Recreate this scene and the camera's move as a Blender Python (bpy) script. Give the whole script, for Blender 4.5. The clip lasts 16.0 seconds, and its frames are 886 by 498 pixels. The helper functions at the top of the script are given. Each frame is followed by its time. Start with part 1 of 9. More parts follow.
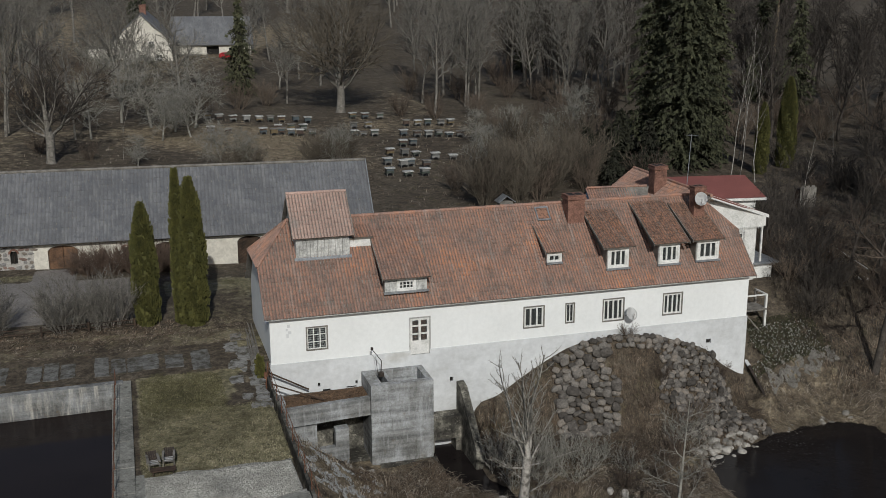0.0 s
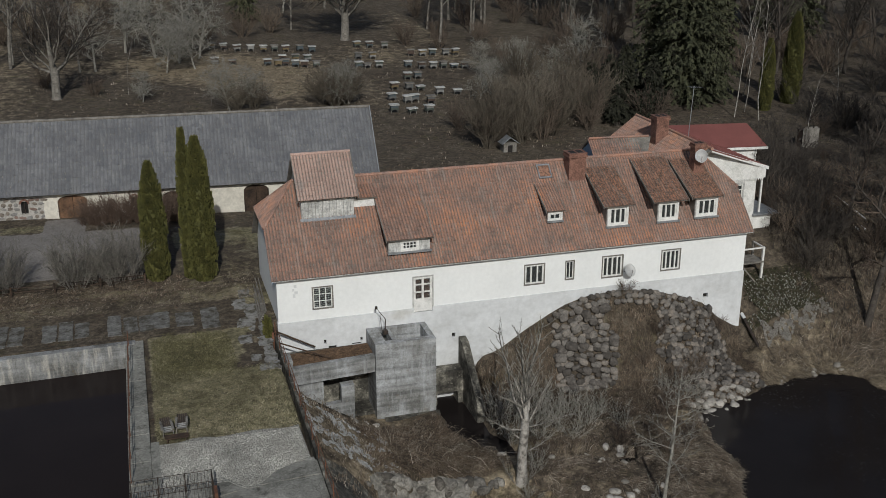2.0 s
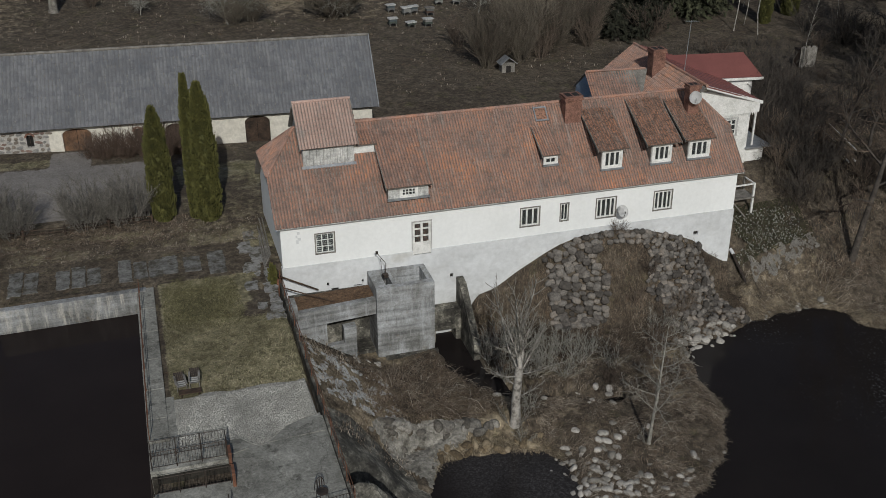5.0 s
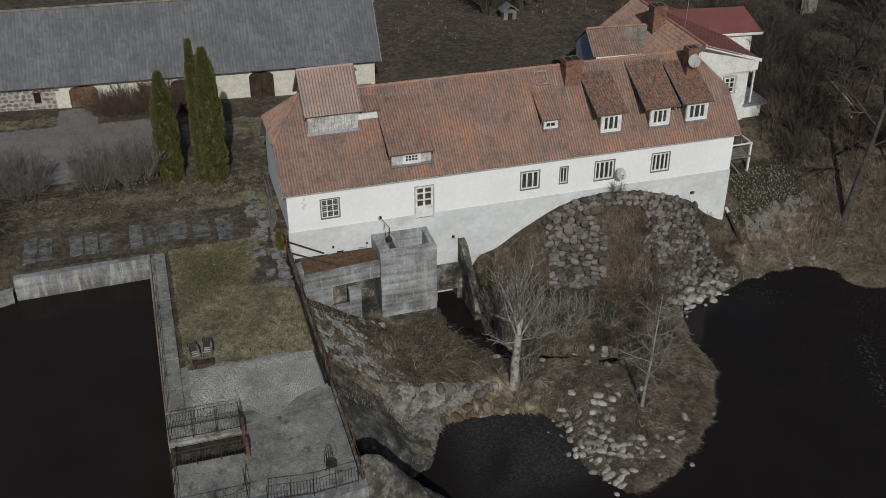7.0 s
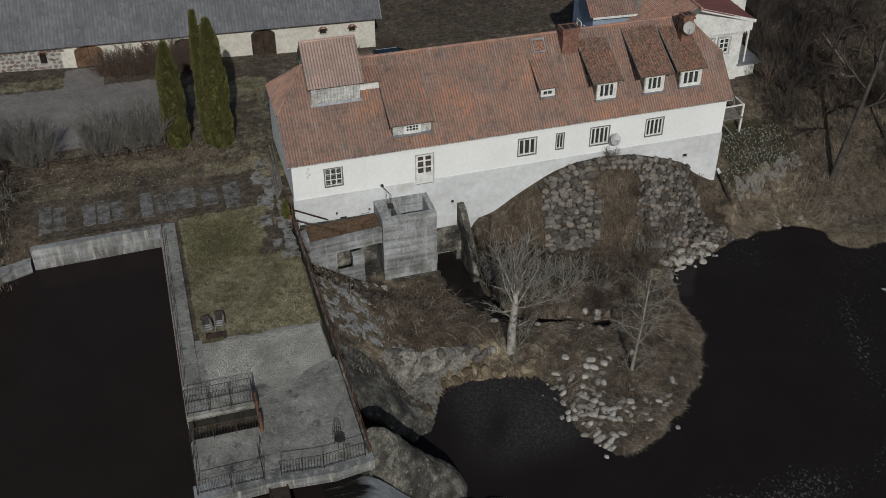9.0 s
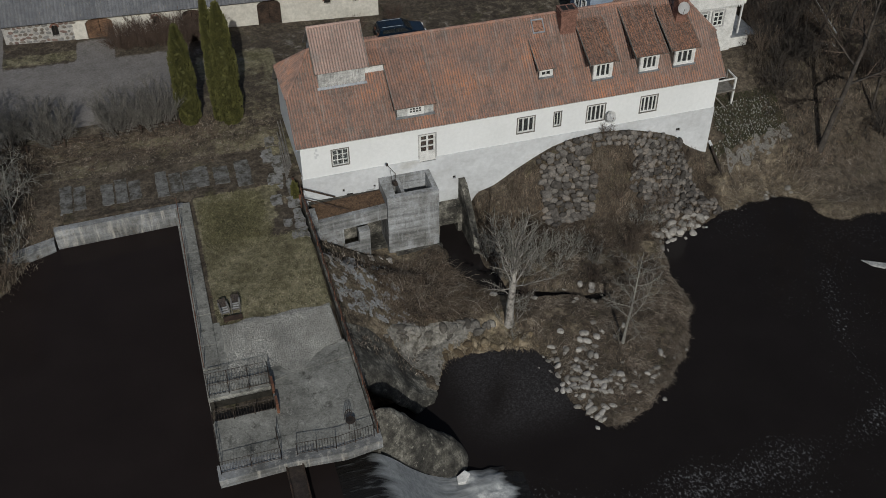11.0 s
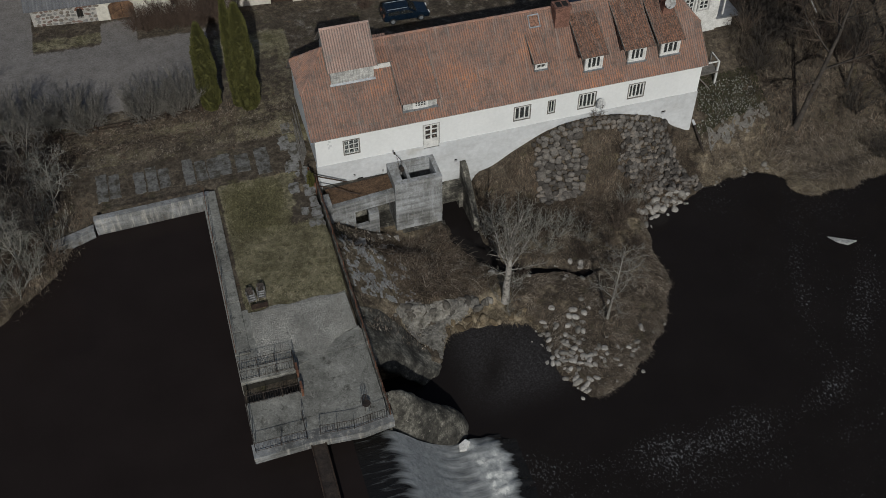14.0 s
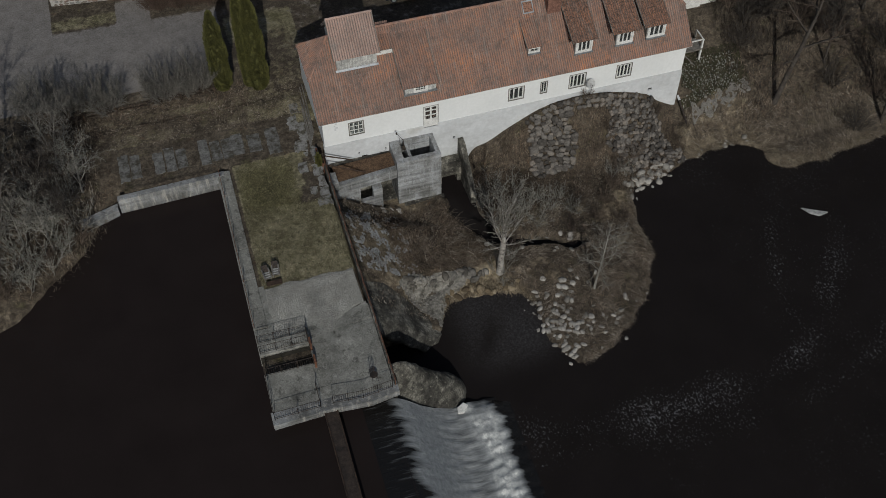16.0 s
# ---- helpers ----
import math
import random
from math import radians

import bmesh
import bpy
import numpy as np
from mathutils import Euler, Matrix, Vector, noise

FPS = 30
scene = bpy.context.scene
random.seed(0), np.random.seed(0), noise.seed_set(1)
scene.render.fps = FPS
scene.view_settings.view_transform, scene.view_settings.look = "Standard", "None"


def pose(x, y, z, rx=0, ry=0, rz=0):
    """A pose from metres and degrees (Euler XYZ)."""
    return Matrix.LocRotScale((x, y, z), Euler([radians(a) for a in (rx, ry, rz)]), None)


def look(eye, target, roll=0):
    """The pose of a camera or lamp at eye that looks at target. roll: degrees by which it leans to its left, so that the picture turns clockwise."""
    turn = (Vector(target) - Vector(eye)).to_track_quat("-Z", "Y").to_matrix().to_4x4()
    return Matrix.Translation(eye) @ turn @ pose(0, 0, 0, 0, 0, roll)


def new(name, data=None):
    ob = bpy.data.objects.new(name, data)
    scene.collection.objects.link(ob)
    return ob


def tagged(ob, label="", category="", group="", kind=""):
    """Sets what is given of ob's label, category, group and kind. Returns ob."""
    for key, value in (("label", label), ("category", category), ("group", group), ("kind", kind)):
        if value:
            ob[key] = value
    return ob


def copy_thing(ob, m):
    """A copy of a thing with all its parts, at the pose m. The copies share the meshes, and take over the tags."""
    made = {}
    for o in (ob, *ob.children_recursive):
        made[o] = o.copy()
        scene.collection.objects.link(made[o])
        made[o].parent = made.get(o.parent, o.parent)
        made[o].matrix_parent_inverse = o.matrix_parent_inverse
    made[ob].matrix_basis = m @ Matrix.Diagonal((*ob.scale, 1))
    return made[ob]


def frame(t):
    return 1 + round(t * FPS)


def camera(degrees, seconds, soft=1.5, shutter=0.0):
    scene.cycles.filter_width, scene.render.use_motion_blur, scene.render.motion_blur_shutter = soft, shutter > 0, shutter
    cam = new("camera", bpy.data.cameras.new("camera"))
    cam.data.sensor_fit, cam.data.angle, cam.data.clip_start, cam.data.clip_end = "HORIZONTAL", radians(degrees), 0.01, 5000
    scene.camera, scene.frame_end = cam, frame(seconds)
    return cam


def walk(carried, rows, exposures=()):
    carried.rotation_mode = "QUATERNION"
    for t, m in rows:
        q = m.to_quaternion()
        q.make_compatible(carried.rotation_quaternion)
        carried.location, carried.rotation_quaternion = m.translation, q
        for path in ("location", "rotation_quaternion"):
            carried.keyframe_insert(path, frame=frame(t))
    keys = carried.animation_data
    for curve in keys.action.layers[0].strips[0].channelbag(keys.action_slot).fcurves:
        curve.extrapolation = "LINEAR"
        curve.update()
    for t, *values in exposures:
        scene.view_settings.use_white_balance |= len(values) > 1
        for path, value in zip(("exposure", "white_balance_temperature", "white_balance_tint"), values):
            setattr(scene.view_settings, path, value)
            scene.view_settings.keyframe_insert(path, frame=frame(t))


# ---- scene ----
cam = camera(45.98, 16.0, 0.85)

# ---- camera path: seconds, place, turn to the right of north, tilt below the horizon ----
PATH = [
    (0.0, -7.68, -61.89, 24.42, 17.00, 14.46), (0.5, -7.64, -62.00, 25.42, 16.88, 15.83),
    (1.0, -7.61, -62.10, 26.36, 16.77, 17.16), (1.5, -7.58, -62.18, 27.27, 16.67, 18.37),
    (2.0, -7.56, -62.25, 28.15, 16.66, 19.56), (2.5, -7.54, -62.31, 29.02, 16.63, 20.74),
    (3.0, -7.53, -62.35, 29.87, 16.63, 21.92), (3.5, -7.53, -62.39, 30.73, 16.66, 23.08),
    (4.0, -7.52, -62.41, 31.61, 16.68, 24.22), (6.5, -7.59, -62.46, 36.39, 16.66, 30.03),
    (7.0, -7.62, -62.46, 37.47, 16.64, 31.27), (7.5, -7.65, -62.46, 38.61, 16.65, 32.54),
    (8.0, -7.69, -62.46, 39.81, 16.68, 33.82), (8.5, -7.73, -62.46, 41.06, 16.74, 35.08),
    (9.0, -7.77, -62.47, 42.38, 16.78, 36.27), (11.5, -8.06, -62.60, 49.90, 16.80, 42.10),
    (12.0, -8.13, -62.66, 51.59, 16.78, 43.17), (12.5, -8.20, -62.72, 53.34, 16.76, 44.18),
    (13.0, -8.28, -62.80, 55.15, 16.77, 45.16), (13.5, -8.36, -62.90, 57.00, 16.83, 46.13),
    (14.0, -8.44, -63.01, 58.90, 16.88, 47.13), (14.5, -8.53, -63.14, 60.84, 16.95, 48.20),
    (15.0, -8.62, -63.28, 62.82, 17.03, 49.32), (15.5, -8.72, -63.45, 64.83, 17.09, 50.47),
    (16.0, -8.81, -63.64, 66.86, 17.11, 51.62)]
walk(cam, [(t, pose(x, y, z, 90 - tilt, 0, -turn)) for t, x, y, z, turn, tilt in PATH],
     [(0.0, 0.1), (4.0, 0.05), (7.0, 0.0), (9.0, -0.07), (12.5, -0.16), (16.0, -0.26)])

# ---- sky, sun, exposure ----
SUN_TURN, SUN_UP = 188.5, 33.0          # the sun stands a little west of south
world = bpy.data.worlds.new("sky")
scene.world = world
world.use_nodes = True
wn = world.node_tree.nodes
sky = wn.new("ShaderNodeTexSky")
sky.sky_type, sky.sun_disc = "NISHITA", False
sky.sun_elevation, sky.sun_rotation = radians(SUN_UP), radians(SUN_TURN)
sky.air_density, sky.dust_density = 1.0, 1.5
world.node_tree.links.new(sky.outputs[0], wn["Background"].inputs[0])
wn["Background"].inputs[1].default_value = 0.055
sun = new("sun", bpy.data.lights.new("sun", "SUN"))
sun.data.energy, sun.data.angle, sun.data.color = 2.6, radians(0.6), (0.985, 0.985, 0.945)
s_dir = Vector((math.sin(radians(SUN_TURN)), math.cos(radians(SUN_TURN)), math.tan(radians(SUN_UP))))
sun.matrix_world = look(s_dir.normalized() * 200, (0, 0, 0))


# ---- materials ----
def node(nt, kind, **values):
    n = nt.nodes.new(kind)
    for k, v in values.items():
        if k in n.inputs:
            n.inputs[k].default_value = v
    return n


def ramp(nt, fac, stops):
    r = nt.nodes.new("ShaderNodeValToRGB")
    e = r.color_ramp.elements
    while len(e) < len(stops):
        e.new(0.5)
    for el, (p, c) in zip(e, stops):
        el.position, el.color = p, (*c, 1) if len(c) == 3 else c
    nt.links.new(fac, r.inputs[0])
    return r.outputs[0]


def mix(nt, fac, a, b, how="MIX"):
    m = nt.nodes.new("ShaderNodeMix")
    m.data_type, m.blend_type = "RGBA", how
    for sock, v in ((m.inputs[0], fac), (m.inputs[6], a), (m.inputs[7], b)):
        if isinstance(v, (int, float)):
            sock.default_value = v
        elif isinstance(v, tuple):
            sock.default_value = (*v, 1)
        else:
            nt.links.new(v, sock)
    return m.outputs[2]


def grey(v):
    return (v, v, v)


def noise_of(nt, co, scale, detail=6.0, rough=0.6, stretch=None):
    if stretch:
        mp = nt.nodes.new("ShaderNodeMapping")
        mp.inputs["Scale"].default_value = stretch
        nt.links.new(co, mp.inputs[0])
        co = mp.outputs[0]
    n = node(nt, "ShaderNodeTexNoise", Scale=scale, Detail=detail, Roughness=rough)
    nt.links.new(co, n.inputs["Vector"])
    return n.outputs[0]


def start(name, rough=0.8, metal=0.0, spec=0.4):
    m = bpy.data.materials.new(name)
    m.use_nodes = True
    nt = m.node_tree
    b = nt.nodes["Principled BSDF"]
    b.inputs["Roughness"].default_value, b.inputs["Metallic"].default_value = rough, metal
    b.inputs["Specular IOR Level"].default_value = spec
    geo = nt.nodes.new("ShaderNodeNewGeometry")
    return m, nt, b, geo.outputs["Position"]


def bump(nt, b, height, strength=0.4, distance=0.03):
    n = node(nt, "ShaderNodeBump", Strength=strength, Distance=distance)
    nt.links.new(height, n.inputs["Height"])
    nt.links.new(n.outputs[0], b.inputs["Normal"])


def surface(name, stops, scale=0.6, fine=9.0, amount=0.5, rough=0.85, metal=0.0, relief=0.3, depth=0.02, vary=0.0, stretch=None, spec=0.35, streak=None, blotch=True):
    """Two scales of noise through a ramp, fine grain over it, a bump, and if wanted a shift from piece to piece."""
    m, nt, b, co = start(name, rough, metal, spec)
    big = noise_of(nt, co, scale, 9, 0.66, stretch)
    if vary:
        oi = nt.nodes.new("ShaderNodeObjectInfo")
        a = node(nt, "ShaderNodeMath")
        a.operation = "MULTIPLY_ADD"
        nt.links.new(oi.outputs["Random"], a.inputs[0])
        a.inputs[1].default_value = vary
        s = node(nt, "ShaderNodeMath")
        s.operation = "SUBTRACT"
        nt.links.new(big, s.inputs[0])
        s.inputs[1].default_value = vary / 2
        nt.links.new(s.outputs[0], a.inputs[2])
        big = a.outputs[0]
    col = ramp(nt, big, stops)
    grain = noise_of(nt, co, fine, 4, 0.7)
    g = ramp(nt, grain, [(0.36, grey(1 - amount)), (0.64, grey(1.0 + amount * 0.3))])
    col = mix(nt, 1.0, col, g, "MULTIPLY")
    if blotch and amount > 0.12:
        patch = noise_of(nt, co, min(fine * 0.3, scale * 7), 7, 0.75)
        col = mix(nt, 1.0, col, ramp(nt, patch, [(0.34, grey(1 - amount)), (0.5, grey(1.0)), (0.68, grey(1 + amount * 0.4))]), "MULTIPLY")
    if streak:
        st = noise_of(nt, co, 1.0, 5, 0.65, streak)
        col = mix(nt, 1.0, col, ramp(nt, st, [(0.36, grey(0.74)), (0.55, grey(1.0))]), "MULTIPLY")
    nt.links.new(col, b.inputs["Base Color"])
    bump(nt, b, grain, relief, depth)
    return m


def tile_mat(name, stops, moss, lichen, rough=0.8, mscale=0.5, mpos=(0.5, 0.62), valley=0.85, valley_col=(0.115, 0.088, 0.074), vary=0.55):
    """Roof tiles: a colour of its own for every tile, moss and lichen in patches and streaks."""
    m, nt, b, co = start(name, rough, 0, 0.3)
    geo = nt.nodes.new("ShaderNodeNewGeometry")
    patch = noise_of(nt, co, 0.35, 4, 0.55)
    a = node(nt, "ShaderNodeMath")
    a.operation = "MULTIPLY_ADD"
    nt.links.new(geo.outputs["Random Per Island"], a.inputs[0])
    a.inputs[1].default_value = vary
    s = node(nt, "ShaderNodeMath")
    s.operation = "MULTIPLY_ADD"
    nt.links.new(patch, s.inputs[0])
    s.inputs[1].default_value, s.inputs[2].default_value = 1.5, -0.3 - vary / 2
    nt.links.new(s.outputs[0], a.inputs[2])
    col = ramp(nt, a.outputs[0], stops)
    mo = noise_of(nt, co, mscale, 8, 0.72)
    col = mix(nt, ramp(nt, mo, [(mpos[0], grey(0.0)), (mpos[1], grey(0.8))]), col, moss)
    li = noise_of(nt, co, 1.0, 6, 0.7, (2.2, 0.35, 0.35))
    col = mix(nt, ramp(nt, li, [(0.52, grey(0.0)), (0.72, grey(0.55))]), col, lichen)
    # the troughs and butts of the tiles are drawn in a colour of their own
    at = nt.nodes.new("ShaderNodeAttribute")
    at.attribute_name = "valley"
    col = mix(nt, ramp(nt, at.outputs["Fac"], [(0.45, grey(0.0)), (0.95, grey(valley))]), col, valley_col)
    grain = noise_of(nt, co, 14, 4, 0.7)
    col = mix(nt, 1.0, col, ramp(nt, grain, [(0.36, grey(0.72)), (0.5, grey(1.0)), (0.64, grey(1.22))]), "MULTIPLY")
    nt.links.new(col, b.inputs["Base Color"])
    bump(nt, b, grain, 0.3, 0.02)
    return m


def ground_mat():
    m, nt, b, co = start("soil_and_turf", 0.95, 0, 0.2)
    at = nt.nodes.new("ShaderNodeAttribute")
    at.attribute_name = "cover"
    sp = nt.nodes.new("ShaderNodeSeparateColor")
    nt.links.new(at.outputs["Color"], sp.inputs[0])
    big = noise_of(nt, co, 0.12, 6, 0.65)
    mid = noise_of(nt, co, 0.9, 7, 0.7)
    fine = noise_of(nt, co, 7.0, 5, 0.75)
    litter = mix(nt, 0.5, ramp(nt, mid, [(0.34, (0.036, 0.029, 0.022)), (0.5, (0.086, 0.069, 0.051)), (0.66, (0.16, 0.135, 0.103))]),
                 ramp(nt, big, [(0.35, (0.05, 0.039, 0.029)), (0.65, (0.105, 0.087, 0.065))]))
    turf = mix(nt, 0.5, ramp(nt, mid, [(0.3, (0.115, 0.102, 0.06)), (0.52, (0.19, 0.169, 0.106)), (0.75, (0.3, 0.268, 0.184))]),
               ramp(nt, noise_of(nt, co, 0.5, 8, 0.7), [(0.4, (0.11, 0.099, 0.053)), (0.5, (0.18, 0.16, 0.095)), (0.62, (0.285, 0.25, 0.17))]))
    # one corner of the lawn is greener than the rest
    green = nt.nodes.new("ShaderNodeMath")
    green.operation = "MULTIPLY_ADD"
    nt.links.new(at.outputs["Alpha"], green.inputs[0])
    green.inputs[1].default_value = 1.0
    nt.links.new(mid, green.inputs[2])
    turf = mix(nt, ramp(nt, green.outputs[0], [(0.7, grey(0.85)), (1.2, grey(0.0))]), turf, ramp(nt, fine, [(0.3, (0.092, 0.085, 0.04)), (0.7, (0.178, 0.161, 0.085))]))
    track = ramp(nt, mid, [(0.3, (0.165, 0.151, 0.138)), (0.55, (0.212, 0.196, 0.182)), (0.8, (0.262, 0.244, 0.228))])
    hay = ramp(nt, mid, [(0.3, (0.105, 0.08, 0.052)), (0.5, (0.2, 0.16, 0.108)), (0.75, (0.31, 0.262, 0.188))])

    def mask(sock):
        a = node(nt, "ShaderNodeMath")
        a.operation = "MULTIPLY_ADD"
        nt.links.new(mid, a.inputs[0])
        a.inputs[1].default_value = 0.9
        nt.links.new(sock, a.inputs[2])
        return ramp(nt, a.outputs[0], [(0.8, grey(0.0)), (1.0, grey(1.0))])
    col = mix(nt, mask(sp.outputs[2]), litter, hay)
    col = mix(nt, mask(sp.outputs[0]), col, turf)
    # moss and rusty litter in scattered patches
    patch = noise_of(nt, co, 0.55, 9, 0.74)
    loose = node(nt, "ShaderNodeMath")
    loose.operation = "SUBTRACT"
    loose.inputs[0].default_value = 1.0
    nt.links.new(sp.outputs[1], loose.inputs[1])
    col = mix(nt, ramp(nt, patch, [(0.56, grey(0.0)), (0.66, grey(0.5))]), col, (0.085, 0.082, 0.035))
    col = mix(nt, ramp(nt, noise_of(nt, co, 0.8, 9, 0.78), [(0.58, grey(0.0)), (0.68, grey(0.5))]), col, (0.14, 0.082, 0.046))
    col = mix(nt, mask(sp.outputs[1]), col, track)
    twiggy = noise_of(nt, co, 2.6, 10, 0.8)
    col = mix(nt, loose.outputs[0], col, mix(nt, 1.0, col, ramp(nt, twiggy, [(0.34, grey(0.35)), (0.5, grey(0.95)), (0.64, grey(1.7))]), "MULTIPLY"))
    col = mix(nt, 1.0, col, ramp(nt, fine, [(0.28, grey(0.6)), (0.7, grey(1.25))]), "MULTIPLY")
    nt.links.new(col, b.inputs["Base Color"])
    bump(nt, b, twiggy, 0.8, 0.1)
    return m


def cracked(name, stops, scale, crack, rough=0.92, hard=0.6):
    """Old concrete: stains at several sizes, pale lichen, dark wandering cracks."""
    m, nt, b, co = start(name, rough, 0, 0.3)
    col = ramp(nt, noise_of(nt, co, scale, 10, 0.72), [(0.5 + (p - 0.52) * hard, c) for p, c in stops])
    grain = noise_of(nt, co, 7.0, 8, 0.8)
    col = mix(nt, 1.0, col, ramp(nt, grain, [(0.36, grey(1 - 0.33 / hard)), (0.5, grey(0.97)), (0.64, grey(1.3))]), "MULTIPLY")
    spots = noise_of(nt, co, 2.1, 8, 0.7)
    col = mix(nt, ramp(nt, spots, [(0.58, grey(0.0)), (0.66, grey(0.6))]), col, tuple(v * 1.15 for v in stops[-1][1]))
    col = mix(nt, ramp(nt, noise_of(nt, co, 0.9, 9, 0.75), [(0.34, grey(0.8)), (0.46, grey(0.0))]), col, (0.04, 0.037, 0.03))
    warp = nt.nodes.new("ShaderNodeVectorMath")
    warp.operation = "MULTIPLY_ADD"
    wn_ = node(nt, "ShaderNodeTexNoise", Scale=1.3, Detail=5.0)
    nt.links.new(co, wn_.inputs["Vector"])
    nt.links.new(wn_.outputs["Color"], warp.inputs[0])
    warp.inputs[1].default_value = (1.1, 1.1, 1.1)
    nt.links.new(co, warp.inputs[2])
    v = node(nt, "ShaderNodeTexVoronoi", Scale=crack)
    v.feature = "DISTANCE_TO_EDGE"
    nt.links.new(warp.outputs[0], v.inputs["Vector"])
    col = mix(nt, ramp(nt, v.outputs["Distance"], [(0.0, grey(0.45)), (0.009, grey(0.0))]), col, (0.035, 0.032, 0.027))
    nt.links.new(col, b.inputs["Base Color"])
    bump(nt, b, grain, 0.45, 0.03)
    return m


def poured(name, runs_col=(0.46, 0.49, 0.52), k=1.0):
    """Board-cast concrete: level bands of pouring, pale lime runs and brown stains."""
    m, nt, b, co = start(name, 0.92, 0, 0.3)
    col = ramp(nt, noise_of(nt, co, 0.6, 9, 0.7), [(0.34, (0.11 * k, 0.11 * k, 0.104 * k)), (0.45, (0.175 * k, 0.176 * k, 0.172 * k)), (0.55, (0.235 * k, 0.24 * k, 0.24 * k)), (0.66, (0.33 * k, 0.342 * k, 0.35 * k))])
    band = noise_of(nt, co, 1.0, 4, 0.6, (0.12, 0.12, 2.3))
    col = mix(nt, 1.0, col, ramp(nt, band, [(0.36, grey(0.62)), (0.5, grey(1.0)), (0.64, grey(1.22))]), "MULTIPLY")
    runs = noise_of(nt, co, 1.0, 7, 0.7, (2.4, 2.4, 0.28))
    col = mix(nt, ramp(nt, runs, [(0.52, grey(0.0)), (0.66, grey(0.6))]), col, runs_col)
    col = mix(nt, ramp(nt, runs, [(0.3, grey(0.7)), (0.42, grey(0.0))]), col, (0.07, 0.064, 0.052))
    col = mix(nt, ramp(nt, noise_of(nt, co, 1.7, 9, 0.78), [(0.57, grey(0.0)), (0.68, grey(0.55))]), col, (0.16, 0.125, 0.08))
    grain = noise_of(nt, co, 9.0, 6, 0.75)
    col = mix(nt, 1.0, col, ramp(nt, grain, [(0.3, grey(0.68)), (0.7, grey(1.14))]), "MULTIPLY")
    nt.links.new(col, b.inputs["Base Color"])
    bump(nt, b, band, 0.5, 0.04)
    return m


def white_water():
    """Thin water over a slope, drawn out in strands that break into froth at its foot."""
    m, nt, b, co = start("white_water", 0.3, 0, 0.3)
    at = nt.nodes.new("ShaderNodeAttribute")
    at.attribute_name = "froth"
    strand = noise_of(nt, co, 1.0, 9, 0.7, (0.4, 3.6, 0.4))
    clot = noise_of(nt, co, 2.6, 8, 0.72)
    s = mix(nt, ramp(nt, at.outputs["Fac"], [(0.55, grey(0.0)), (0.8, grey(1.0))]), strand, clot)
    a = node(nt, "ShaderNodeMath")
    a.operation = "MULTIPLY_ADD"
    nt.links.new(s, a.inputs[0])
    a.inputs[1].default_value = 1.5
    nt.links.new(at.outputs["Fac"], a.inputs[2])
    k = ramp(nt, a.outputs[0], [(0.9, grey(0.0)), (1.25, grey(0.42)), (1.75, grey(1.0))])
    h = node(nt, "ShaderNodeMath")
    h.operation = "MULTIPLY"
    nt.links.new(a.outputs[0], h.inputs[0])
    h.inputs[1].default_value = 0.5
    col = ramp(nt, h.outputs[0], [(0.42, (0.012, 0.011, 0.01)), (0.55, (0.11, 0.115, 0.115)), (0.72, (0.27, 0.28, 0.28)), (0.85, (0.4, 0.41, 0.4)), (0.98, (0.72, 0.72, 0.68))])
    nt.links.new(mix(nt, k, grey(0.1), grey(0.75)), b.inputs["Roughness"])
    nt.links.new(col, b.inputs["Base Color"])
    bump(nt, b, s, 0.7, 0.12)
    return m


def water_mat(name, colour, scale, strength, rough=0.06, foam=None):
    m, nt, b, co = start(name, rough, 0, 0.1)
    b.inputs["IOR"].default_value = 1.33
    w = noise_of(nt, co, scale, 4, 0.55)
    bump(nt, b, w, strength, 0.05)
    col = mix(nt, noise_of(nt, co, 0.3, 3), colour, tuple(c * 1.6 for c in colour))
    if foam:
        # pale specks painted into the shallows, for gravel and for sparkle on the ripples
        sh = nt.nodes.new("ShaderNodeAttribute")
        sh.attribute_name = "shallow"
        speck = node(nt, "ShaderNodeMath")
        speck.operation = "MULTIPLY"
        nt.links.new(sh.outputs["Fac"], speck.inputs[0])
        nt.links.new(ramp(nt, noise_of(nt, co, 8.0, 6, 0.85), [(0.4, grey(0.12)), (0.5, grey(0.28)), (0.62, grey(1.0))]), speck.inputs[1])
        col = mix(nt, speck.outputs[0], col, (0.1, 0.097, 0.097))
    if foam:
        lo, hi, stretch, near, far = foam
        # flecks of foam drift in lanes below the weir
        fl = noise_of(nt, co, 1.0, 8, 0.72, stretch)
        at = nt.nodes.new("ShaderNodeAttribute")
        at.attribute_name = "froth"
        a = node(nt, "ShaderNodeMath")
        a.operation = "MULTIPLY_ADD"
        nt.links.new(at.outputs["Fac"], a.inputs[0])
        a.inputs[1].default_value = near
        nt.links.new(fl, a.inputs[2])
        f = ramp(nt, a.outputs[0], [(lo, grey(0.0)), (hi, grey(1.0))])
        col = mix(nt, f, col, far)
        nt.links.new(mix(nt, f, grey(rough), grey(0.7)), b.inputs["Roughness"])
    nt.links.new(col, b.inputs["Base Color"])
    return m


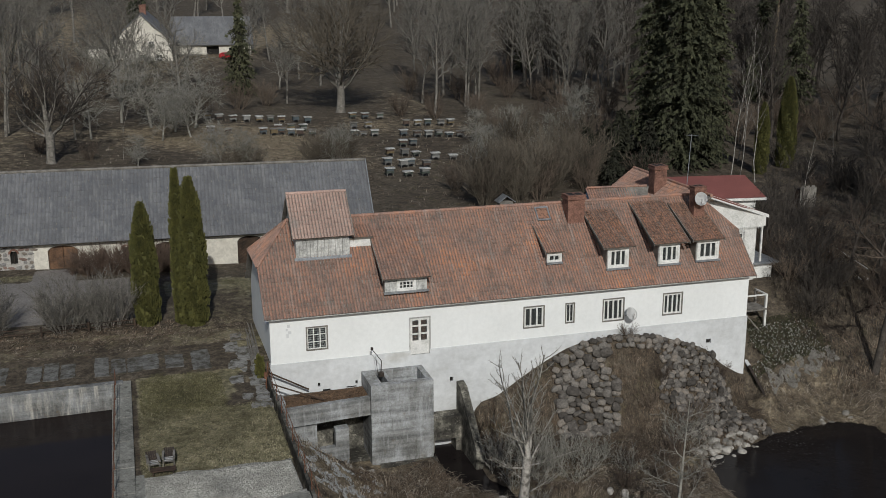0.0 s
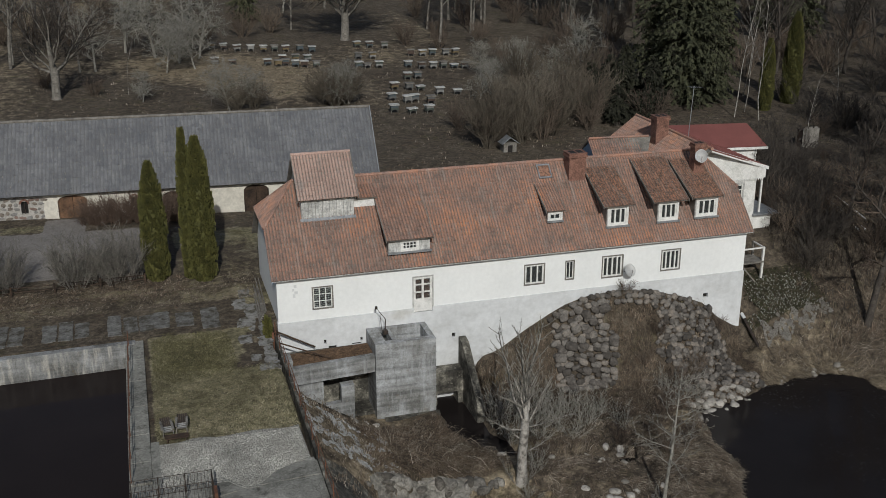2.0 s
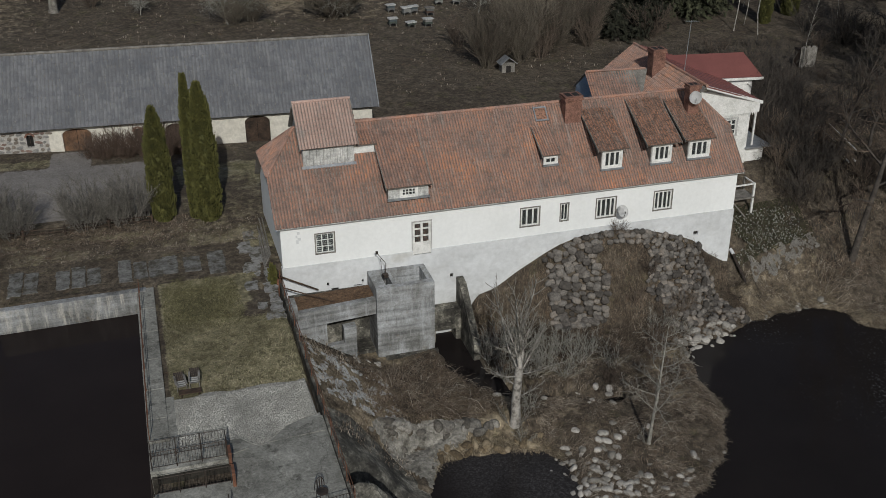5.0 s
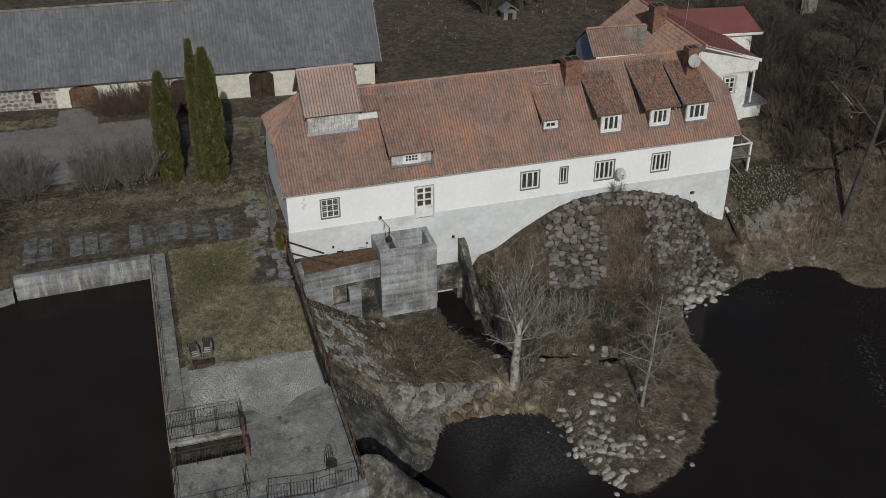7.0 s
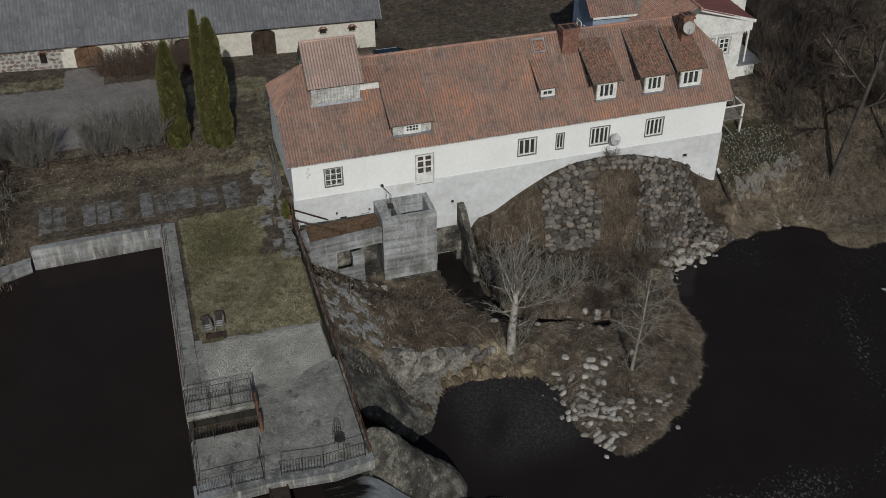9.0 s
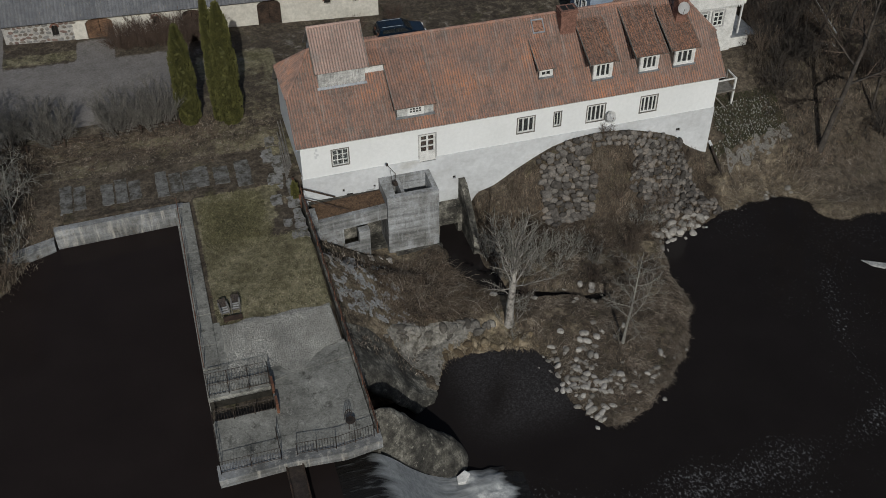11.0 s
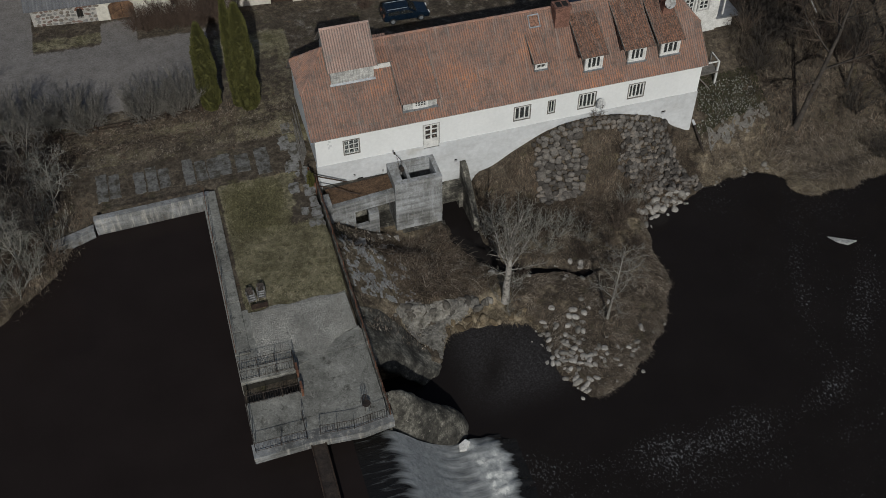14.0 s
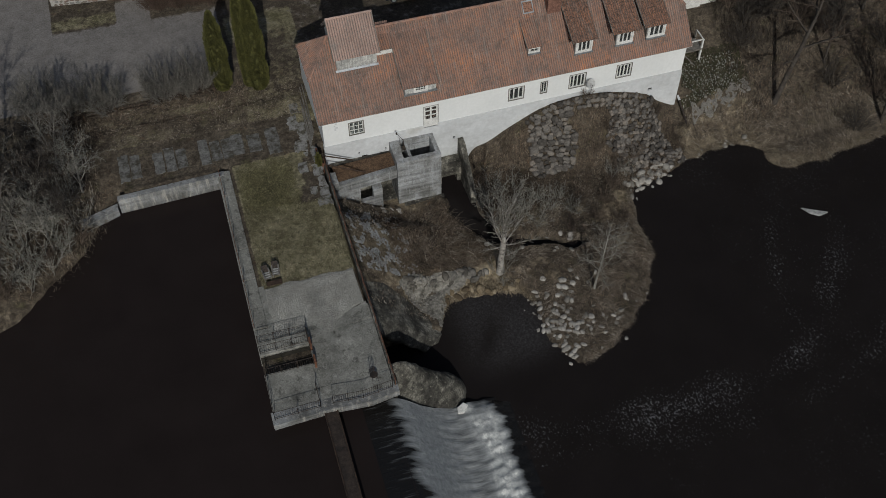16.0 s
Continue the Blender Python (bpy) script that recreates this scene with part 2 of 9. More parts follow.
M = {}
M["ground"] = ground_mat()
M["tile"] = tile_mat("clay_roof_tile", [(0.08, (0.2, 0.138, 0.115)), (0.35, (0.285, 0.174, 0.135)), (0.6, (0.34, 0.19, 0.136)), (0.92, (0.47, 0.215, 0.12))], (0.115, 0.09, 0.076), (0.37, 0.315, 0.28), mscale=1.1, mpos=(0.53, 0.68), vary=0.4)
M["tile_mossy"] = tile_mat("mossy_clay_tile", [(0.12, (0.21, 0.12, 0.088)), (0.5, (0.31, 0.162, 0.108)), (0.9, (0.42, 0.195, 0.112))], (0.032, 0.026, 0.02), (0.28, 0.24, 0.21), mscale=7.0, mpos=(0.5, 0.55))
M["tile_grey"] = tile_mat("weathered_pale_tile", [(0.12, (0.33, 0.235, 0.2)), (0.5, (0.41, 0.285, 0.24)), (0.9, (0.46, 0.325, 0.275))], (0.25, 0.215, 0.195), (0.43, 0.385, 0.355), vary=0.35)
M["slate"] = tile_mat("grey_fibre_sheet", [(0.12, (0.1, 0.102, 0.108)), (0.5, (0.135, 0.137, 0.144)), (0.9, (0.175, 0.177, 0.184))], (0.095, 0.1, 0.11), (0.23, 0.23, 0.225), mscale=1.3, mpos=(0.5, 0.6), valley=0.45, valley_col=(0.075, 0.076, 0.08), vary=0.34)
M["render_white"] = surface("white_limewash", [(0.3, (0.67, 0.68, 0.672)), (0.6, (0.73, 0.74, 0.732))], 0.25, 3.0, 0.05, 0.9, relief=0.1)
M["plinth"] = surface("stained_grey_render", [(0.3, (0.41, 0.41, 0.4)), (0.44, (0.53, 0.54, 0.545)), (0.58, (0.6, 0.613, 0.62)), (0.7, (0.5, 0.495, 0.475))], 0.2, 2.2, 0.1, 0.92, relief=0.2, stretch=(1, 1, 1.8))
M["concrete"] = poured("weathered_concrete", (0.4, 0.415, 0.425), 1.2)
# near-black colour for the dam's lower face and the shade in the slot
M["black_concrete"] = surface("near_black_concrete", [(0.35, (0.018, 0.016, 0.013)), (0.65, (0.05, 0.046, 0.038))], 0.8, 6.0, 0.4, 0.5)
M["concrete_brown"] = poured("stained_quay_concrete", (0.5, 0.475, 0.42), 0.95)
M["concrete_flat"] = cracked("worn_concrete_deck", [(0.32, (0.1, 0.098, 0.086)), (0.46, (0.18, 0.176, 0.156)), (0.58, (0.24, 0.236, 0.21)), (0.7, (0.33, 0.322, 0.29))], 0.42, 0.26, hard=1.0)
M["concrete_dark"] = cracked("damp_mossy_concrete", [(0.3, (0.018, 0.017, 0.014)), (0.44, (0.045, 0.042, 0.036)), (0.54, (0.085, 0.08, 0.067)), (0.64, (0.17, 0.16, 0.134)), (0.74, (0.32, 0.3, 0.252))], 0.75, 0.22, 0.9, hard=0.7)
M["rubble"] = surface("grey_rubble", [(0.32, (0.07, 0.064, 0.052)), (0.45, (0.165, 0.154, 0.132)), (0.6, (0.265, 0.25, 0.22)), (0.75, (0.15, 0.136, 0.11))], 1.6, 5.0, 0.45, 0.92, relief=0.7, depth=0.06)
M["gravel"] = surface("pale_gravel", [(0.3, (0.3, 0.293, 0.262)), (0.7, (0.375, 0.367, 0.332))], 0.4, 15.0, 0.85, 0.95, relief=1.0, depth=0.05, blotch=False)
M["paving"] = surface("mossy_paving", [(0.4, (0.06, 0.053, 0.04)), (0.48, (0.11, 0.106, 0.097)), (0.56, (0.15, 0.147, 0.138)), (0.7, (0.2, 0.196, 0.186))], 1.6, 7.0, 0.3, 0.92, vary=0.12)
M["paving_pale"] = surface("pale_paving", [(0.42, (0.09, 0.081, 0.062)), (0.5, (0.2, 0.195, 0.182)), (0.7, (0.29, 0.286, 0.274))], 2.0, 7.0, 0.3, 0.92)
M["stone"] = surface("field_stone", [(0.3, (0.06, 0.053, 0.046)), (0.45, (0.11, 0.098, 0.087)), (0.58, (0.158, 0.145, 0.13)), (0.75, (0.215, 0.186, 0.157))], 0.9, 9.0, 0.4, 0.9, vary=0.5, relief=0.7)
M["bank_stone"] = surface("lichened_bank_stone", [(0.3, (0.08, 0.072, 0.061)), (0.5, (0.15, 0.138, 0.12)), (0.7, (0.235, 0.22, 0.194))], 1.0, 8.0, 0.4, 0.9, vary=0.6, relief=0.5)
M["rim_stone"] = surface("ochre_bank_stone", [(0.3, (0.085, 0.063, 0.038)), (0.5, (0.17, 0.13, 0.08)), (0.7, (0.26, 0.212, 0.145))], 1.0, 8.0, 0.4, 0.9, vary=0.5, relief=0.5)
M["twig_olive"] = surface("olive_grey_twig", [(0.35, (0.075, 0.062, 0.046)), (0.65, (0.16, 0.136, 0.104))], 0.5, 9.0, 0.3, 0.95, vary=0.4)
M["boulder"] = surface("washed_boulder", [(0.3, (0.17, 0.157, 0.136)), (0.5, (0.28, 0.262, 0.233)), (0.7, (0.4, 0.376, 0.338))], 0.9, 8.0, 0.3, 0.85, vary=0.5, relief=0.4)
M["bark"] = surface("grey_bark", [(0.35, (0.11, 0.1, 0.086)), (0.65, (0.23, 0.215, 0.19))], 2.0, 14.0, 0.35, 0.95, relief=0.5)
M["bark_pale"] = surface("lichen_grey_bark", [(0.35, (0.17, 0.163, 0.14)), (0.65, (0.34, 0.325, 0.285))], 2.0, 12.0, 0.35, 0.95)
M["bark_birch"] = surface("birch_bark", [(0.4, (0.11, 0.1, 0.088)), (0.5, (0.29, 0.272, 0.245)), (0.7, (0.42, 0.4, 0.365))], 2.2, 10.0, 0.2, 0.8)
# dark bark; on the eastern trees and thickets it stands in for shade
M["bark_dark"] = surface("dark_shaded_bark", [(0.35, (0.036, 0.03, 0.025)), (0.65, (0.09, 0.077, 0.065))], 2.0, 14.0, 0.35, 0.95, relief=0.5)
M["birch_limb"] = surface("grey_birch_limb", [(0.35, (0.13, 0.12, 0.1)), (0.65, (0.27, 0.255, 0.225))], 1.6, 10.0, 0.3, 0.9)
M["twig"] = surface("brown_twig", [(0.35, (0.075, 0.055, 0.042)), (0.65, (0.16, 0.125, 0.095))], 0.5, 9.0, 0.3, 0.95, vary=0.3)


def blade_mat(name, stops):
    """Loose stems: every one with a colour of its own."""
    m, nt, b, co = start(name, 0.95, 0, 0.2)
    geo = nt.nodes.new("ShaderNodeNewGeometry")
    col = ramp(nt, geo.outputs["Random Per Island"], stops)
    col = mix(nt, 1.0, col, ramp(nt, noise_of(nt, co, 0.5, 5, 0.7), [(0.35, grey(0.5)), (0.65, grey(1.3))]), "MULTIPLY")
    nt.links.new(col, b.inputs["Base Color"])
    return m


M["twig_red"] = surface("red_brown_twig", [(0.35, (0.085, 0.058, 0.043)), (0.65, (0.165, 0.116, 0.088))], 0.5, 9.0, 0.3, 0.95)
M["stem_brown"] = blade_mat("dead_brown_stem", [(0.0, (0.06, 0.046, 0.034)), (0.5, (0.145, 0.115, 0.086)), (0.85, (0.25, 0.212, 0.168)), (1.0, (0.4, 0.36, 0.3))])
M["stem_straw"] = blade_mat("dead_straw_stem", [(0.0, (0.085, 0.065, 0.043)), (0.5, (0.19, 0.153, 0.105)), (1.0, (0.36, 0.305, 0.22))])
M["stem_rust"] = blade_mat("rusty_brown_stem", [(0.0, (0.05, 0.036, 0.026)), (0.45, (0.115, 0.084, 0.06)), (0.85, (0.185, 0.142, 0.104)), (1.0, (0.28, 0.235, 0.185))])
# stems with the trees' shadow put into their colour
M["stem_dark"] = blade_mat("shade_dark_stem", [(0.0, (0.02, 0.016, 0.013)), (0.6, (0.05, 0.04, 0.031)), (1.0, (0.1, 0.083, 0.066))])
M["turf_blade"] = blade_mat("short_turf_blade", [(0.0, (0.105, 0.098, 0.05)), (0.5, (0.195, 0.176, 0.104)), (1.0, (0.33, 0.297, 0.198))])
M["turf_green"] = blade_mat("green_turf_blade", [(0.0, (0.07, 0.066, 0.03)), (0.6, (0.13, 0.119, 0.06)), (1.0, (0.22, 0.197, 0.122))])
M["leaves"] = surface("fallen_leaf", [(0.3, (0.06, 0.035, 0.02)), (0.6, (0.16, 0.1, 0.06))], 3.0, 12.0, 0.4, 0.95)
M["straw"] = surface("dry_straw", [(0.3, (0.1, 0.078, 0.052)), (0.6, (0.19, 0.152, 0.105))], 0.5, 9.0, 0.3, 0.95, vary=0.2)
M["leaf_thuja"] = surface("evergreen_scales", [(0.3, (0.048, 0.05, 0.014)), (0.5, (0.082, 0.081, 0.022)), (0.72, (0.125, 0.118, 0.034))], 2.4, 9.0, 0.3, 0.8, vary=0.15)
M["leaf_spruce"] = surface("spruce_needles", [(0.3, (0.032, 0.036, 0.02)), (0.55, (0.066, 0.07, 0.038)), (0.75, (0.11, 0.108, 0.06))], 0.7, 6.0, 0.35, 0.9, vary=0.2)
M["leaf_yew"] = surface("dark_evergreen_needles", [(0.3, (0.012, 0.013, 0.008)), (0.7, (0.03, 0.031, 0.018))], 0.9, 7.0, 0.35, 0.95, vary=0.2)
M["wood_white"] = surface("worn_white_paint", [(0.3, (0.5, 0.5, 0.47)), (0.5, (0.66, 0.655, 0.63)), (0.7, (0.74, 0.735, 0.71))], 1.5, 12.0, 0.15, 0.7)
M["wood_pale"] = surface("peeling_pale_boards", [(0.3, (0.3, 0.3, 0.285)), (0.5, (0.48, 0.48, 0.46)), (0.7, (0.62, 0.615, 0.59))], 1.0, 8.0, 0.3, 0.85, streak=(6, 6, 0.5))
M["wood_grey"] = surface("silvered_wood", [(0.35, (0.11, 0.1, 0.088)), (0.65, (0.25, 0.235, 0.21))], 1.2, 12.0, 0.3, 0.9)
M["wood_brown"] = surface("dark_brown_boards", [(0.35, (0.022, 0.015, 0.011)), (0.65, (0.075, 0.047, 0.031))], 1.4, 12.0, 0.3, 0.85)
# lighter, warmer copy of the brown boards: sunlight put into the colour
M["wood_warm"] = surface("sun_tinted_brown_boards", [(0.35, (0.075, 0.042, 0.025)), (0.65, (0.2, 0.115, 0.068))], 1.4, 12.0, 0.3, 0.85)
M["red_metal"] = surface("red_sheet_roof", [(0.35, (0.15, 0.055, 0.047)), (0.65, (0.19, 0.07, 0.06))], 0.4, 8.0, 0.1, 0.45, spec=0.5)
M["brick"] = surface("sooty_brick", [(0.3, (0.13, 0.066, 0.05)), (0.6, (0.24, 0.125, 0.092))], 2.0, 12.0, 0.45, 0.9, relief=0.5)
M["iron"] = surface("rusty_black_iron", [(0.35, (0.028, 0.024, 0.021)), (0.65, (0.075, 0.056, 0.045))], 2.0, 14.0, 0.3, 0.65, 0.3)
M["rust"] = surface("orange_rust", [(0.35, (0.085, 0.04, 0.025)), (0.65, (0.19, 0.088, 0.052))], 2.0, 10.0, 0.3, 0.85)
M["zinc"] = surface("dull_zinc", [(0.35, (0.25, 0.265, 0.28)), (0.65, (0.38, 0.395, 0.41))], 1.2, 8.0, 0.15, 0.5, 0.6)
M["cream"] = surface("cream_barn_render", [(0.3, (0.48, 0.45, 0.385)), (0.6, (0.6, 0.57, 0.5)), (0.8, (0.42, 0.39, 0.34))], 0.4, 4.0, 0.15, 0.92)
M["mortar"] = surface("pale_lime_mortar", [(0.3, (0.3, 0.285, 0.26)), (0.7, (0.42, 0.4, 0.37))], 1.0, 8.0, 0.2, 0.95)
M["blue_paint"] = surface("blue_grey_paint", [(0.35, (0.2, 0.25, 0.33)), (0.65, (0.3, 0.36, 0.44))], 0.6, 6.0, 0.15, 0.8)
# near-black colour that stands in for the shade inside rooms and openings
M["dark"] = surface("shade_black", [(0.4, (0.012, 0.011, 0.01)), (0.6, (0.025, 0.022, 0.02))], 1.0, 6.0, 0.2, 0.95)
M["car_blue"] = surface("dark_blue_car_paint", [(0.4, (0.006, 0.014, 0.026)), (0.6, (0.009, 0.02, 0.036))], 1.0, 8.0, 0.05, 0.25, 0.3, spec=0.6)
M["tyre"] = surface("rubber", [(0.4, (0.015, 0.015, 0.015)), (0.6, (0.025, 0.025, 0.025))], 3.0, 12.0, 0.2, 0.9)
M["dish"] = surface("dish_grey_white", [(0.4, (0.6, 0.6, 0.59)), (0.6, (0.68, 0.68, 0.67))], 1.0, 8.0, 0.06, 0.5)
M["water_pond"] = water_mat("still_brown_water", (0.0145, 0.0112, 0.0105), 1.2, 0.12)
M["water_pool"] = water_mat("moving_brown_water", (0.0112, 0.0094, 0.009), 1.0, 0.22, 0.08, (0.79, 0.92, (5.6, 4.2, 1), 0.29, (0.15, 0.15, 0.153)))
M["water_white"] = white_water()
glass, gnt, gb, gco = start("window_glass", 0.04, 0, 0.5)
gb.inputs["Base Color"].default_value = (0.3, 0.32, 0.32, 1)
gb.inputs["Transmission Weight"].default_value = 0.92
M["glass"] = glass


# ---- building helpers ----
def box(bm, x0, x1, y0, y1, z0, z1, m=None):
    vs = [bm.verts.new(Vector(p) if m is None else m @ Vector(p)) for p in
          ((x0, y0, z0), (x1, y0, z0), (x1, y1, z0), (x0, y1, z0), (x0, y0, z1), (x1, y0, z1), (x1, y1, z1), (x0, y1, z1))]
    for f in ((0, 3, 2, 1), (4, 5, 6, 7), (0, 1, 5, 4), (1, 2, 6, 5), (2, 3, 7, 6), (3, 0, 4, 7)):
        bm.faces.new([vs[i] for i in f])
    return bm


def prism(bm, pts, d, m=None):
    """A flat outline of points pushed along the vector d."""
    a = [bm.verts.new(Vector(p) if m is None else m @ Vector(p)) for p in pts]
    b = [bm.verts.new((Vector(p) + Vector(d)) if m is None else m @ (Vector(p) + Vector(d))) for p in pts]
    bm.faces.new(a[::-1])
    bm.faces.new(b)
    for i in range(len(a)):
        j = (i + 1) % len(a)
        bm.faces.new((a[i], a[j], b[j], b[i]))
    return bm


def tube(bm, p, q, r0, r1=None, sides=6, caps=True):
    p, q = Vector(p), Vector(q)
    d = q - p
    if d.length < 1e-5:
        return bm
    r1 = r0 if r1 is None else r1
    a = d.orthogonal().normalized()
    b = d.normalized().cross(a)
    rings = []
    for c, r in ((p, r0), (q, r1)):
        rings.append([bm.verts.new(c + (a * math.cos(2 * math.pi * k / sides) + b * math.sin(2 * math.pi * k / sides)) * r) for k in range(sides)])
    for k in range(sides):
        j = (k + 1) % sides
        bm.faces.new((rings[0][k], rings[0][j], rings[1][j], rings[1][k]))
    if caps:
        bm.faces.new(rings[0][::-1])
        bm.faces.new(rings[1])
    return bm


def mesh_of(name, bm, material, smooth=False, bevel=0.0):
    if bevel:
        bmesh.ops.bevel(bm, geom=list(bm.edges), offset=bevel, segments=1, affect="EDGES")
    bmesh.ops.recalc_face_normals(bm, faces=list(bm.faces))
    me = bpy.data.meshes.new(name)
    bm.to_mesh(me)
    bm.free()
    me.materials.append(material)
    if smooth:
        me.polygons.foreach_set("use_smooth", [True] * len(me.polygons))
    return me


def part(name, bm, material, parent=None, label="", smooth=False, bevel=0.0, kind=""):
    me = bm if isinstance(bm, bpy.types.Mesh) else mesh_of(name, bm, material, smooth, bevel)
    ob = new(name, me)
    if parent is not None:
        ob.parent = parent
    return tagged(ob, label=label, kind=kind)


def thing(name, label, category, at=None, group="", kind=""):
    ob = new(name)
    ob.empty_display_size = 0.2
    if at is not None:
        ob.matrix_basis = at
    return tagged(ob, label, category, group, kind)


def raw(name, verts, faces, material, smooth=False):
    me = bpy.data.meshes.new(name)
    me.from_pydata(verts, [], faces)
    me.materials.append(material)
    if smooth:
        me.polygons.foreach_set("use_smooth", [True] * len(me.polygons))
    return me


def B():
    return bmesh.new()


# ---- the lie of the land ----
POOL_Z, POND_Z, LAWN_Z = -5.8, -0.35, 1.08
POOL = [(-1.2, -24.2), (-0.3, -24.2), (-0.3, -16.9), (4.8, -16.9), (5.5, -17.0), (5.6, -16.4), (6.7, -14.5), (8.5, -14.1), (11.4, -14.7),
        (13.0, -15.2), (13.5, -16.5), (13.7, -19.4), (14.4, -22.0), (15.4, -23.3), (17.0, -23.1), (18.4, -22.5), (19.8, -21.8), (21.1, -20.7), (22.1, -19.9),
        (23.1, -18.8), (24.1, -17.3), (25.1, -15.8), (25.7, -14.3), (25.8, -12.4), (26.2, -10.4), (26.4, -8.6), (27.2, -7.0), (31.1, -6.2), (33.2, -5.3), (36.2, -4.7), (39.4, -4.75), (40.9, -6.4), (41.0, -8.0), (42.6, -8.9), (45.8, -8.8),
        (60, -7), (120, -16), (120, -130), (-1.2, -130)]
POND = [(-9.2, -0.65), (-18.0, -0.75), (-19.8, -2.0), (-21.5, -5.0), (-23.9, -7.0), (-26.7, -10.0), (-29, -11), (-60, -16), (-160, -30), (-160, -130), (-1.2, -130), (-1.2, -25.0), (-9.2, -25.0)]
RACE = [(9.9, -0.1), (9.9, -5.4), (10.8, -7.4), (12.2, -9.2), (14.2, -10.5), (16.6, -10.9), (19.0, -11.9), (20.6, -11.9), (20.4, -11.2), (18.6, -10.9), (16.8, -9.9), (14.9, -9.4), (13.4, -8.4), (12.9, -6.4), (12.6, -5.0), (12.2, -0.1)]
FOOT_X = (-2, 0, 5.7, 9.8, 10.8, 12.4, 13.6, 15.0, 17.0, 18.8, 19.9, 21.5, 24.1, 26.7, 29.0, 30.9, 32.1, 34.1, 38, 60)
FOOT_Z = (0.9, -0.65, -3.0, -4.6, -5.0, -4.6, -3.1, -2.75, -1.5, -0.5, 0.1, 0.5, 0.68, 0.32, -0.35, -1.1, -2.3, -3.5, -4.4, -4.0)


def inside_and_far(px, py, poly):
    """For arrays of points: whether they lie in the outline, and how far from it."""
    ins = np.zeros(px.shape, bool)
    far = np.full(px.shape, 1e9)
    for (x0, y0), (x1, y1) in zip(poly, poly[1:] + poly[:1]):
        with np.errstate(divide="ignore", invalid="ignore"):
            cross = ((y0 > py) != (y1 > py)) & (px < (x1 - x0) * (py - y0) / (y1 - y0) + x0)
        ins ^= cross
        dx, dy = x1 - x0, y1 - y0
        k = np.clip(((px - x0) * dx + (py - y0) * dy) / (dx * dx + dy * dy), 0, 1)
        far = np.minimum(far, np.hypot(px - x0 - k * dx, py - y0 - k * dy))
    return ins, far


def wave(x, y, s, seed):
    """Smooth noise of numbers about 0, from a few crossed sines."""
    r = np.random.RandomState(seed)
    out = 0
    for _ in range(7):
        a, p, f = r.uniform(0, 6.28), r.uniform(0, 6.28), s * r.uniform(0.6, 1.9)
        out = out + np.sin((x * np.cos(a) + y * np.sin(a)) * f + p)
    return out / 5.0


def ss(a, b, v):
    k = np.clip((v - a) / (b - a), 0, 1)
    return k * k * (3 - 2 * k)


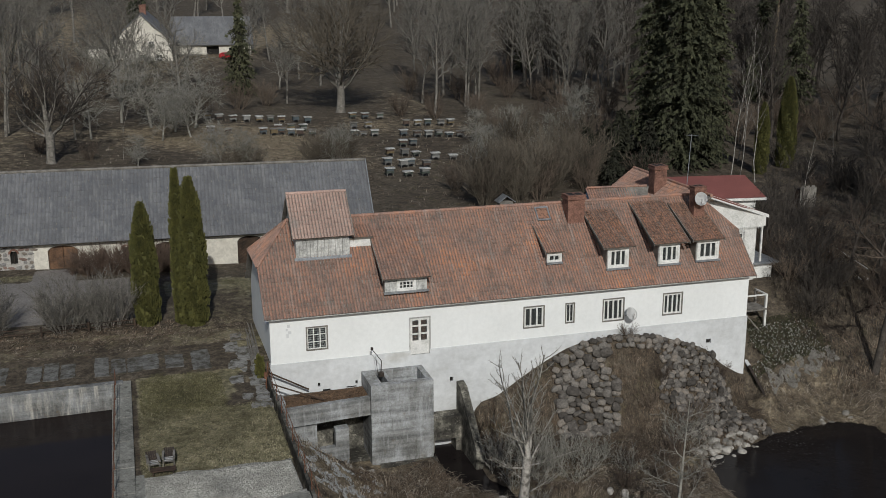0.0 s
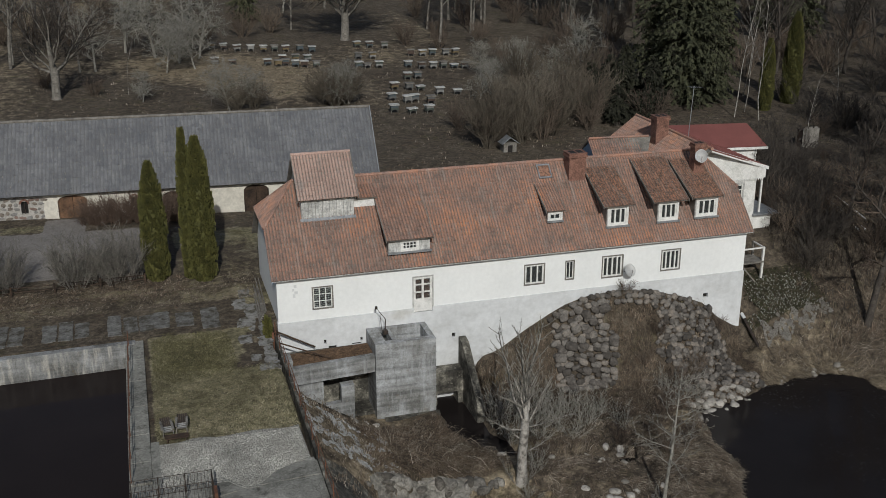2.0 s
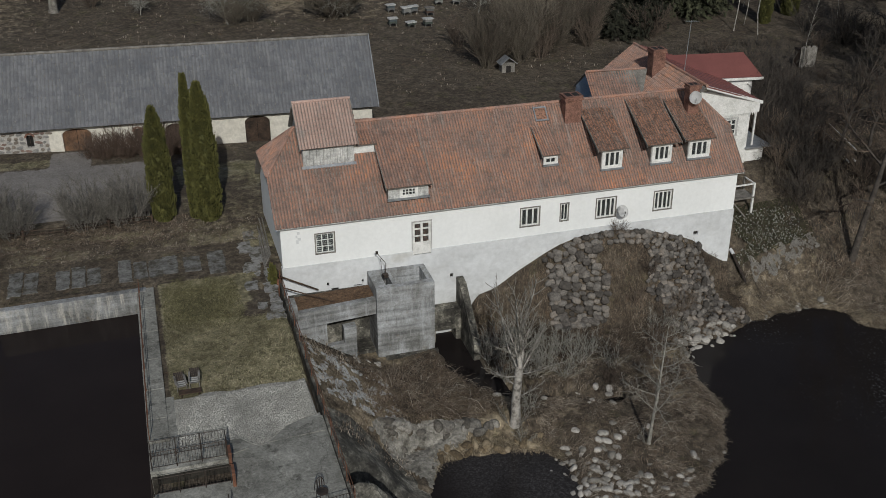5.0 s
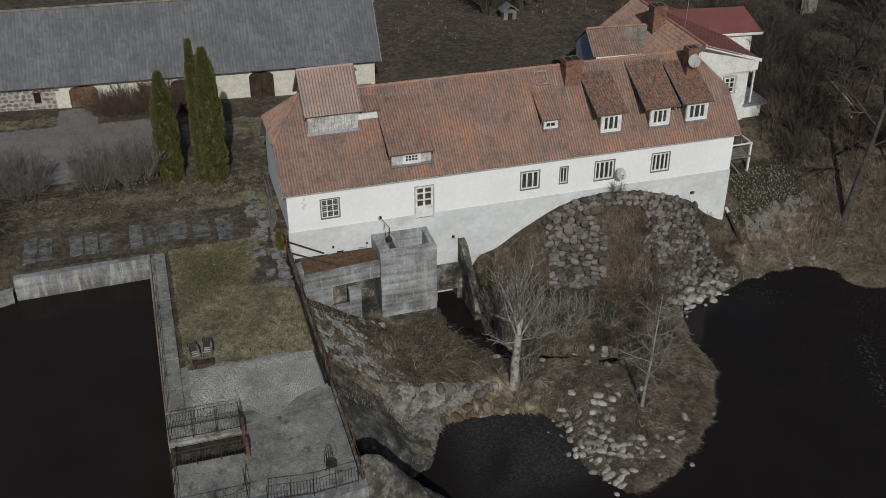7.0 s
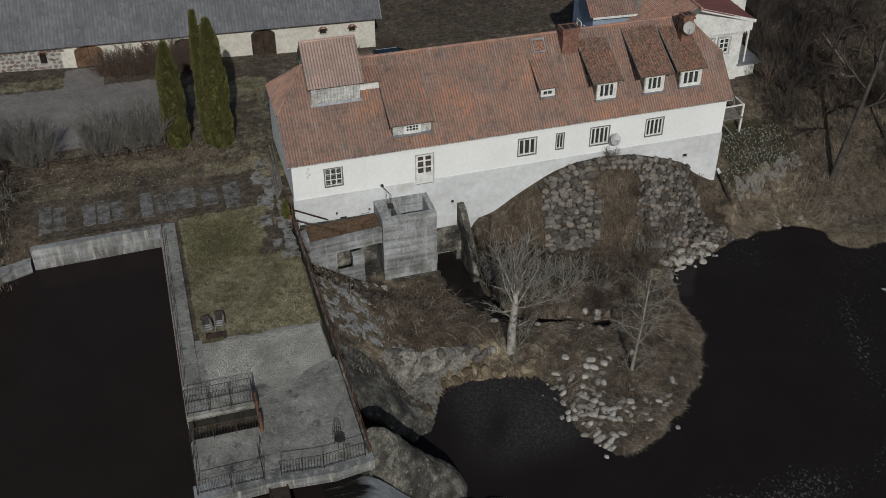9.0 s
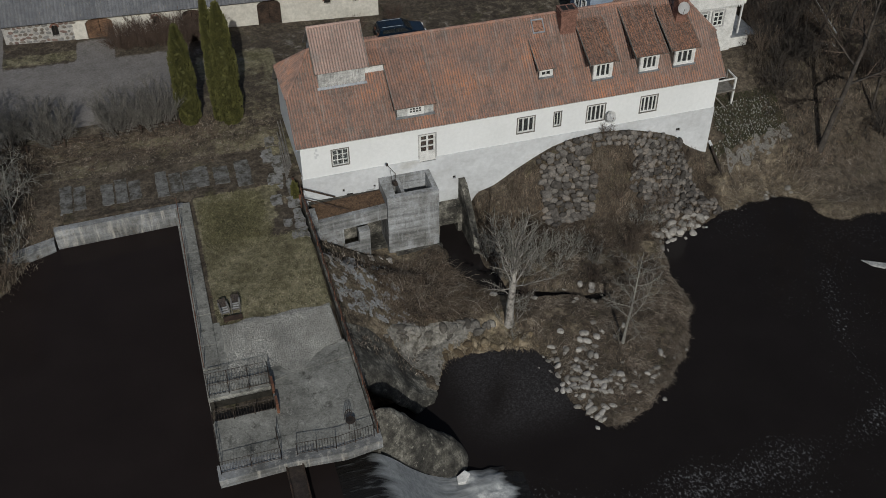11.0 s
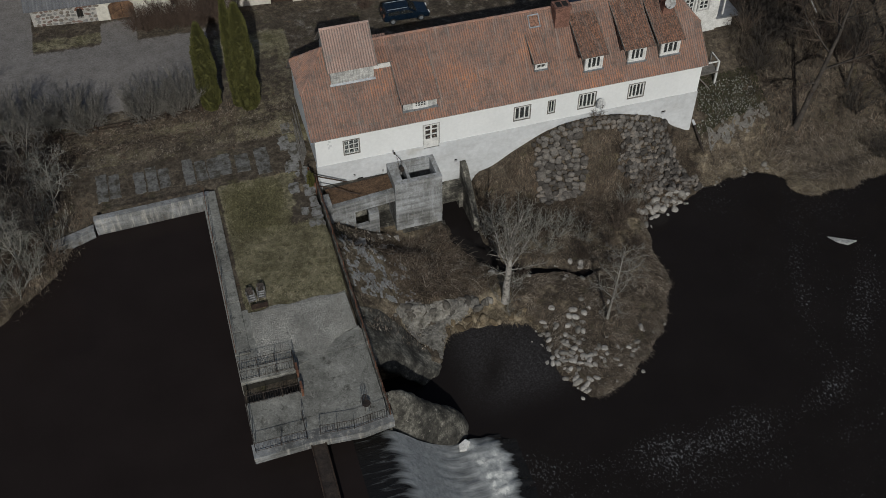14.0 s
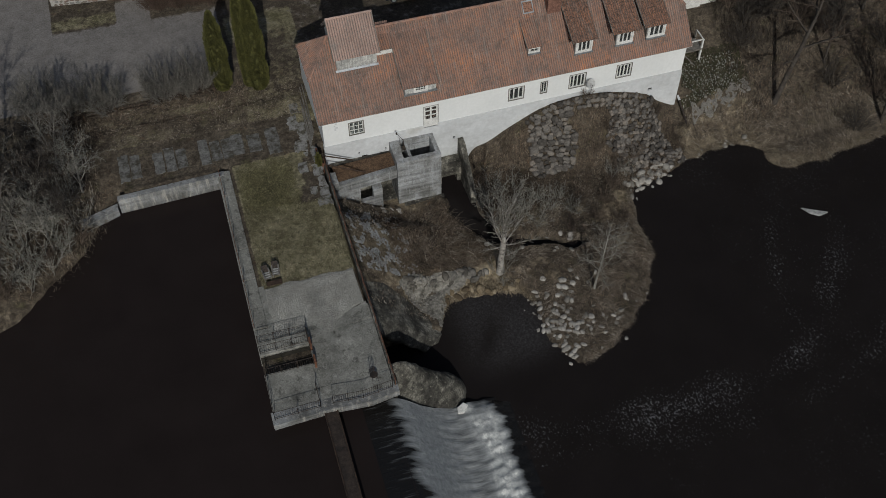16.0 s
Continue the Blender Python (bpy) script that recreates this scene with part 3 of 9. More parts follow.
def land(px, py, carved=True):
    """Height of the ground; not carved: as if there were no channels."""
    px, py = np.asarray(px, float), np.asarray(py, float)
    north = 1.12 + 0.38 * ss(6, 16, py) - 0.028 * np.clip(px, -22, 14) * ss(8, 18, py) + 0.035 * np.maximum(py - 25, 0) + 0.04 * np.maximum(py - 170, 0)
    north = north + np.where(py > 25, 0.5 * wave(px, py, 0.05, 1) * ss(25, 50, py), 0)
    # the slope below the facade, steep behind the stone facing and then flat to the shore
    foot = np.interp(px, FOOT_X, FOOT_Z)
    bulge = 1.0 + 2.4 * np.exp(-((px - 22.5) / 5.0) ** 2)
    s = np.maximum(-py - bulge * 0.25, 0)
    low = -5.0 + 0.45 * wave(px, py, 0.4, 2) + 0.55 * np.exp(-((px - 12.5) ** 2 + (py + 12.6) ** 2) / 14)
    steep = 2.0 - 0.9 * np.exp(-((px - 28) / 5.0) ** 2) - 1.1 * ss(33, 36, px)
    south = np.maximum(foot - s * steep, low - 0.02 * s)
    # the bank that falls from the dam's edge
    e = px + 0.4
    near = -1.9 - 0.62 * e
    mid = -0.1 - 0.85 * np.minimum(e, 3.8) - 0.27 * np.maximum(e - 3.8, 0)
    k = ss(-4.4, -7.5, py)
    bank = near * (1 - k) + mid * k
    k = ss(-12.4, -14.2, py)
    bank = bank * (1 - k) + (-0.45 - 0.96 * e - 0.35 * ss(1.5, 4.5, e)) * k
    bank = np.maximum(bank, -5.45 + 0 * px)
    k = ss(9.5, 6.5, px)
    south = south * (1 - k) + bank * k
    south = np.where((py > -2.9) & (px > 0.15) & (px < 9.9), -5.3, south)
    z = np.where(py > 0, north, south)
    # along the east gable the land drops towards the river
    k = ss(33.5, 36.0, px)
    east = -4.6 + 0.47 * (py + 5.0)
    z = np.where((py > -6), z * (1 - k) + np.minimum(east, north) * k, z)
    z = np.where((px > -9.25) & (px < -0.6) & (py < 0.2) & (py > -24.3), np.where((py < -17.4) | (px < -8.6), 0.3, LAWN_Z - 0.03), z)
    z = np.where((px > -9.25) & (px < 6.2) & (py <= -24.3), -7.0, z)
    z = np.where((px <= -9.25) & (py <= 0.2), 1.2, z)
    z = np.where((px < -0.5) & (py > 0) & (py < 7), LAWN_Z + 0.05 * np.maximum(py, 0), z)
    for poly, level, deep, rise in ((POND, POND_Z, 2.0, 0.55), (POOL, POOL_Z, 1.2, 0.3), (RACE, POOL_Z, 0.5, 1.6)) if carved else ():
        # the shore wanders a little
        k = 0.0 if level == POND_Z else 0.3 * ss(6.0, 9.0, px)
        ins, far = inside_and_far(px + k * wave(px, py, 1.5, 71), py + k * wave(px, py, 1.5, 72), poly)
        if level == POND_Z:
            ins &= ~((px > -9.25) & (px < -0.55) & (py > -24.3))
            z = np.where(ins, level - np.minimum(0.6 * far + 0.1, deep), np.where((px < -17.5) & (far < 12) & (py < 3), np.minimum(z, level + rise * far + 0.03), z))
        else:
            z = np.where(ins, level - np.minimum(0.4 * far + 0.05, deep), np.where((px > 5.2) & (py < 4) & (far < 15), np.minimum(z, level + rise * far + 0.12 * far * far + 0.02), z))
    rough = np.where((px > -0.5) & (py < 0), 0.10, 0.03)
    return z + rough * wave(px, py, 1.6, 4)


def spaced(stops):
    out = [stops[0][0]]
    for (a, _), (b, step) in zip(stops, stops[1:]):
        n = max(1, round((b - a) / step))
        out += [a + (b - a) * i / n for i in range(1, n + 1)]
    return np.array(out)


gx = spaced([(-1400, 0), (-300, 120), (-100, 20), (-45, 2.5), (-24, 1.0), (44, 0.4), (70, 1.2), (140, 5), (400, 25), (1500, 150)])
gy = spaced([(-300, 0), (-80, 30), (-30, 2.5), (12, 0.4), (45, 1.2), (110, 2.5), (230, 6), (600, 40), (2600, 250)])
PX, PY = np.meshgrid(gx, gy)
PZ = land(PX, PY)
nx, ny = len(gx), len(gy)
idx = np.arange(nx * ny).reshape(ny, nx)
quads = np.stack([idx[:-1, :-1], idx[:-1, 1:], idx[1:, 1:], idx[1:, :-1]], -1).reshape(-1, 4)
gm = raw("ground", np.stack([PX, PY, PZ], -1).reshape(-1, 3).tolist(), quads.tolist(), M["ground"], True)
cover = gm.color_attributes.new("cover", "FLOAT_COLOR", "POINT")
turf = np.where((PX < -0.5) & (PX > -8.2) & (PY < 0.3) & (PY > -13.8), 0.66, 0.0) + np.where((PX < 2) & (PX > -21) & (PY >= 4.4) & (PY < 8.4), 0.4 + 0.2 * wave(PX, PY, 0.6, 18), 0.0)
turf = np.maximum(turf, np.where((PX < 1) & (PX > -6) & (PY >= 3.5) & (PY < 20), 0.42 + 0.25 * wave(PX, PY, 0.5, 14), 0))
turf = np.maximum(turf, np.where((PY > 20.5) & (PY < 23.5) & (PX < -12), 0.5, 0))
turf = np.where((PY > 0.2) & (PY < 4.4) & (PX > -20) & (PX < -2.2), 0.04, turf)
turf = np.maximum(turf, np.where((PX > 34.3) & (PX < 42) & (PY > -1.4) & (PY < 4), 0.2, 0))
track_m = np.where((PY > 11.6) & (PY < 20.6) & (PX < -6), 0.85, 0.0) + np.where((PY > 12) & (PY < 22) & (PX >= -6) & (PX < 34), 0.3, 0.0)
track_m = np.maximum(track_m, np.where((PX < -21.5) & (PY > 11.6) & (PY < 45), 0.85, 0))
track_m = np.maximum(track_m, np.where((PX > -15.5) & (PX < -12.3) & (PY > 15) & (PY < 24), 0.85, 0))
hay = np.where((PY > 36) & (PY < 92) & (PX > -25) & (PX < 30), 0.36, 0.22) + 0.22 * wave(PX, PY, 0.06, 9)
hay = np.where((PY > 95), 0.36 + 0.42 * wave(PX, PY, 0.05, 8), hay)
hay = np.where((PY < 0) & (PX > -0.4), np.where((PY > -7) & (PX > 12.5) & (PX < 34), 0.12, 0.4) + 0.25 * wave(PX, PY, 0.5, 5), hay)
hay = np.where((PY > 6) & (PY < 9.5) & (PX < -1), 0.35, hay)
hay = np.where((PY > 0.2) & (PY < 4.4) & (PX > -20) & (PX < -0.5), 0.0, hay)
hay = np.where((PX > 33.5) & (PX < 44) & (PY < -1.5), 0.45, hay)
hay = np.where((PX > 12.5) & (PX < 27) & (PY < -10), 0.2 + 0.3 * wave(PX, PY, 0.8, 12), hay)
hay = np.where((PY > 36) & (PY < 100), hay + 0.42 * wave(PX, PY, 0.16, 17), hay)
hay = np.where((PY > 58) & (PY < 175) & (PX < 45), hay + 0.3 * np.clip(wave(PX, PY, 0.07, 19), 0, 1), hay)
# less hay in the east: the wood's shade darkens the ground colour
hay = np.where(PX > 41, hay - 0.3, hay)
hay = np.where((PY > 23) & (PY < 60) & (PX > 9), hay - 0.35, hay)
turf = np.where((PX > -3.4 + 0.25 * (PY + 6)) & (PX < -0.4) & (PY > -6.0) & (PY < 0.3), 0.3, turf)
faded = 1.0 - np.exp(-(((PX + 5.6) / 2.6) ** 4 + ((PY + 3.2) / 3.1) ** 4)) - 0.6 * np.exp(-(((PX + 1.5) / 2.0) ** 2 + ((PY - 12) / 6.0) ** 2))
cover.data.foreach_set("color", np.stack([turf, track_m, hay, np.clip(faded, 0, 1)], -1).ravel())
tagged(new("ground", gm), "brown spring ground with dead grass, turf and leaf litter", "ground", kind="structure")


def zat(x, y):
    """Height of the ground sheet itself at a place."""
    i = min(max(int(np.searchsorted(gx, x)) - 1, 0), nx - 2)
    j = min(max(int(np.searchsorted(gy, y)) - 1, 0), ny - 2)
    a, b = (x - gx[i]) / (gx[i + 1] - gx[i]), (y - gy[j]) / (gy[j + 1] - gy[j])
    return float((PZ[j, i] * (1 - a) + PZ[j, i + 1] * a) * (1 - b) + (PZ[j + 1, i] * (1 - a) + PZ[j + 1, i + 1] * a) * b)


def sheet(name, poly, z, material, label, step=None, tag="water", froth=None):
    bm = B()
    f = bm.faces.new([bm.verts.new((x, y, z)) for x, y in poly])
    bmesh.ops.triangulate(bm, faces=[f])
    me = mesh_of(name, bm, material)
    return tagged(new(name, me), label, tag, kind="structure")


sheet("water_pond", [(-300, -130), (-1.2, -130), (-1.2, -24.9), (-9.0, -24.9), (-9.0, -0.3), (-24, -0.3), (-300, -14)], POND_Z, M["water_pond"], "still dark brown mill pond above the dam")
# the pool below the weir, as a grid that carries the froth
wx, wy = spaced([(0.2, 0), (60, 0.8), (160, 10)]), spaced([(-130, 0), (-45, 8), (-4.5, 0.8), (0.5, 1.0)])
WX, WY = np.meshgrid(wx, wy)
widx = np.arange(WX.size).reshape(WX.shape)
wq = np.stack([widx[:-1, :-1], widx[:-1, 1:], widx[1:, 1:], widx[1:, :-1]], -1).reshape(-1, 4)
wm = raw("water_pool", np.stack([WX, WY, np.full_like(WX, POOL_Z)], -1).reshape(-1, 3).tolist(), wq.tolist(), M["water_pool"], True)
fr = wm.attributes.new("froth", "FLOAT", "POINT")


def off_line(X, Y, pts):
    """How far every point lies from a bent line."""
    far = np.full(X.shape, 1e9)
    for (x0, y0), (x1, y1) in zip(pts, pts[1:]):
        k = np.clip(((X - x0) * (x1 - x0) + (Y - y0) * (y1 - y0)) / ((x1 - x0) ** 2 + (y1 - y0) ** 2), 0, 1)
        far = np.minimum(far, np.hypot(X - x0 - k * (x1 - x0), Y - y0 - k * (y1 - y0)))
    return far


sway = 0.8 * wave(WX, WY, 0.5, 46)
lane = 1.02 * np.exp(-((off_line(WX, WY, [(8, -27.6), (15, -29.4), (23, -29.6), (28, -29.2), (32, -28.0), (36, -25.8), (40, -21.5), (43, -16)]) + 1.5 * sway) / 2.8) ** 2)
lane = np.maximum(lane, 0.9 * np.exp(-((off_line(WX, WY, [(8, -30), (20, -32), (30, -32), (38, -30), (46, -24)]) + sway) / 2.2) ** 2))
lane = np.maximum(lane, 0.98 * np.exp(-((off_line(WX, WY, [(34.5, -25), (34.6, -21), (36, -17), (38, -13)]) + sway) / 1.8) ** 2))
lane = np.maximum(lane, 0.62 * ss(9, 20, WX) * ss(-24, -28, WY))
lane = np.maximum(lane, 0.68 * ss(26, 33, WX))
shallow = np.exp(-(((WX - 10.6) / 3.6) ** 4 + ((WY + 17.6) / 4.0) ** 4)) * (1 - 0.85 * np.exp(-(((WX - 8.9 - 0.5 * (WY + 19)) / 0.9) ** 2 + ((WY + 19.0) / 2.2) ** 2))) * (0.8 + 0.4 * wave(WX, WY, 0.6, 48))
wm.attributes.new("shallow", "FLOAT", "POINT").data.foreach_set("value", shallow.ravel())
lane = lane * (0.88 + 0.2 * wave(WX, WY * 1.6, 0.35, 44) + 0.12 * wave(WX, WY, 1.1, 45))
fr.data.foreach_set("value", np.clip(lane, 0, 1.1).ravel())
tagged(new("water_pool", wm), "dark brown river pool with drifting flecks of foam", "water", kind="structure")

# ---- the weir: a sloping fall of white water ----
vx, vy = spaced([(-3.2, 0), (8.6, 0.16)]), spaced([(-130, 0), (-60, 10), (-37, 1.0), (-24.3, 0.16)])
VX, VY = np.meshgrid(vx, vy)
north_edge = np.interp(VX, (-3.2, -0.4, 1.2, 3.0, 4.4, 5.6, 6.4, 8.6), (-25.0, -25.0, -24.95, -24.5, -24.45, -24.3, -23.7, -23.4))
VY = np.minimum(VY, north_edge)
ragged = 0.55 * wave(VX * 0.15, VY, 2.6, 21) + 0.4 * wave(VX * 0.3, VY, 6.0, 26)
crest = -1.2 + 0.02 * (VY + 25)
fall = ss(0.0, 5.4, VX - crest) ** 0.9
VZ = POND_Z + 0.012 - 5.02 * fall - 0.03 * np.maximum(VX - 3.8, 0)
scales = 0.09 * wave(VX, VY * 1.6, 4.2, 22) * ss(1, 4.5, VX)
churn = ss(4.6, 5.8, VX + 0.6 * wave(VX, VY, 1.1, 24)) * ss(8.3, 7.0, VX + 0.7 * wave(VX * 0.5, VY, 1.3, 25))
VZ = np.maximum(VZ + scales + 0.1 * churn * (1 + wave(VX, VY, 5.0, 23)), POOL_Z + 0.03) - 0.25 * ss(7.2, 8.5, VX) - 0.3 * ss(5.2, 6.2, VX) * ss(-25.2, -24.3, VY)
vidx = np.arange(VX.size).reshape(VX.shape)
vq = np.stack([vidx[:-1, :-1], vidx[:-1, 1:], vidx[1:, 1:], vidx[1:, :-1]], -1).reshape(-1, 4)
vm = raw("weir_water", np.stack([VX, VY, VZ], -1).reshape(-1, 3).tolist(), vq.tolist(), M["water_white"], True)
vf = vm.attributes.new("froth", "FLOAT", "POINT")
vf.data.foreach_set("value", (0.74 * ss(-1.3, 0.2, VX + ragged) - 0.2 * ss(2.0, 4.5, VX) * (1 - churn) + (0.26 + 0.22 * wave(VX, VY, 3.2, 29)) * churn - 0.8 * ss(6.6, 8.2, VX + 0.8 * ragged) - 0.7 * ss(4.8, 6.0, VX) * ss(-26.2, -24.2, VY + 0.5 * wave(VX, VY, 1.6, 27))).ravel())
tagged(new("weir_water", vm), "white water sliding down the sloping weir", "water", kind="structure")


# ---- roofs of tiles ----
def tiled(name, o, u, v, wide, high, tile_w, tile_h, material, parent, keep=None, lift=0.045, bulge=0.035, label="", seg=4, kind="stuff"):
    """A slope of tiles from its lower left corner o, along u and up v (unit vectors): every tile a small bent sheet of its own."""
    o, u, v = Vector(o), Vector(u).normalized(), Vector(v).normalized()
    n = u.cross(v)
    verts, faces, hollow = [], [], []
    nu, nv = max(1, round(wide / tile_w)), max(1, round(high / tile_h))
    tw, th = wide / nu, high / nv
    rnd = random.Random(len(name) * 7 + nu)
    for i in range(nu):
        for j in range(nv):
            if keep and not keep((i + 0.5) * tw, (j + 0.5) * th):
                continue
            k = len(verts)
            dz = rnd.uniform(-0.006, 0.008)
            for jj, (t, h) in enumerate(((-0.08, lift), (1.0, 0.012))):
                for s in range(seg + 1):
                    a = s / seg
                    verts.append(o + u * ((i + a) * tw) + v * ((j + t) * th) + n * (h + dz + bulge * math.sin(a * 2 * math.pi)))
                    hollow.append(0.5 - 0.5 * math.sin(a * 2 * math.pi))
            # the butt of the tile
            for s in range(seg):
                faces.append((k + s, k + s + 1, k + seg + 2 + s, k + seg + 1 + s))
            b = len(verts)
            for s in range(seg + 1):
                verts.append(verts[k + s] - n * 0.05)
                hollow.append(0.9)
            for s in range(seg):
                faces.append((b + s, b + s + 1, k + s + 1, k + s))
    me = raw(name, [tuple(p) for p in verts], faces, material)
    me.attributes.new("valley", "FLOAT", "POINT").data.foreach_set("value", hollow)
    ob = new(name, me)
    ob.parent = parent
    return tagged(ob, label=label, kind=kind)


def slab(name, pts, thick, material, parent, label=""):
    """A roof or board of the outline pts, thick metres downwards along its normal."""
    p = [Vector(q) for q in pts]
    n = (p[1] - p[0]).cross(p[2] - p[0]).normalized()
    if n.z < 0:
        n = -n
    bm = B()
    prism(bm, p, -n * thick)
    return part(name, bm, material, parent, label)


def wall_with_holes(bm, x0, x1, y0, y1, z0, z1, holes):
    """A wall along x with openings (x0, x1, z0, z1) that go through it."""
    xs = sorted({x0, x1, *[h[0] for h in holes], *[h[1] for h in holes]})
    for a, b in zip(xs, xs[1:]):
        cuts = sorted((h[2], h[3]) for h in holes if h[0] < (a + b) / 2 < h[1])
        z = z0
        for lo, hi in cuts:
            if lo > z:
                box(bm, a, b, y0, y1, z, lo)
            z = hi
        if z1 > z:
            box(bm, a, b, y0, y1, z, z1)
    bmesh.ops.remove_doubles(bm, verts=list(bm.verts), dist=1e-4)
    return bm


# ---- the mill ----
LEN, DEEP, EAVE, RIDGE_Y, RIDGE_Z = 34.0, 9.3, 4.12, 4.65, 9.2
TAN = (RIDGE_Z - 4.19) / (RIDGE_Y + 0.45)
SL = math.hypot(1, TAN)
roof_z = lambda y: 4.19 + (y + 0.45) * TAN if y < RIDGE_Y else 4.19 + (2 * RIDGE_Y + 0.45 - y) * TAN
mill = thing("mill_house", "long white rendered mill with a red tiled roof", "house", pose(0, 0, 0))
HOLES = [(2.33, 3.56, 1.84, 3.26), (9.03, 10.32, 0.78, 3.24), (16.93, 18.30, 1.86, 3.24), (19.96, 20.5, 1.94, 3.22), (22.72, 24.2, 1.76, 3.26), (27.30, 28.70, 1.80, 3.26)]
bm = B()
wall_with_holes(bm, 0, LEN, 0, 0.5, 1.08, EAVE, [(a, b, max(c, 1.08), d) for a, b, c, d in HOLES])
box(bm, 0, 0.5, 0.5, DEEP, 1.08, EAVE)
box(bm, LEN - 0.5, LEN, 0.5, DEEP, 1.08, EAVE)
box(bm, 0.5, LEN - 0.5, DEEP - 0.5, DEEP, 1.08, EAVE)
part("wall", bm, M["render_white"], mill, "white limewashed walls, slightly patchy")
bm = B()
wall_with_holes(bm, -0.06, LEN + 0.06, -0.07, 0.5, -6.5, 1.08, [(9.03, 10.32, 0.78, 1.08), (2.9, 3.06, -0.7, -0.42), (5.33, 5.49, -0.78, -0.54), (3.2, 3.72, -1.2, -0.9), (4.75, 5.4, -1.02, -0.88), (11.69, 11.93, -1.36, -1.04), (30.82, 31.22, -0.68, -0.36)])
box(bm, -0.06, 0.5, 0.5, DEEP, -6.5, 1.076)
box(bm, LEN - 0.5, LEN + 0.06, 0.5, DEEP, -6.5, 1.076)
box(bm, 0.5, LEN - 0.5, DEEP - 0.5, DEEP + 0.06, -1, 1.076)
part("plinth", bm, M["plinth"], mill, "stained grey cement plinth")
bm = B()
# near-black box: the darkness of the rooms is its colour
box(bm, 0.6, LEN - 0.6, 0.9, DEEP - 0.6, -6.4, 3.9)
part("core", bm, M["dark"], mill, "near-black box standing in for the unlit rooms behind the windows")
# near-black plates put the shade of the vent holes into colour
for x0, x1, z0, z1 in ((2.9, 3.06, -0.7, -0.42), (5.33, 5.49, -0.78, -0.54), (3.2, 3.72, -1.2, -0.9), (4.75, 5.4, -1.02, -0.88), (11.69, 11.93, -1.36, -1.04), (30.82, 31.22, -0.68, -0.36)):
    part("vent_hole", box(B(), x0 + 0.01, x1 - 0.01, 0.08, 0.12, z0 + 0.01, z1 - 0.01), M["dark"], mill)
# gables, with their tops cut by the half hips
KY, KZ = 2.2, roof_z(2.2)
for x in (0.0, LEN - 0.4):
    bm = B()
    prism(bm, [(x, 0.02, EAVE), (x, DEEP - 0.02, EAVE), (x, 2 * RIDGE_Y - KY, KZ - 0.2), (x, KY, KZ - 0.2)], (0.4, 0, 0))
    part("gable", bm, M["render_white"], mill)
XA, XB, AX = -0.35, LEN + 0.3, 2.3
# deck under the tiles
t0 = 0.06
front = [(XA, -0.45, 4.19), (XB, -0.45, 4.19), (XB, KY, KZ), (XB - AX, RIDGE_Y, RIDGE_Z), (XA + AX, RIDGE_Y, RIDGE_Z), (XA, KY, KZ)]
slab("roof_deck", front, 0.1, M["wood_grey"], mill)
slab("roof_deck", [(x, 2 * RIDGE_Y - y, z) for x, y, z in front], 0.1, M["wood_grey"], mill)
for sx, x in ((1, XA), (-1, XB)):
    slab("roof_deck", [(x, KY, KZ), (x, 2 * RIDGE_Y - KY, KZ), (x + sx * AX, RIDGE_Y, RIDGE_Z)], 0.1, M["wood_grey"], mill)


def hip_keep(x, s):
    y = -0.45 + s / SL
    if y < KY:
        return True
    inset = AX * (y - KY) / (RIDGE_Y - KY)
    return inset - 0.05 < x < (XB - XA) - inset + 0.05


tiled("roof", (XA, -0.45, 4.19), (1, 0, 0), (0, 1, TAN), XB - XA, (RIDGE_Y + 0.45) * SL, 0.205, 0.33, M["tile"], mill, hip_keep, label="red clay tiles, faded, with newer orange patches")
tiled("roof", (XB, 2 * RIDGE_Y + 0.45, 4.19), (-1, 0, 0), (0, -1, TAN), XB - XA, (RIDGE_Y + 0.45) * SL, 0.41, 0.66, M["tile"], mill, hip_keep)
for sx, x in ((1, XA), (-1, XB)):
    rise = RIDGE_Z - KZ
    hw = RIDGE_Y - KY
    hs = math.hypot(AX, rise)
    keep = lambda p, s: abs(p - hw) < hw * (1 - s / hs) + 0.1
    if sx > 0:
        tiled("hip_roof", (x, 2 * RIDGE_Y - KY, KZ), (0, -1, 0), (AX, 0, rise), 2 * hw, hs, 0.205, 0.33, M["tile"], mill, keep)
    else:
        tiled("hip_roof", (x, KY, KZ), (0, 1, 0), (-AX, 0, rise), 2 * hw, hs, 0.205, 0.33, M["tile"], mill, keep)


def ridge_tiles(p, q, r, material, parent, pitch=0.36):
    p, q = Vector(p), Vector(q)
    n = max(1, round((q - p).length / pitch))
    bm = B()
    for i in range(n):
        a, b = p.lerp(q, i / n), p.lerp(q, (i + 1.08) / n)
        tube(bm, a, b, r * 1.1, r * 0.94, 8)
    part("ridge_tiles", bm, material, parent, kind="stuff")


ridge_tiles((XA + AX, RIDGE_Y, RIDGE_Z + 0.02), (XB - AX, RIDGE_Y, RIDGE_Z + 0.02), 0.12, M["tile"], mill)
for sx, x in ((1, XA), (-1, XB)):
    for y in (KY, 2 * RIDGE_Y - KY):
        ridge_tiles((x, y, KZ + 0.03), (x + sx * AX, RIDGE_Y, RIDGE_Z + 0.03), 0.1, M["tile"], mill)
# eave board and gutter
bm = B()
box(bm, XA, XB, -0.42, -0.36, 4.08, 4.16)
part("eave_board", bm, M["wood_pale"], mill)
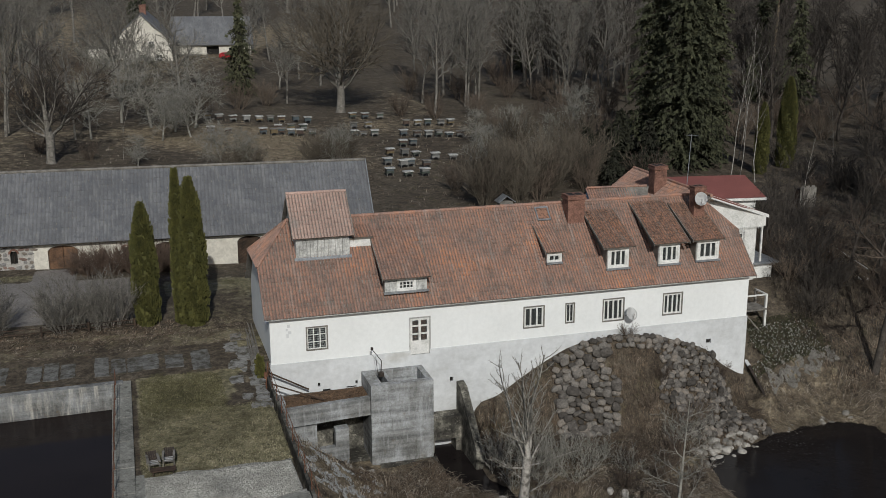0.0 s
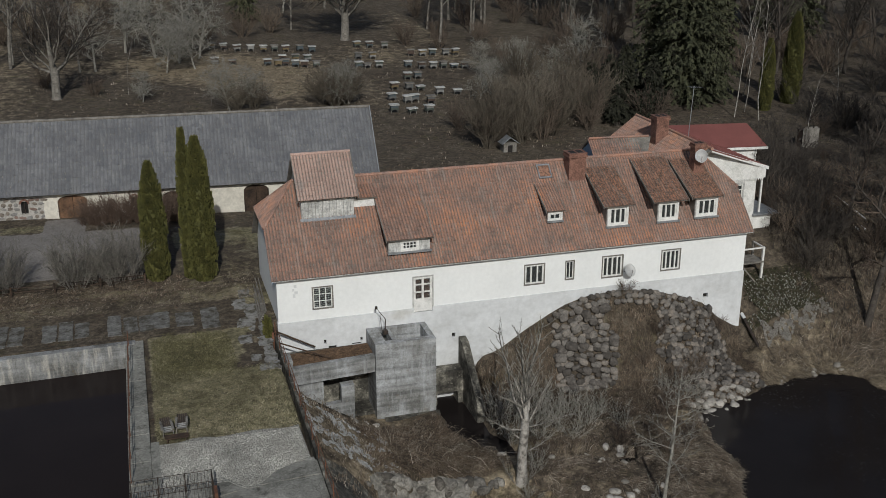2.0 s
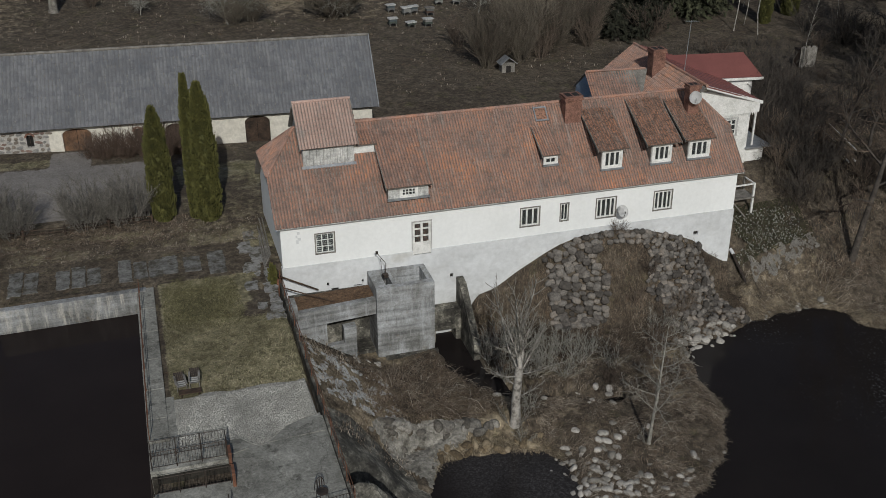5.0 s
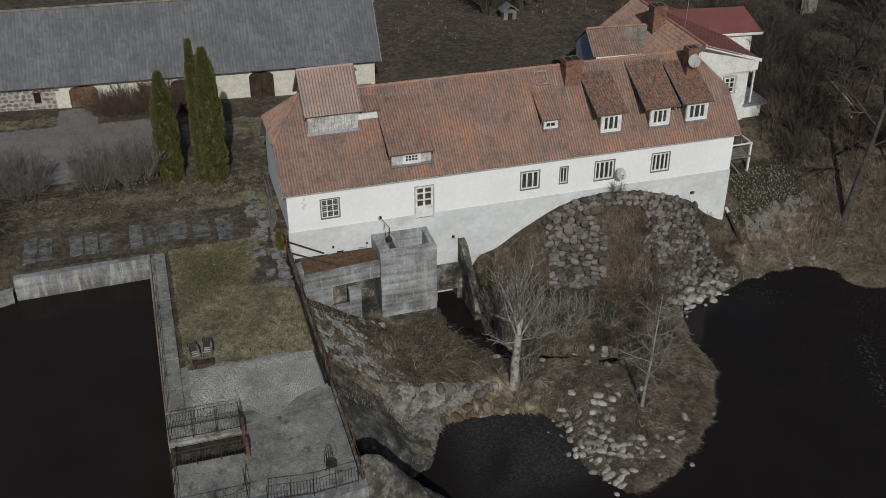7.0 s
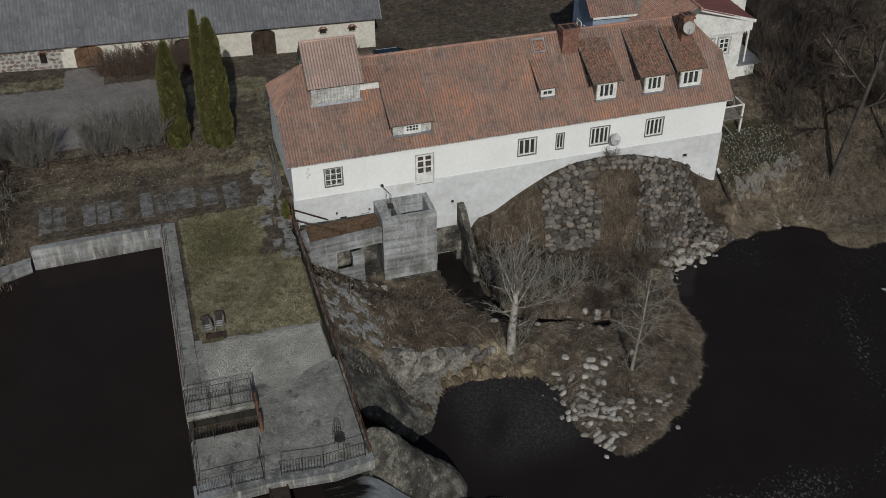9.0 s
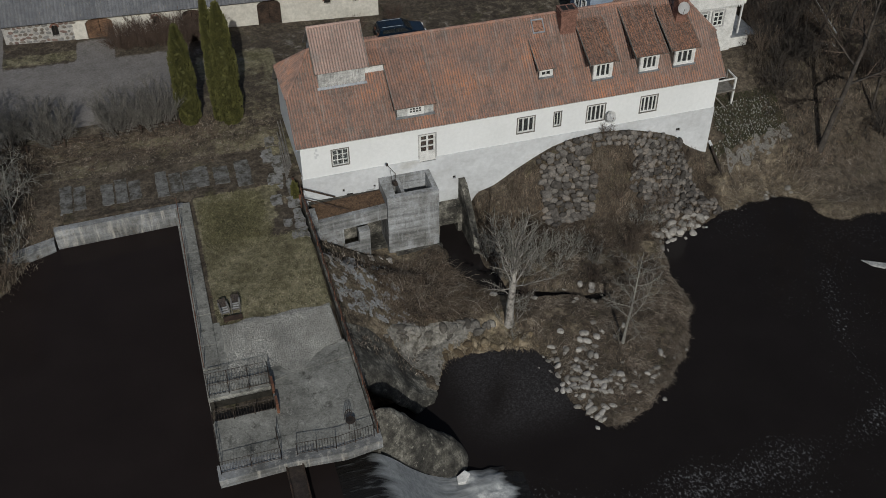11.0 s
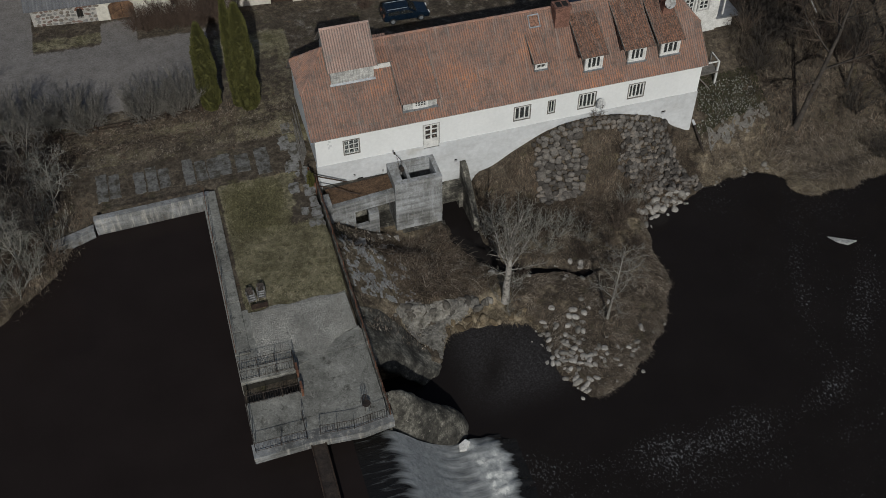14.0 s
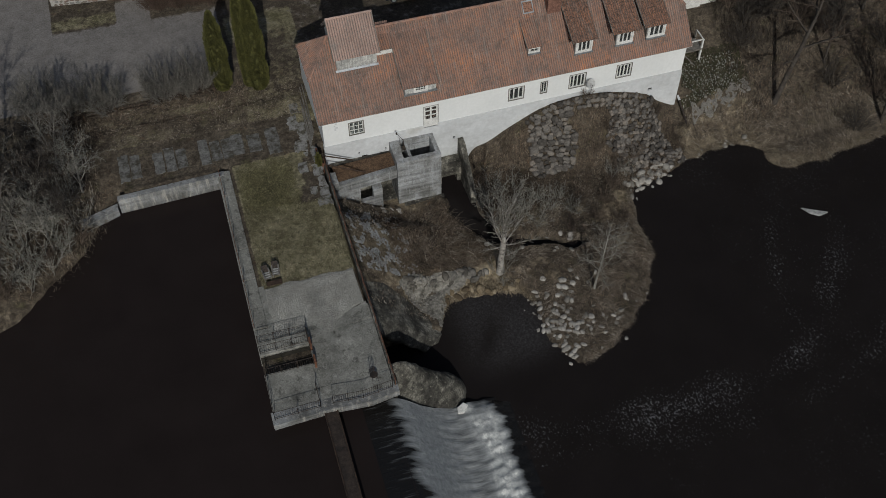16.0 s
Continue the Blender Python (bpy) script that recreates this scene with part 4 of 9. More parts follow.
for x in (XA + 0.02, XB - 0.06):
    bm = B()
    prism(bm, [(x, -0.5, 4.02), (x, -0.5, 4.18), (x, KY, KZ), (x, KY, KZ - 0.16)], (0.04, 0, 0))
    part("barge_board", bm, M["blue_paint"] if x < 5 else M["wood_grey"], mill)


def window(parent, x0, x1, z0, z1, y, lights, rows, material, depth=0.08, bar=0.07, casing=0.09, glass_back=0.09, sill=True, m=None, panel=0.0, frame_name="window", trim="wood_grey", back=0.14):
    """A casement in the plane y: casing, bars between the panes, a pane for each light."""
    w = thing(frame_name, "", "")
    w.parent = parent
    if m is not None:
        w.matrix_basis = m
    bm = B()
    for a, b, c, d in ((x0 - casing, x0, z0 - casing, z1 + casing), (x1, x1 + casing, z0 - casing, z1 + casing), (x0, x1, z1, z1 + casing), (x0, x1, z0 - casing, z0)):
        box(bm, a, b, y - 0.035, y + depth, c, d)
    part("casing", bm, M[trim] if material == "wood_white" else M[material], w)
    bm = B()
    n = len(lights) if isinstance(lights, (list, tuple)) else lights
    step = (x1 - x0) / n
    for i in range(n + 1):
        c = min(max(x0 + i * step, x0 + bar / 2), x1 - bar / 2)
        box(bm, c - bar / 2, c + bar / 2, y + 0.01, y + 0.07, z0, z1)
    for j in range(rows + 1):
        c = min(max(z0 + panel + j * (z1 - z0 - panel) / rows, z0 + bar / 2), z1 - bar / 2)
        hb = bar / 2 if j in (0, rows) else bar / 3
        box(bm, x0, x1, y + 0.015, y + 0.06, c - hb, c + hb)
    if panel:
        box(bm, x0, x1, y + 0.02, y + 0.055, z0, z0 + panel)
    part("sash", bm, M["wood_white"], w)
    for i in range(n):
        bm = B()
        box(bm, x0 + i * step + 0.01, x0 + (i + 1) * step - 0.01, y + glass_back, y + glass_back + 0.008, z0 + panel, z1)
        part("pane", bm, M["glass"], w).visible_shadow = False
    # a near-black panel close behind the panes stands in for room shade
    part("interior", box(B(), x0, x1, y + glass_back + back, y + glass_back + back + 0.02, z0 + panel, z1), M["dark"], w, "near-black panel standing in for an unlit room")
    return w


w1 = window(mill, *HOLES[0], 0.03, 3, 3, "wood_white", bar=0.06)
rv = random.Random(4)
for i in range(17):
    a, b = (2.4, 2.92) if i % 2 else (2.96, 3.5)
    z = 1.95 + (i // 2) * 0.15
    s = rv.uniform(-0.03, 0.03)
    part("blind_slat", prism(B(), [(a + rv.uniform(0, 0.1), 0.17, z), (b - rv.uniform(0, 0.16), 0.17, z + s), (b - 0.02, 0.17, z + s + 0.06), (a, 0.17, z + 0.06)], (0, 0.01, 0)), M["wood_white"], w1)
for h, n in ((HOLES[2], 3), (HOLES[4], 4), (HOLES[5], 4)):
    window(mill, *h, 0.03, n, 1, "wood_white", bar=0.11, casing=0.09)
window(mill, *HOLES[3], 0.03, 2, 1, "wood_grey", bar=0.06)
dd = window(mill, *HOLES[1], 0.03, 2, 3, "wood_white", bar=0.15, panel=0.85, frame_name="balcony_door", trim="wood_pale")
for a, b in ((9.2, 9.62), (9.76, 10.16)):
    for i in range(9):
        part("blind_slat", box(B(), a, b, 0.17, 0.18, 1.62 + i * 0.17, 1.74 + i * 0.17), M["wood_brown"] if i % 4 == 3 else M["rust"], dd)
bm = B()
for x in (9.2, 9.82):
    box(bm, x, x + 0.34, 0.16, 0.2, 1.6, 3.15)
part("curtain", bm, M["rust"], dd, "brown blind behind the glass")


# ---- dormers, hoist tower, chimneys ----
def dormer(name_label, x0, x1, wx0, wx1, fy, fz, ty, wall_y, sill_z, lights, rows, tiles, hole, wall_mat="wood_pale"):
    """A shed dormer: roof from its front edge (fy, fz) back to the main roof at ty, front wall at wall_y."""
    d = thing("dormer", "", "")
    d.parent = mill
    tagged(d, label=name_label)
    tz = roof_z(ty) + 0.12
    v = Vector((0, ty - fy, tz - fz))
    slab("dormer_deck", [(x0, fy, fz), (x1, fy, fz), (x1, ty, tz), (x0, ty, tz)], 0.1, M["wood_grey"], d)
    tiled("dormer_roof", (x0, fy, fz + 0.01), (1, 0, 0), v, x1 - x0, v.length, 0.205, 0.33, M[tiles], d)
    top = fz + (wall_y - fy) * (tz - fz) / (ty - fy) - 0.1
    bm = B()
    a, b, c, e = hole
    wall_with_holes(bm, wx0, wx1, wall_y, wall_y + 0.12, sill_z, top, [hole])
    part("front", bm, M[wall_mat], d)
    for x in (wx0, wx1 - 0.1):
        bm = B()
        prism(bm, [(x, wall_y + 0.12, top), (x, wall_y + 0.12, roof_z(wall_y + 0.12)), (x, ty - 0.3, roof_z(ty - 0.3) - 0.02)], (0.1, 0, 0))
        part("cheek", bm, M["wood_grey"], d)
    window(d, a, b, c, e, wall_y - 0.02, lights, rows, "wood_white", bar=0.12 if lights == 3 else 0.06, casing=0.16, trim="wood_white")
    # lead strip along the foot and one verge board
    bm = B()
    box(bm, wx0 - 0.08, wx1 + 0.08, wall_y - 0.16, wall_y - 0.001, sill_z - 0.1, sill_z + 0.03)
    part("flashing", bm, M["zinc"], d)
    for x in (x0 - 0.05, x1):
        bm = B()
        prism(bm, [(x, fy, fz - 0.14), (x, fy, fz + 0.03), (x, ty, tz + 0.03), (x, ty, tz - 0.1)], (0.05, 0, 0))
        part("verge", bm, M["wood_grey"], d)
    return d


dormer("wide shed dormer with peeling white boards", 7.2, 10.35, 7.4, 10.2, -0.28, 6.08, 3.9, 0.1, 5.12, 4, 2, "tile", (8.35, 9.3, 5.28, 5.78))
dormer("tiny shed dormer with a small window", 18.75, 20.1, 18.92, 19.95, 0.88, 6.68, 3.3, 1.1, 5.92, 2, 1, "tile", (19.05, 19.82, 6.02, 6.42))
dormer("tall shed dormer under mossy tiles", 22.7, 25.05, 23.1, 24.75, 0.2, 6.85, 4.0, 0.55, 5.3, 3, 1, "tile_mossy", (23.3, 24.55, 5.42, 6.6))
dormer("tall shed dormer under mossy tiles", 26.5, 29.2, 27.0, 28.65, 0.2, 6.85, 4.3, 0.55, 5.3, 3, 1, "tile_mossy", (27.22, 28.45, 5.45, 6.6))
dormer("tall shed dormer with three narrow panes", 29.5, 31.95, 29.95, 31.75, 0.2, 6.9, 4.1, 0.55, 5.35, 3, 1, "tile_mossy", (30.15, 31.55, 5.48, 6.65))

tower = thing("hoist_tower", "", "")
tower.parent = mill
tagged(tower, label="boarded hoist tower with pale tiles")
for i in range(15):
    a = 2.2 + i * (5.7 - 2.2) / 15
    part("board", box(B(), a, a + 0.215, 2.5 + (i % 3) * 0.008, 2.6, 6.95, 8.5), M["wood_pale"], tower)
bm = B()
box(bm, 2.2, 5.7, 2.602, 6.7, 6.4, 8.45)
prism(bm, [(2.2, 2.602, 8.452), (2.2, 6.7, 8.452), (2.2, RIDGE_Y, 10.7)], (3.5, 0, 0))
part("body", bm, M["wood_pale"], tower)
bm = B()
prism(bm, [(2.1, 2.36, 7.0), (5.8, 2.36, 7.0), (5.8, 2.49, 7.13), (2.1, 2.49, 7.13)], (0, 0, 0.05))
part("flashing", bm, M["zinc"], tower)
fyz, tyz = (2.18, 8.52), (RIDGE_Y, 10.95)
vv = Vector((0, tyz[0] - fyz[0], tyz[1] - fyz[1]))
slab("tower_deck", [(1.98, *fyz), (5.92, *fyz), (5.92, *tyz), (1.98, *tyz)], 0.1, M["wood_grey"], tower)
slab("tower_deck", [(1.98, 2 * RIDGE_Y - fyz[0], fyz[1]), (5.92, 2 * RIDGE_Y - fyz[0], fyz[1]), (5.92, *tyz), (1.98, *tyz)], 0.1, M["wood_grey"], tower)
tiled("tower_roof", (1.98, *fyz), (1, 0, 0), vv, 3.94, vv.length, 0.205, 0.33, M["tile_grey"], tower)
tiled("tower_roof", (5.92, 2 * RIDGE_Y - fyz[0], fyz[1]), (-1, 0, 0), (0, -vv.y, vv.z), 3.94, vv.length, 0.3, 0.5, M["tile_grey"], tower)
ridge_tiles((1.98, RIDGE_Y, 10.98), (5.92, RIDGE_Y, 10.98), 0.1, M["tile_grey"], tower)
for x in (1.93, 5.92):
    bm = B()
    prism(bm, [(x, fyz[0], fyz[1] - 0.12), (x, fyz[0], fyz[1] + 0.08), (x, tyz[0], tyz[1] + 0.08), (x, tyz[0], tyz[1] - 0.12)], (0.05, 0, 0))
    part("verge", bm, M["wood_grey"], tower)
# low link beside the tower
link = thing("tower_link", "", "")
link.parent = mill
tagged(link, label="low tiled link beside the hoist tower")
bm = B()
box(bm, 5.78, 7.2, 2.93, 4.6, 7.55, 8.16)
part("boarding", bm, M["wood_white"], link)
v2 = Vector((0, 2.5, 0.95))
slab("link_deck", [(5.93, 2.75, 8.2), (7.35, 2.75, 8.2), (7.35, 5.25, 9.15), (5.93, 5.25, 9.15)], 0.1, M["wood_grey"], link)
tiled("link_roof", (5.93, 2.75, 8.22), (1, 0, 0), v2, 1.42, v2.length, 0.205, 0.33, M["tile"], link)


def chimney(parent, x0, x1, y0, y1, z0, z1, label):
    c = thing("chimney", "", "")
    c.parent = parent
    tagged(c, label=label)
    bm = B()
    box(bm, x0, x1, y0, y1, z0, z1 - 0.3)
    part("shaft", bm, M["brick"], c)
    bm = B()
    box(bm, x0 - 0.09, x1 + 0.09, y0 - 0.09, y1 + 0.09, z1 - 0.32, z1 - 0.17)
    box(bm, x0 - 0.04, x1 + 0.04, y0 - 0.04, y1 + 0.04, z1 - 0.17, z1 - 0.05)
    box(bm, x0 - 0.08, x1 + 0.08, y0 - 0.08, y1 + 0.08, z1 - 0.05, z1)
    part("crown", bm, M["brick"], c)
    bm = B()
    m = (x0 + x1) / 2
    for a, b in ((x0 + 0.12, m - 0.06), (m + 0.06, x1 - 0.12)):
        box(bm, a, b, y0 + 0.12, y1 - 0.12, z1 - 0.3, z1 + 0.006)
    part("flue", bm, M["dark"], c)
    return c


chimney(mill, 21.35, 22.6, 3.35, 4.3, 7.4, 9.95, "broad sooty brick chimney")
ch2 = chimney(mill, 30.72, 31.55, 2.5, 3.2, 6.6, 10.2, "slender brick chimney with a lead apron")
bm = B()
box(bm, 30.6, 31.7, 2.3, 2.52, 7.85, 7.95)
part("apron", bm, M["zinc"], ch2)
sk = thing("roof_window", "", "")
sk.parent = mill
bm = B()
for s0, s1, a, b in ((3.62, 4.42, 19.2, 19.28), (3.62, 4.42, 20.1, 20.18), (3.62, 3.7, 19.28, 20.1), (4.34, 4.42, 19.28, 20.1)):
    prism(bm, [(a, s0, roof_z(s0) + 0.02), (b, s0, roof_z(s0) + 0.02), (b, s1, roof_z(s1) + 0.02), (a, s1, roof_z(s1) + 0.02)], (0, -0.1, 0.1))
part("frame", bm, M["zinc"], sk)
bm = B()
prism(bm, [(19.28, 3.7, roof_z(3.7) + 0.03), (20.1, 3.7, roof_z(3.7) + 0.03), (20.1, 4.34, roof_z(4.34) + 0.03), (19.28, 4.34, roof_z(4.34) + 0.03)], (0, -0.05, 0.05))
part("cover", bm, M["tile_mossy"], sk)


def dish(name, at, aim, r, label, arm_to):
    d = thing(name, label, "satellite dish", Matrix.Translation(at))
    q = Vector(aim).normalized().to_track_quat("Z", "Y").to_matrix().to_4x4()
    bm = B()
    rings = []
    for k in range(6):
        rr = r * k / 5
        rings.append([bm.verts.new(q @ Vector((rr * math.cos(a * math.pi / 12), rr * 1.08 * math.sin(a * math.pi / 12), 0.3 * rr * rr / r))) for a in range(24)] if k else [bm.verts.new(q @ Vector((0, 0, 0)))])
    for a in range(24):
        bm.faces.new((rings[0][0], rings[1][a], rings[1][(a + 1) % 24]))
        for k in range(1, 5):
            bm.faces.new((rings[k][a], rings[k + 1][a], rings[k + 1][(a + 1) % 24], rings[k][(a + 1) % 24]))
    bmesh.ops.solidify(bm, geom=list(bm.faces), thickness=0.015)
    part("reflector", bm, M["dish"], d, smooth=True)
    bm = B()
    tip = q @ Vector((0, -r * 0.25, r * 0.95))
    tube(bm, q @ Vector((0, -r * 0.95, 0.2 * r)), tip, 0.015)
    tube(bm, tip, q @ Vector((0, -r * 0.2, r * 0.75)), 0.035, 0.03)
    part("feed_arm", bm, M["iron"], d)
    bm = B()
    tube(bm, (0, 0, 0), Vector(arm_to) - Vector(at), 0.025)
    part("bracket", bm, M["iron"], d)
    return d


dish("satellite_dish", (31.05, 2.2, 9.35), (-0.35, -0.9, 0.35), 0.45, "pale satellite dish on the brick chimney", (31.1, 2.52, 9.1))
dish("satellite_dish", (24.55, -0.45, 2.25), (0.15, -0.8, 0.45), 0.43, "pale satellite dish on the white wall", (24.4, 0.02, 2.0))
# a flake of lost plaster, small vents
bm = B()
for x, z, w, h in ((1.02, 2.75, 0.16, 0.28), (1.12, 2.98, 0.22, 0.2), (1.0, 3.2, 0.12, 0.16), (1.1, 3.42, 0.18, 0.2)):
    box(bm, x, x + w, -0.004, 0.05, z, z + h)
part("bare_patch", bm, M["plinth"], mill, "grey patch of lost plaster")

# ---- walled tank, deck and wing walls below the facade ----
tank = thing("concrete_tank", "tall weathered concrete sluice tank open at the top", "tank", pose(0, 0, 0))
X0, X1, Y0, Y1, ZB, ZT = 5.72, 9.75, -2.85, -0.08, -6.3, 0.05
for a, b, c, d in ((X0, X0 + 0.75, Y0, Y1), (X1 - 0.38, X1, Y0, Y1), (X0 + 0.75, X1 - 0.38, Y0, Y0 + 0.5), (X0 + 0.75, X1 - 0.38, Y1 - 0.25, Y1)):
    part("wall", box(B(), a, b, c, d, ZB, ZT), M["concrete"], tank)
part("divider", box(B(), X0 + 1.25, X0 + 1.5, Y0 + 0.5, Y1 - 0.25, -2.2, ZT - 0.05), M["concrete"], tank)
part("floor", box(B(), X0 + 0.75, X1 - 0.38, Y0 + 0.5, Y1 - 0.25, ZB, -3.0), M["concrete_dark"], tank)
for z in (-0.95, -2.1, -3.3, -4.5):
    part("pour_joint", box(B(), X0 - 0.03, X1 + 0.03, Y0 - 0.03, Y0 - 0.001, z, z + 0.05), M["concrete"], tank)
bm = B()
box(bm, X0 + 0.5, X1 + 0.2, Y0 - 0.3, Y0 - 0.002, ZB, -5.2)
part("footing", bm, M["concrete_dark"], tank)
hoist = thing("sluice_hoist", "rusted hand hoist with a leaning rod on the tank", "hoist", pose(6.75, -1.25, ZT))
bm = B()
box(bm, -0.16, 0.16, -0.18, 0.14, 0.0, 0.25)
part("gear_box", bm, M["iron"], hoist)
bm = B()
tube(bm, (0, 0, 0.2), (0.05, 0.05, 1.0), 0.03)
tube(bm, (0.05, 0.05, 1.0), (-0.5, 0.25, 1.75), 0.025)
tube(bm, (-0.2, 0.05, 0.1), (-0.3, 0.12, 1.35), 0.018)
part("rod", bm, M["iron"], hoist)
bm = B()
box(bm, -0.58, -0.44, 0.18, 0.32, 1.7, 1.88)
part("lamp_head", bm, M["iron"], hoist)

deck = thing("sluice_deck", "concrete inlet deck littered with dead leaves", "deck", pose(0, 0, 0))
bm = B()
prism(bm, [(0.3, -2.75, -0.98), (5.7, -2.2, -0.98), (5.7, -0.45, -0.98), (0.3, -0.75, -0.98)], (0, 0, 0.16))
part("slab", bm, M["leaves"], deck, "deck covered with brown leaves")
bm = B()
prism(bm, [(0.0, -3.2, -1.9), (5.7, -2.65, -1.9), (5.7, -2.22, -1.9), (0.0, -2.77, -1.9)], (0, 0, 1.15))
prism(bm, [(-0.45, -3.35, -4.5), (0.35, -3.3, -4.5), (0.35, -2.0, -4.5), (-0.45, -2.0, -4.5)], (0, 0, 4.35))
prism(bm, [(0.0, -2.9, -4.8), (2.3, -2.7, -4.8), (2.3, -2.3, -4.8), (0.0, -2.5, -4.8)], (0, 0, 2.9))
part("beam", bm, M["concrete"], deck)
bm = B()
prism(bm, [(3.4, -3.0, -5.2), (4.25, -2.95, -5.2), (4.25, -2.3, -5.2), (3.4, -2.4, -5.2)], (0, 0, 2.75))
prism(bm, [(2.3, -3.1, -5.2), (3.4, -3.0, -5.2), (3.4, -2.6, -5.2), (2.3, -2.7, -5.2)], (0, 0, 1.6))
part("pier", bm, M["concrete"], deck)
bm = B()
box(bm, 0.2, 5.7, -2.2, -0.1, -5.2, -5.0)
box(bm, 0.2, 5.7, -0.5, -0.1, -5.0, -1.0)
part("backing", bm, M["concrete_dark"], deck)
handrail = thing("sagging_handrail", "broken dark timber rail beside the deck", "rail", pose(0, 0, 0))
bm = B()
tube(bm, (-0.9, -0.9, 1.3), (2.2, -0.65, -0.55), 0.06)
part("upper_bar", bm, M["wood_brown"], handrail)
bm = B()
tube(bm, (-0.7, -1.4, 0.6), (2.9, -2.2, -0.75), 0.05)
part("lower_bar", bm, M["wood_brown"], handrail)
bm = B()
box(bm, -0.95, -0.8, -1.0, -0.85, 0.4, 2.1)
part("post", bm, M["rust"], handrail)
bm = B()
box(bm, -0.72, -0.58, -2.3, -2.15, 0.3, 1.5)
part("post", bm, M["rust"], handrail)

wing = thing("wing_wall", "sloping concrete wing wall of the tailrace", "wall", pose(0, 0, 0))
bm = B()
prism(bm, [(12.15, -0.08, -6.3), (12.15, -0.08, -1.35), (12.15, -0.9, -1.5), (12.15, -4.3, -4.6), (12.15, -4.3, -6.3)], (0.5, 0, 0))
part("slab", bm, M["concrete_dark"], wing)
bm = B()
wall_with_holes(bm, 9.76, 12.15, -1.2, -0.1, -6.3, -3.35, [(10.3, 11.8, -6.3, -4.9)])
part("arch_block", bm, M["concrete_dark"], wing)

# ---- the dam: quay, walkway, deck and railings ----
quay = thing("quay_wall", "old pale concrete quay wall of the pond", "wall", pose(0, 0, 0), kind="structure")
bm = B()
prism(bm, [(-17.9, -1.15, -3.2), (-8.9, -0.85, -3.2), (-8.9, -0.35, -3.2), (-17.9, -0.6, -3.2)], (0, 0, 4.45))
part("wall", bm, M["concrete_brown"], quay)
bm = B()
prism(bm, [(-21.2, -2.5, -3.2), (-18.05, -1.35, -3.2), (-18.05, -0.6, -3.2), (-21.2, -1.6, -3.2)], (0, 0, 3.6))
part("low_wall", bm, M["concrete_brown"], quay)

walkway = thing("dam_walkway", "long concrete coping along the pond", "coping", pose(0, 0, 0), kind="structure")
ys = [-0.35, -3.1, -6.0, -9.2, -12.4, -15.2, -17.2]
slab_m = []
for a, b in zip(ys, ys[1:]):
    bm = B()
    box(bm, -9.5, -8.42, b + 0.015, a - 0.015, -3.4, LAWN_Z + 0.10)
    part("coping_slab", bm, M["concrete_flat"], walkway, bevel=0.02)
bm = B()
box(bm, -8.4, -8.0, -18.6, -13.3, 0.4, LAWN_Z + 0.05)
part("kerb", bm, M["concrete_flat"], walkway)

gravel = thing("gravel_bed", "pale gravel spread on the dam", "gravel", pose(0, 0, 0), kind="structure")
bm = B()
rg = random.Random(3)
top_e = [(-0.9 - 0.1 * i - 7.1 * i / 14, -13.5 - 0.12 * math.sin(i * 1.3) - 0.1 * rg.random()) for i in range(15)]
low_e = [(-8.1, -18.2), (-6.0, -18.0), (-5.0, -18.0), (-4.7, -18.4), (-4.2, -18.9), (-3.6, -18.9), (-2.9, -18.4), (-2.4, -17.8), (-1.6, -17.2), (-0.85, -17.0)]
prism(bm, [(x, y, LAWN_Z - 0.3) for x, y in top_e + low_e], (0, 0, 0.34))
part("gravel", bm, M["gravel"], gravel)

dam = thing("dam_deck", "cracked concrete deck of the dam with a gate slot", "deck", pose(0, 0, 0), kind="structure")
TOP = LAWN_Z + 0.02
bm = B()
# the deck goes round the slot of the sluice gate
for a, b, c, d in ((-9.5, -5.75, -19.55, -17.25), (-9.5, -5.75, -24.6, -21.3), (-5.75, -0.6, -24.6, -17.25)):
    box(bm, a, b, c, d, -5.5 if a > -6 else -3.4, TOP)
part("slab", bm, M["concrete_flat"], dam)
for pts, h in (([(-4.2, -24.9), (-0.7, -24.9), (-0.7, -18.9), (-3.2, -18.7), (-3.3, -21.0), (-3.1, -23.2), (-4.0, -23.6)], 0.03), ([(-8.0, -18.3), (-5.3, -18.3), (-4.7, -19.0), (-5.6, -19.3), (-8.0, -19.2)], 0.05), ([(-2.6, -17.7), (-0.7, -17.0), (-0.7, -18.6), (-3.6, -18.8)], 0.04)):
    bm = B()
    prism(bm, [(x, y, TOP - 0.1) for x, y in pts], (0, 0, 0.1 + h))
    part("screed", bm, M["concrete_flat"], dam)
bm = B()
prism(bm, [(-9.65, -25.65, 0.75), (-5.6, -25.5, 0.75), (-2.5, -25.75, 0.75), (-0.35, -25.45, 0.75), (-0.35, -24.55, 0.75), (-9.65, -24.55, 0.75)], (0, 0, 0.36))
prism(bm, [(-9.62, -25.61, 0.42), (-5.6, -25.47, 0.42), (-2.5, -25.71, 0.42), (-0.35, -25.42, 0.42), (-0.35, -24.56, 0.42), (-9.62, -24.56, 0.42)], (0, 0, 0.326))
part("nose", bm, M["concrete_brown"], dam, "pale crumbling front edge")
# set back under the nose and coloured near-black down to the waterline
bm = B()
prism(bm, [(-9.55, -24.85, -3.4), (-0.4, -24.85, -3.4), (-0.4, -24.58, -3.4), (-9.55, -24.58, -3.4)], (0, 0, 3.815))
part("wet_face", bm, M["black_concrete"], dam, "near-black recessed concrete above the waterline")
bm = B()
box(bm, -0.56, -0.4, -24.9, -1.9, -2.2, LAWN_Z + 0.1)
part("parapet", bm, M["concrete_dark"], dam)
bm = B()
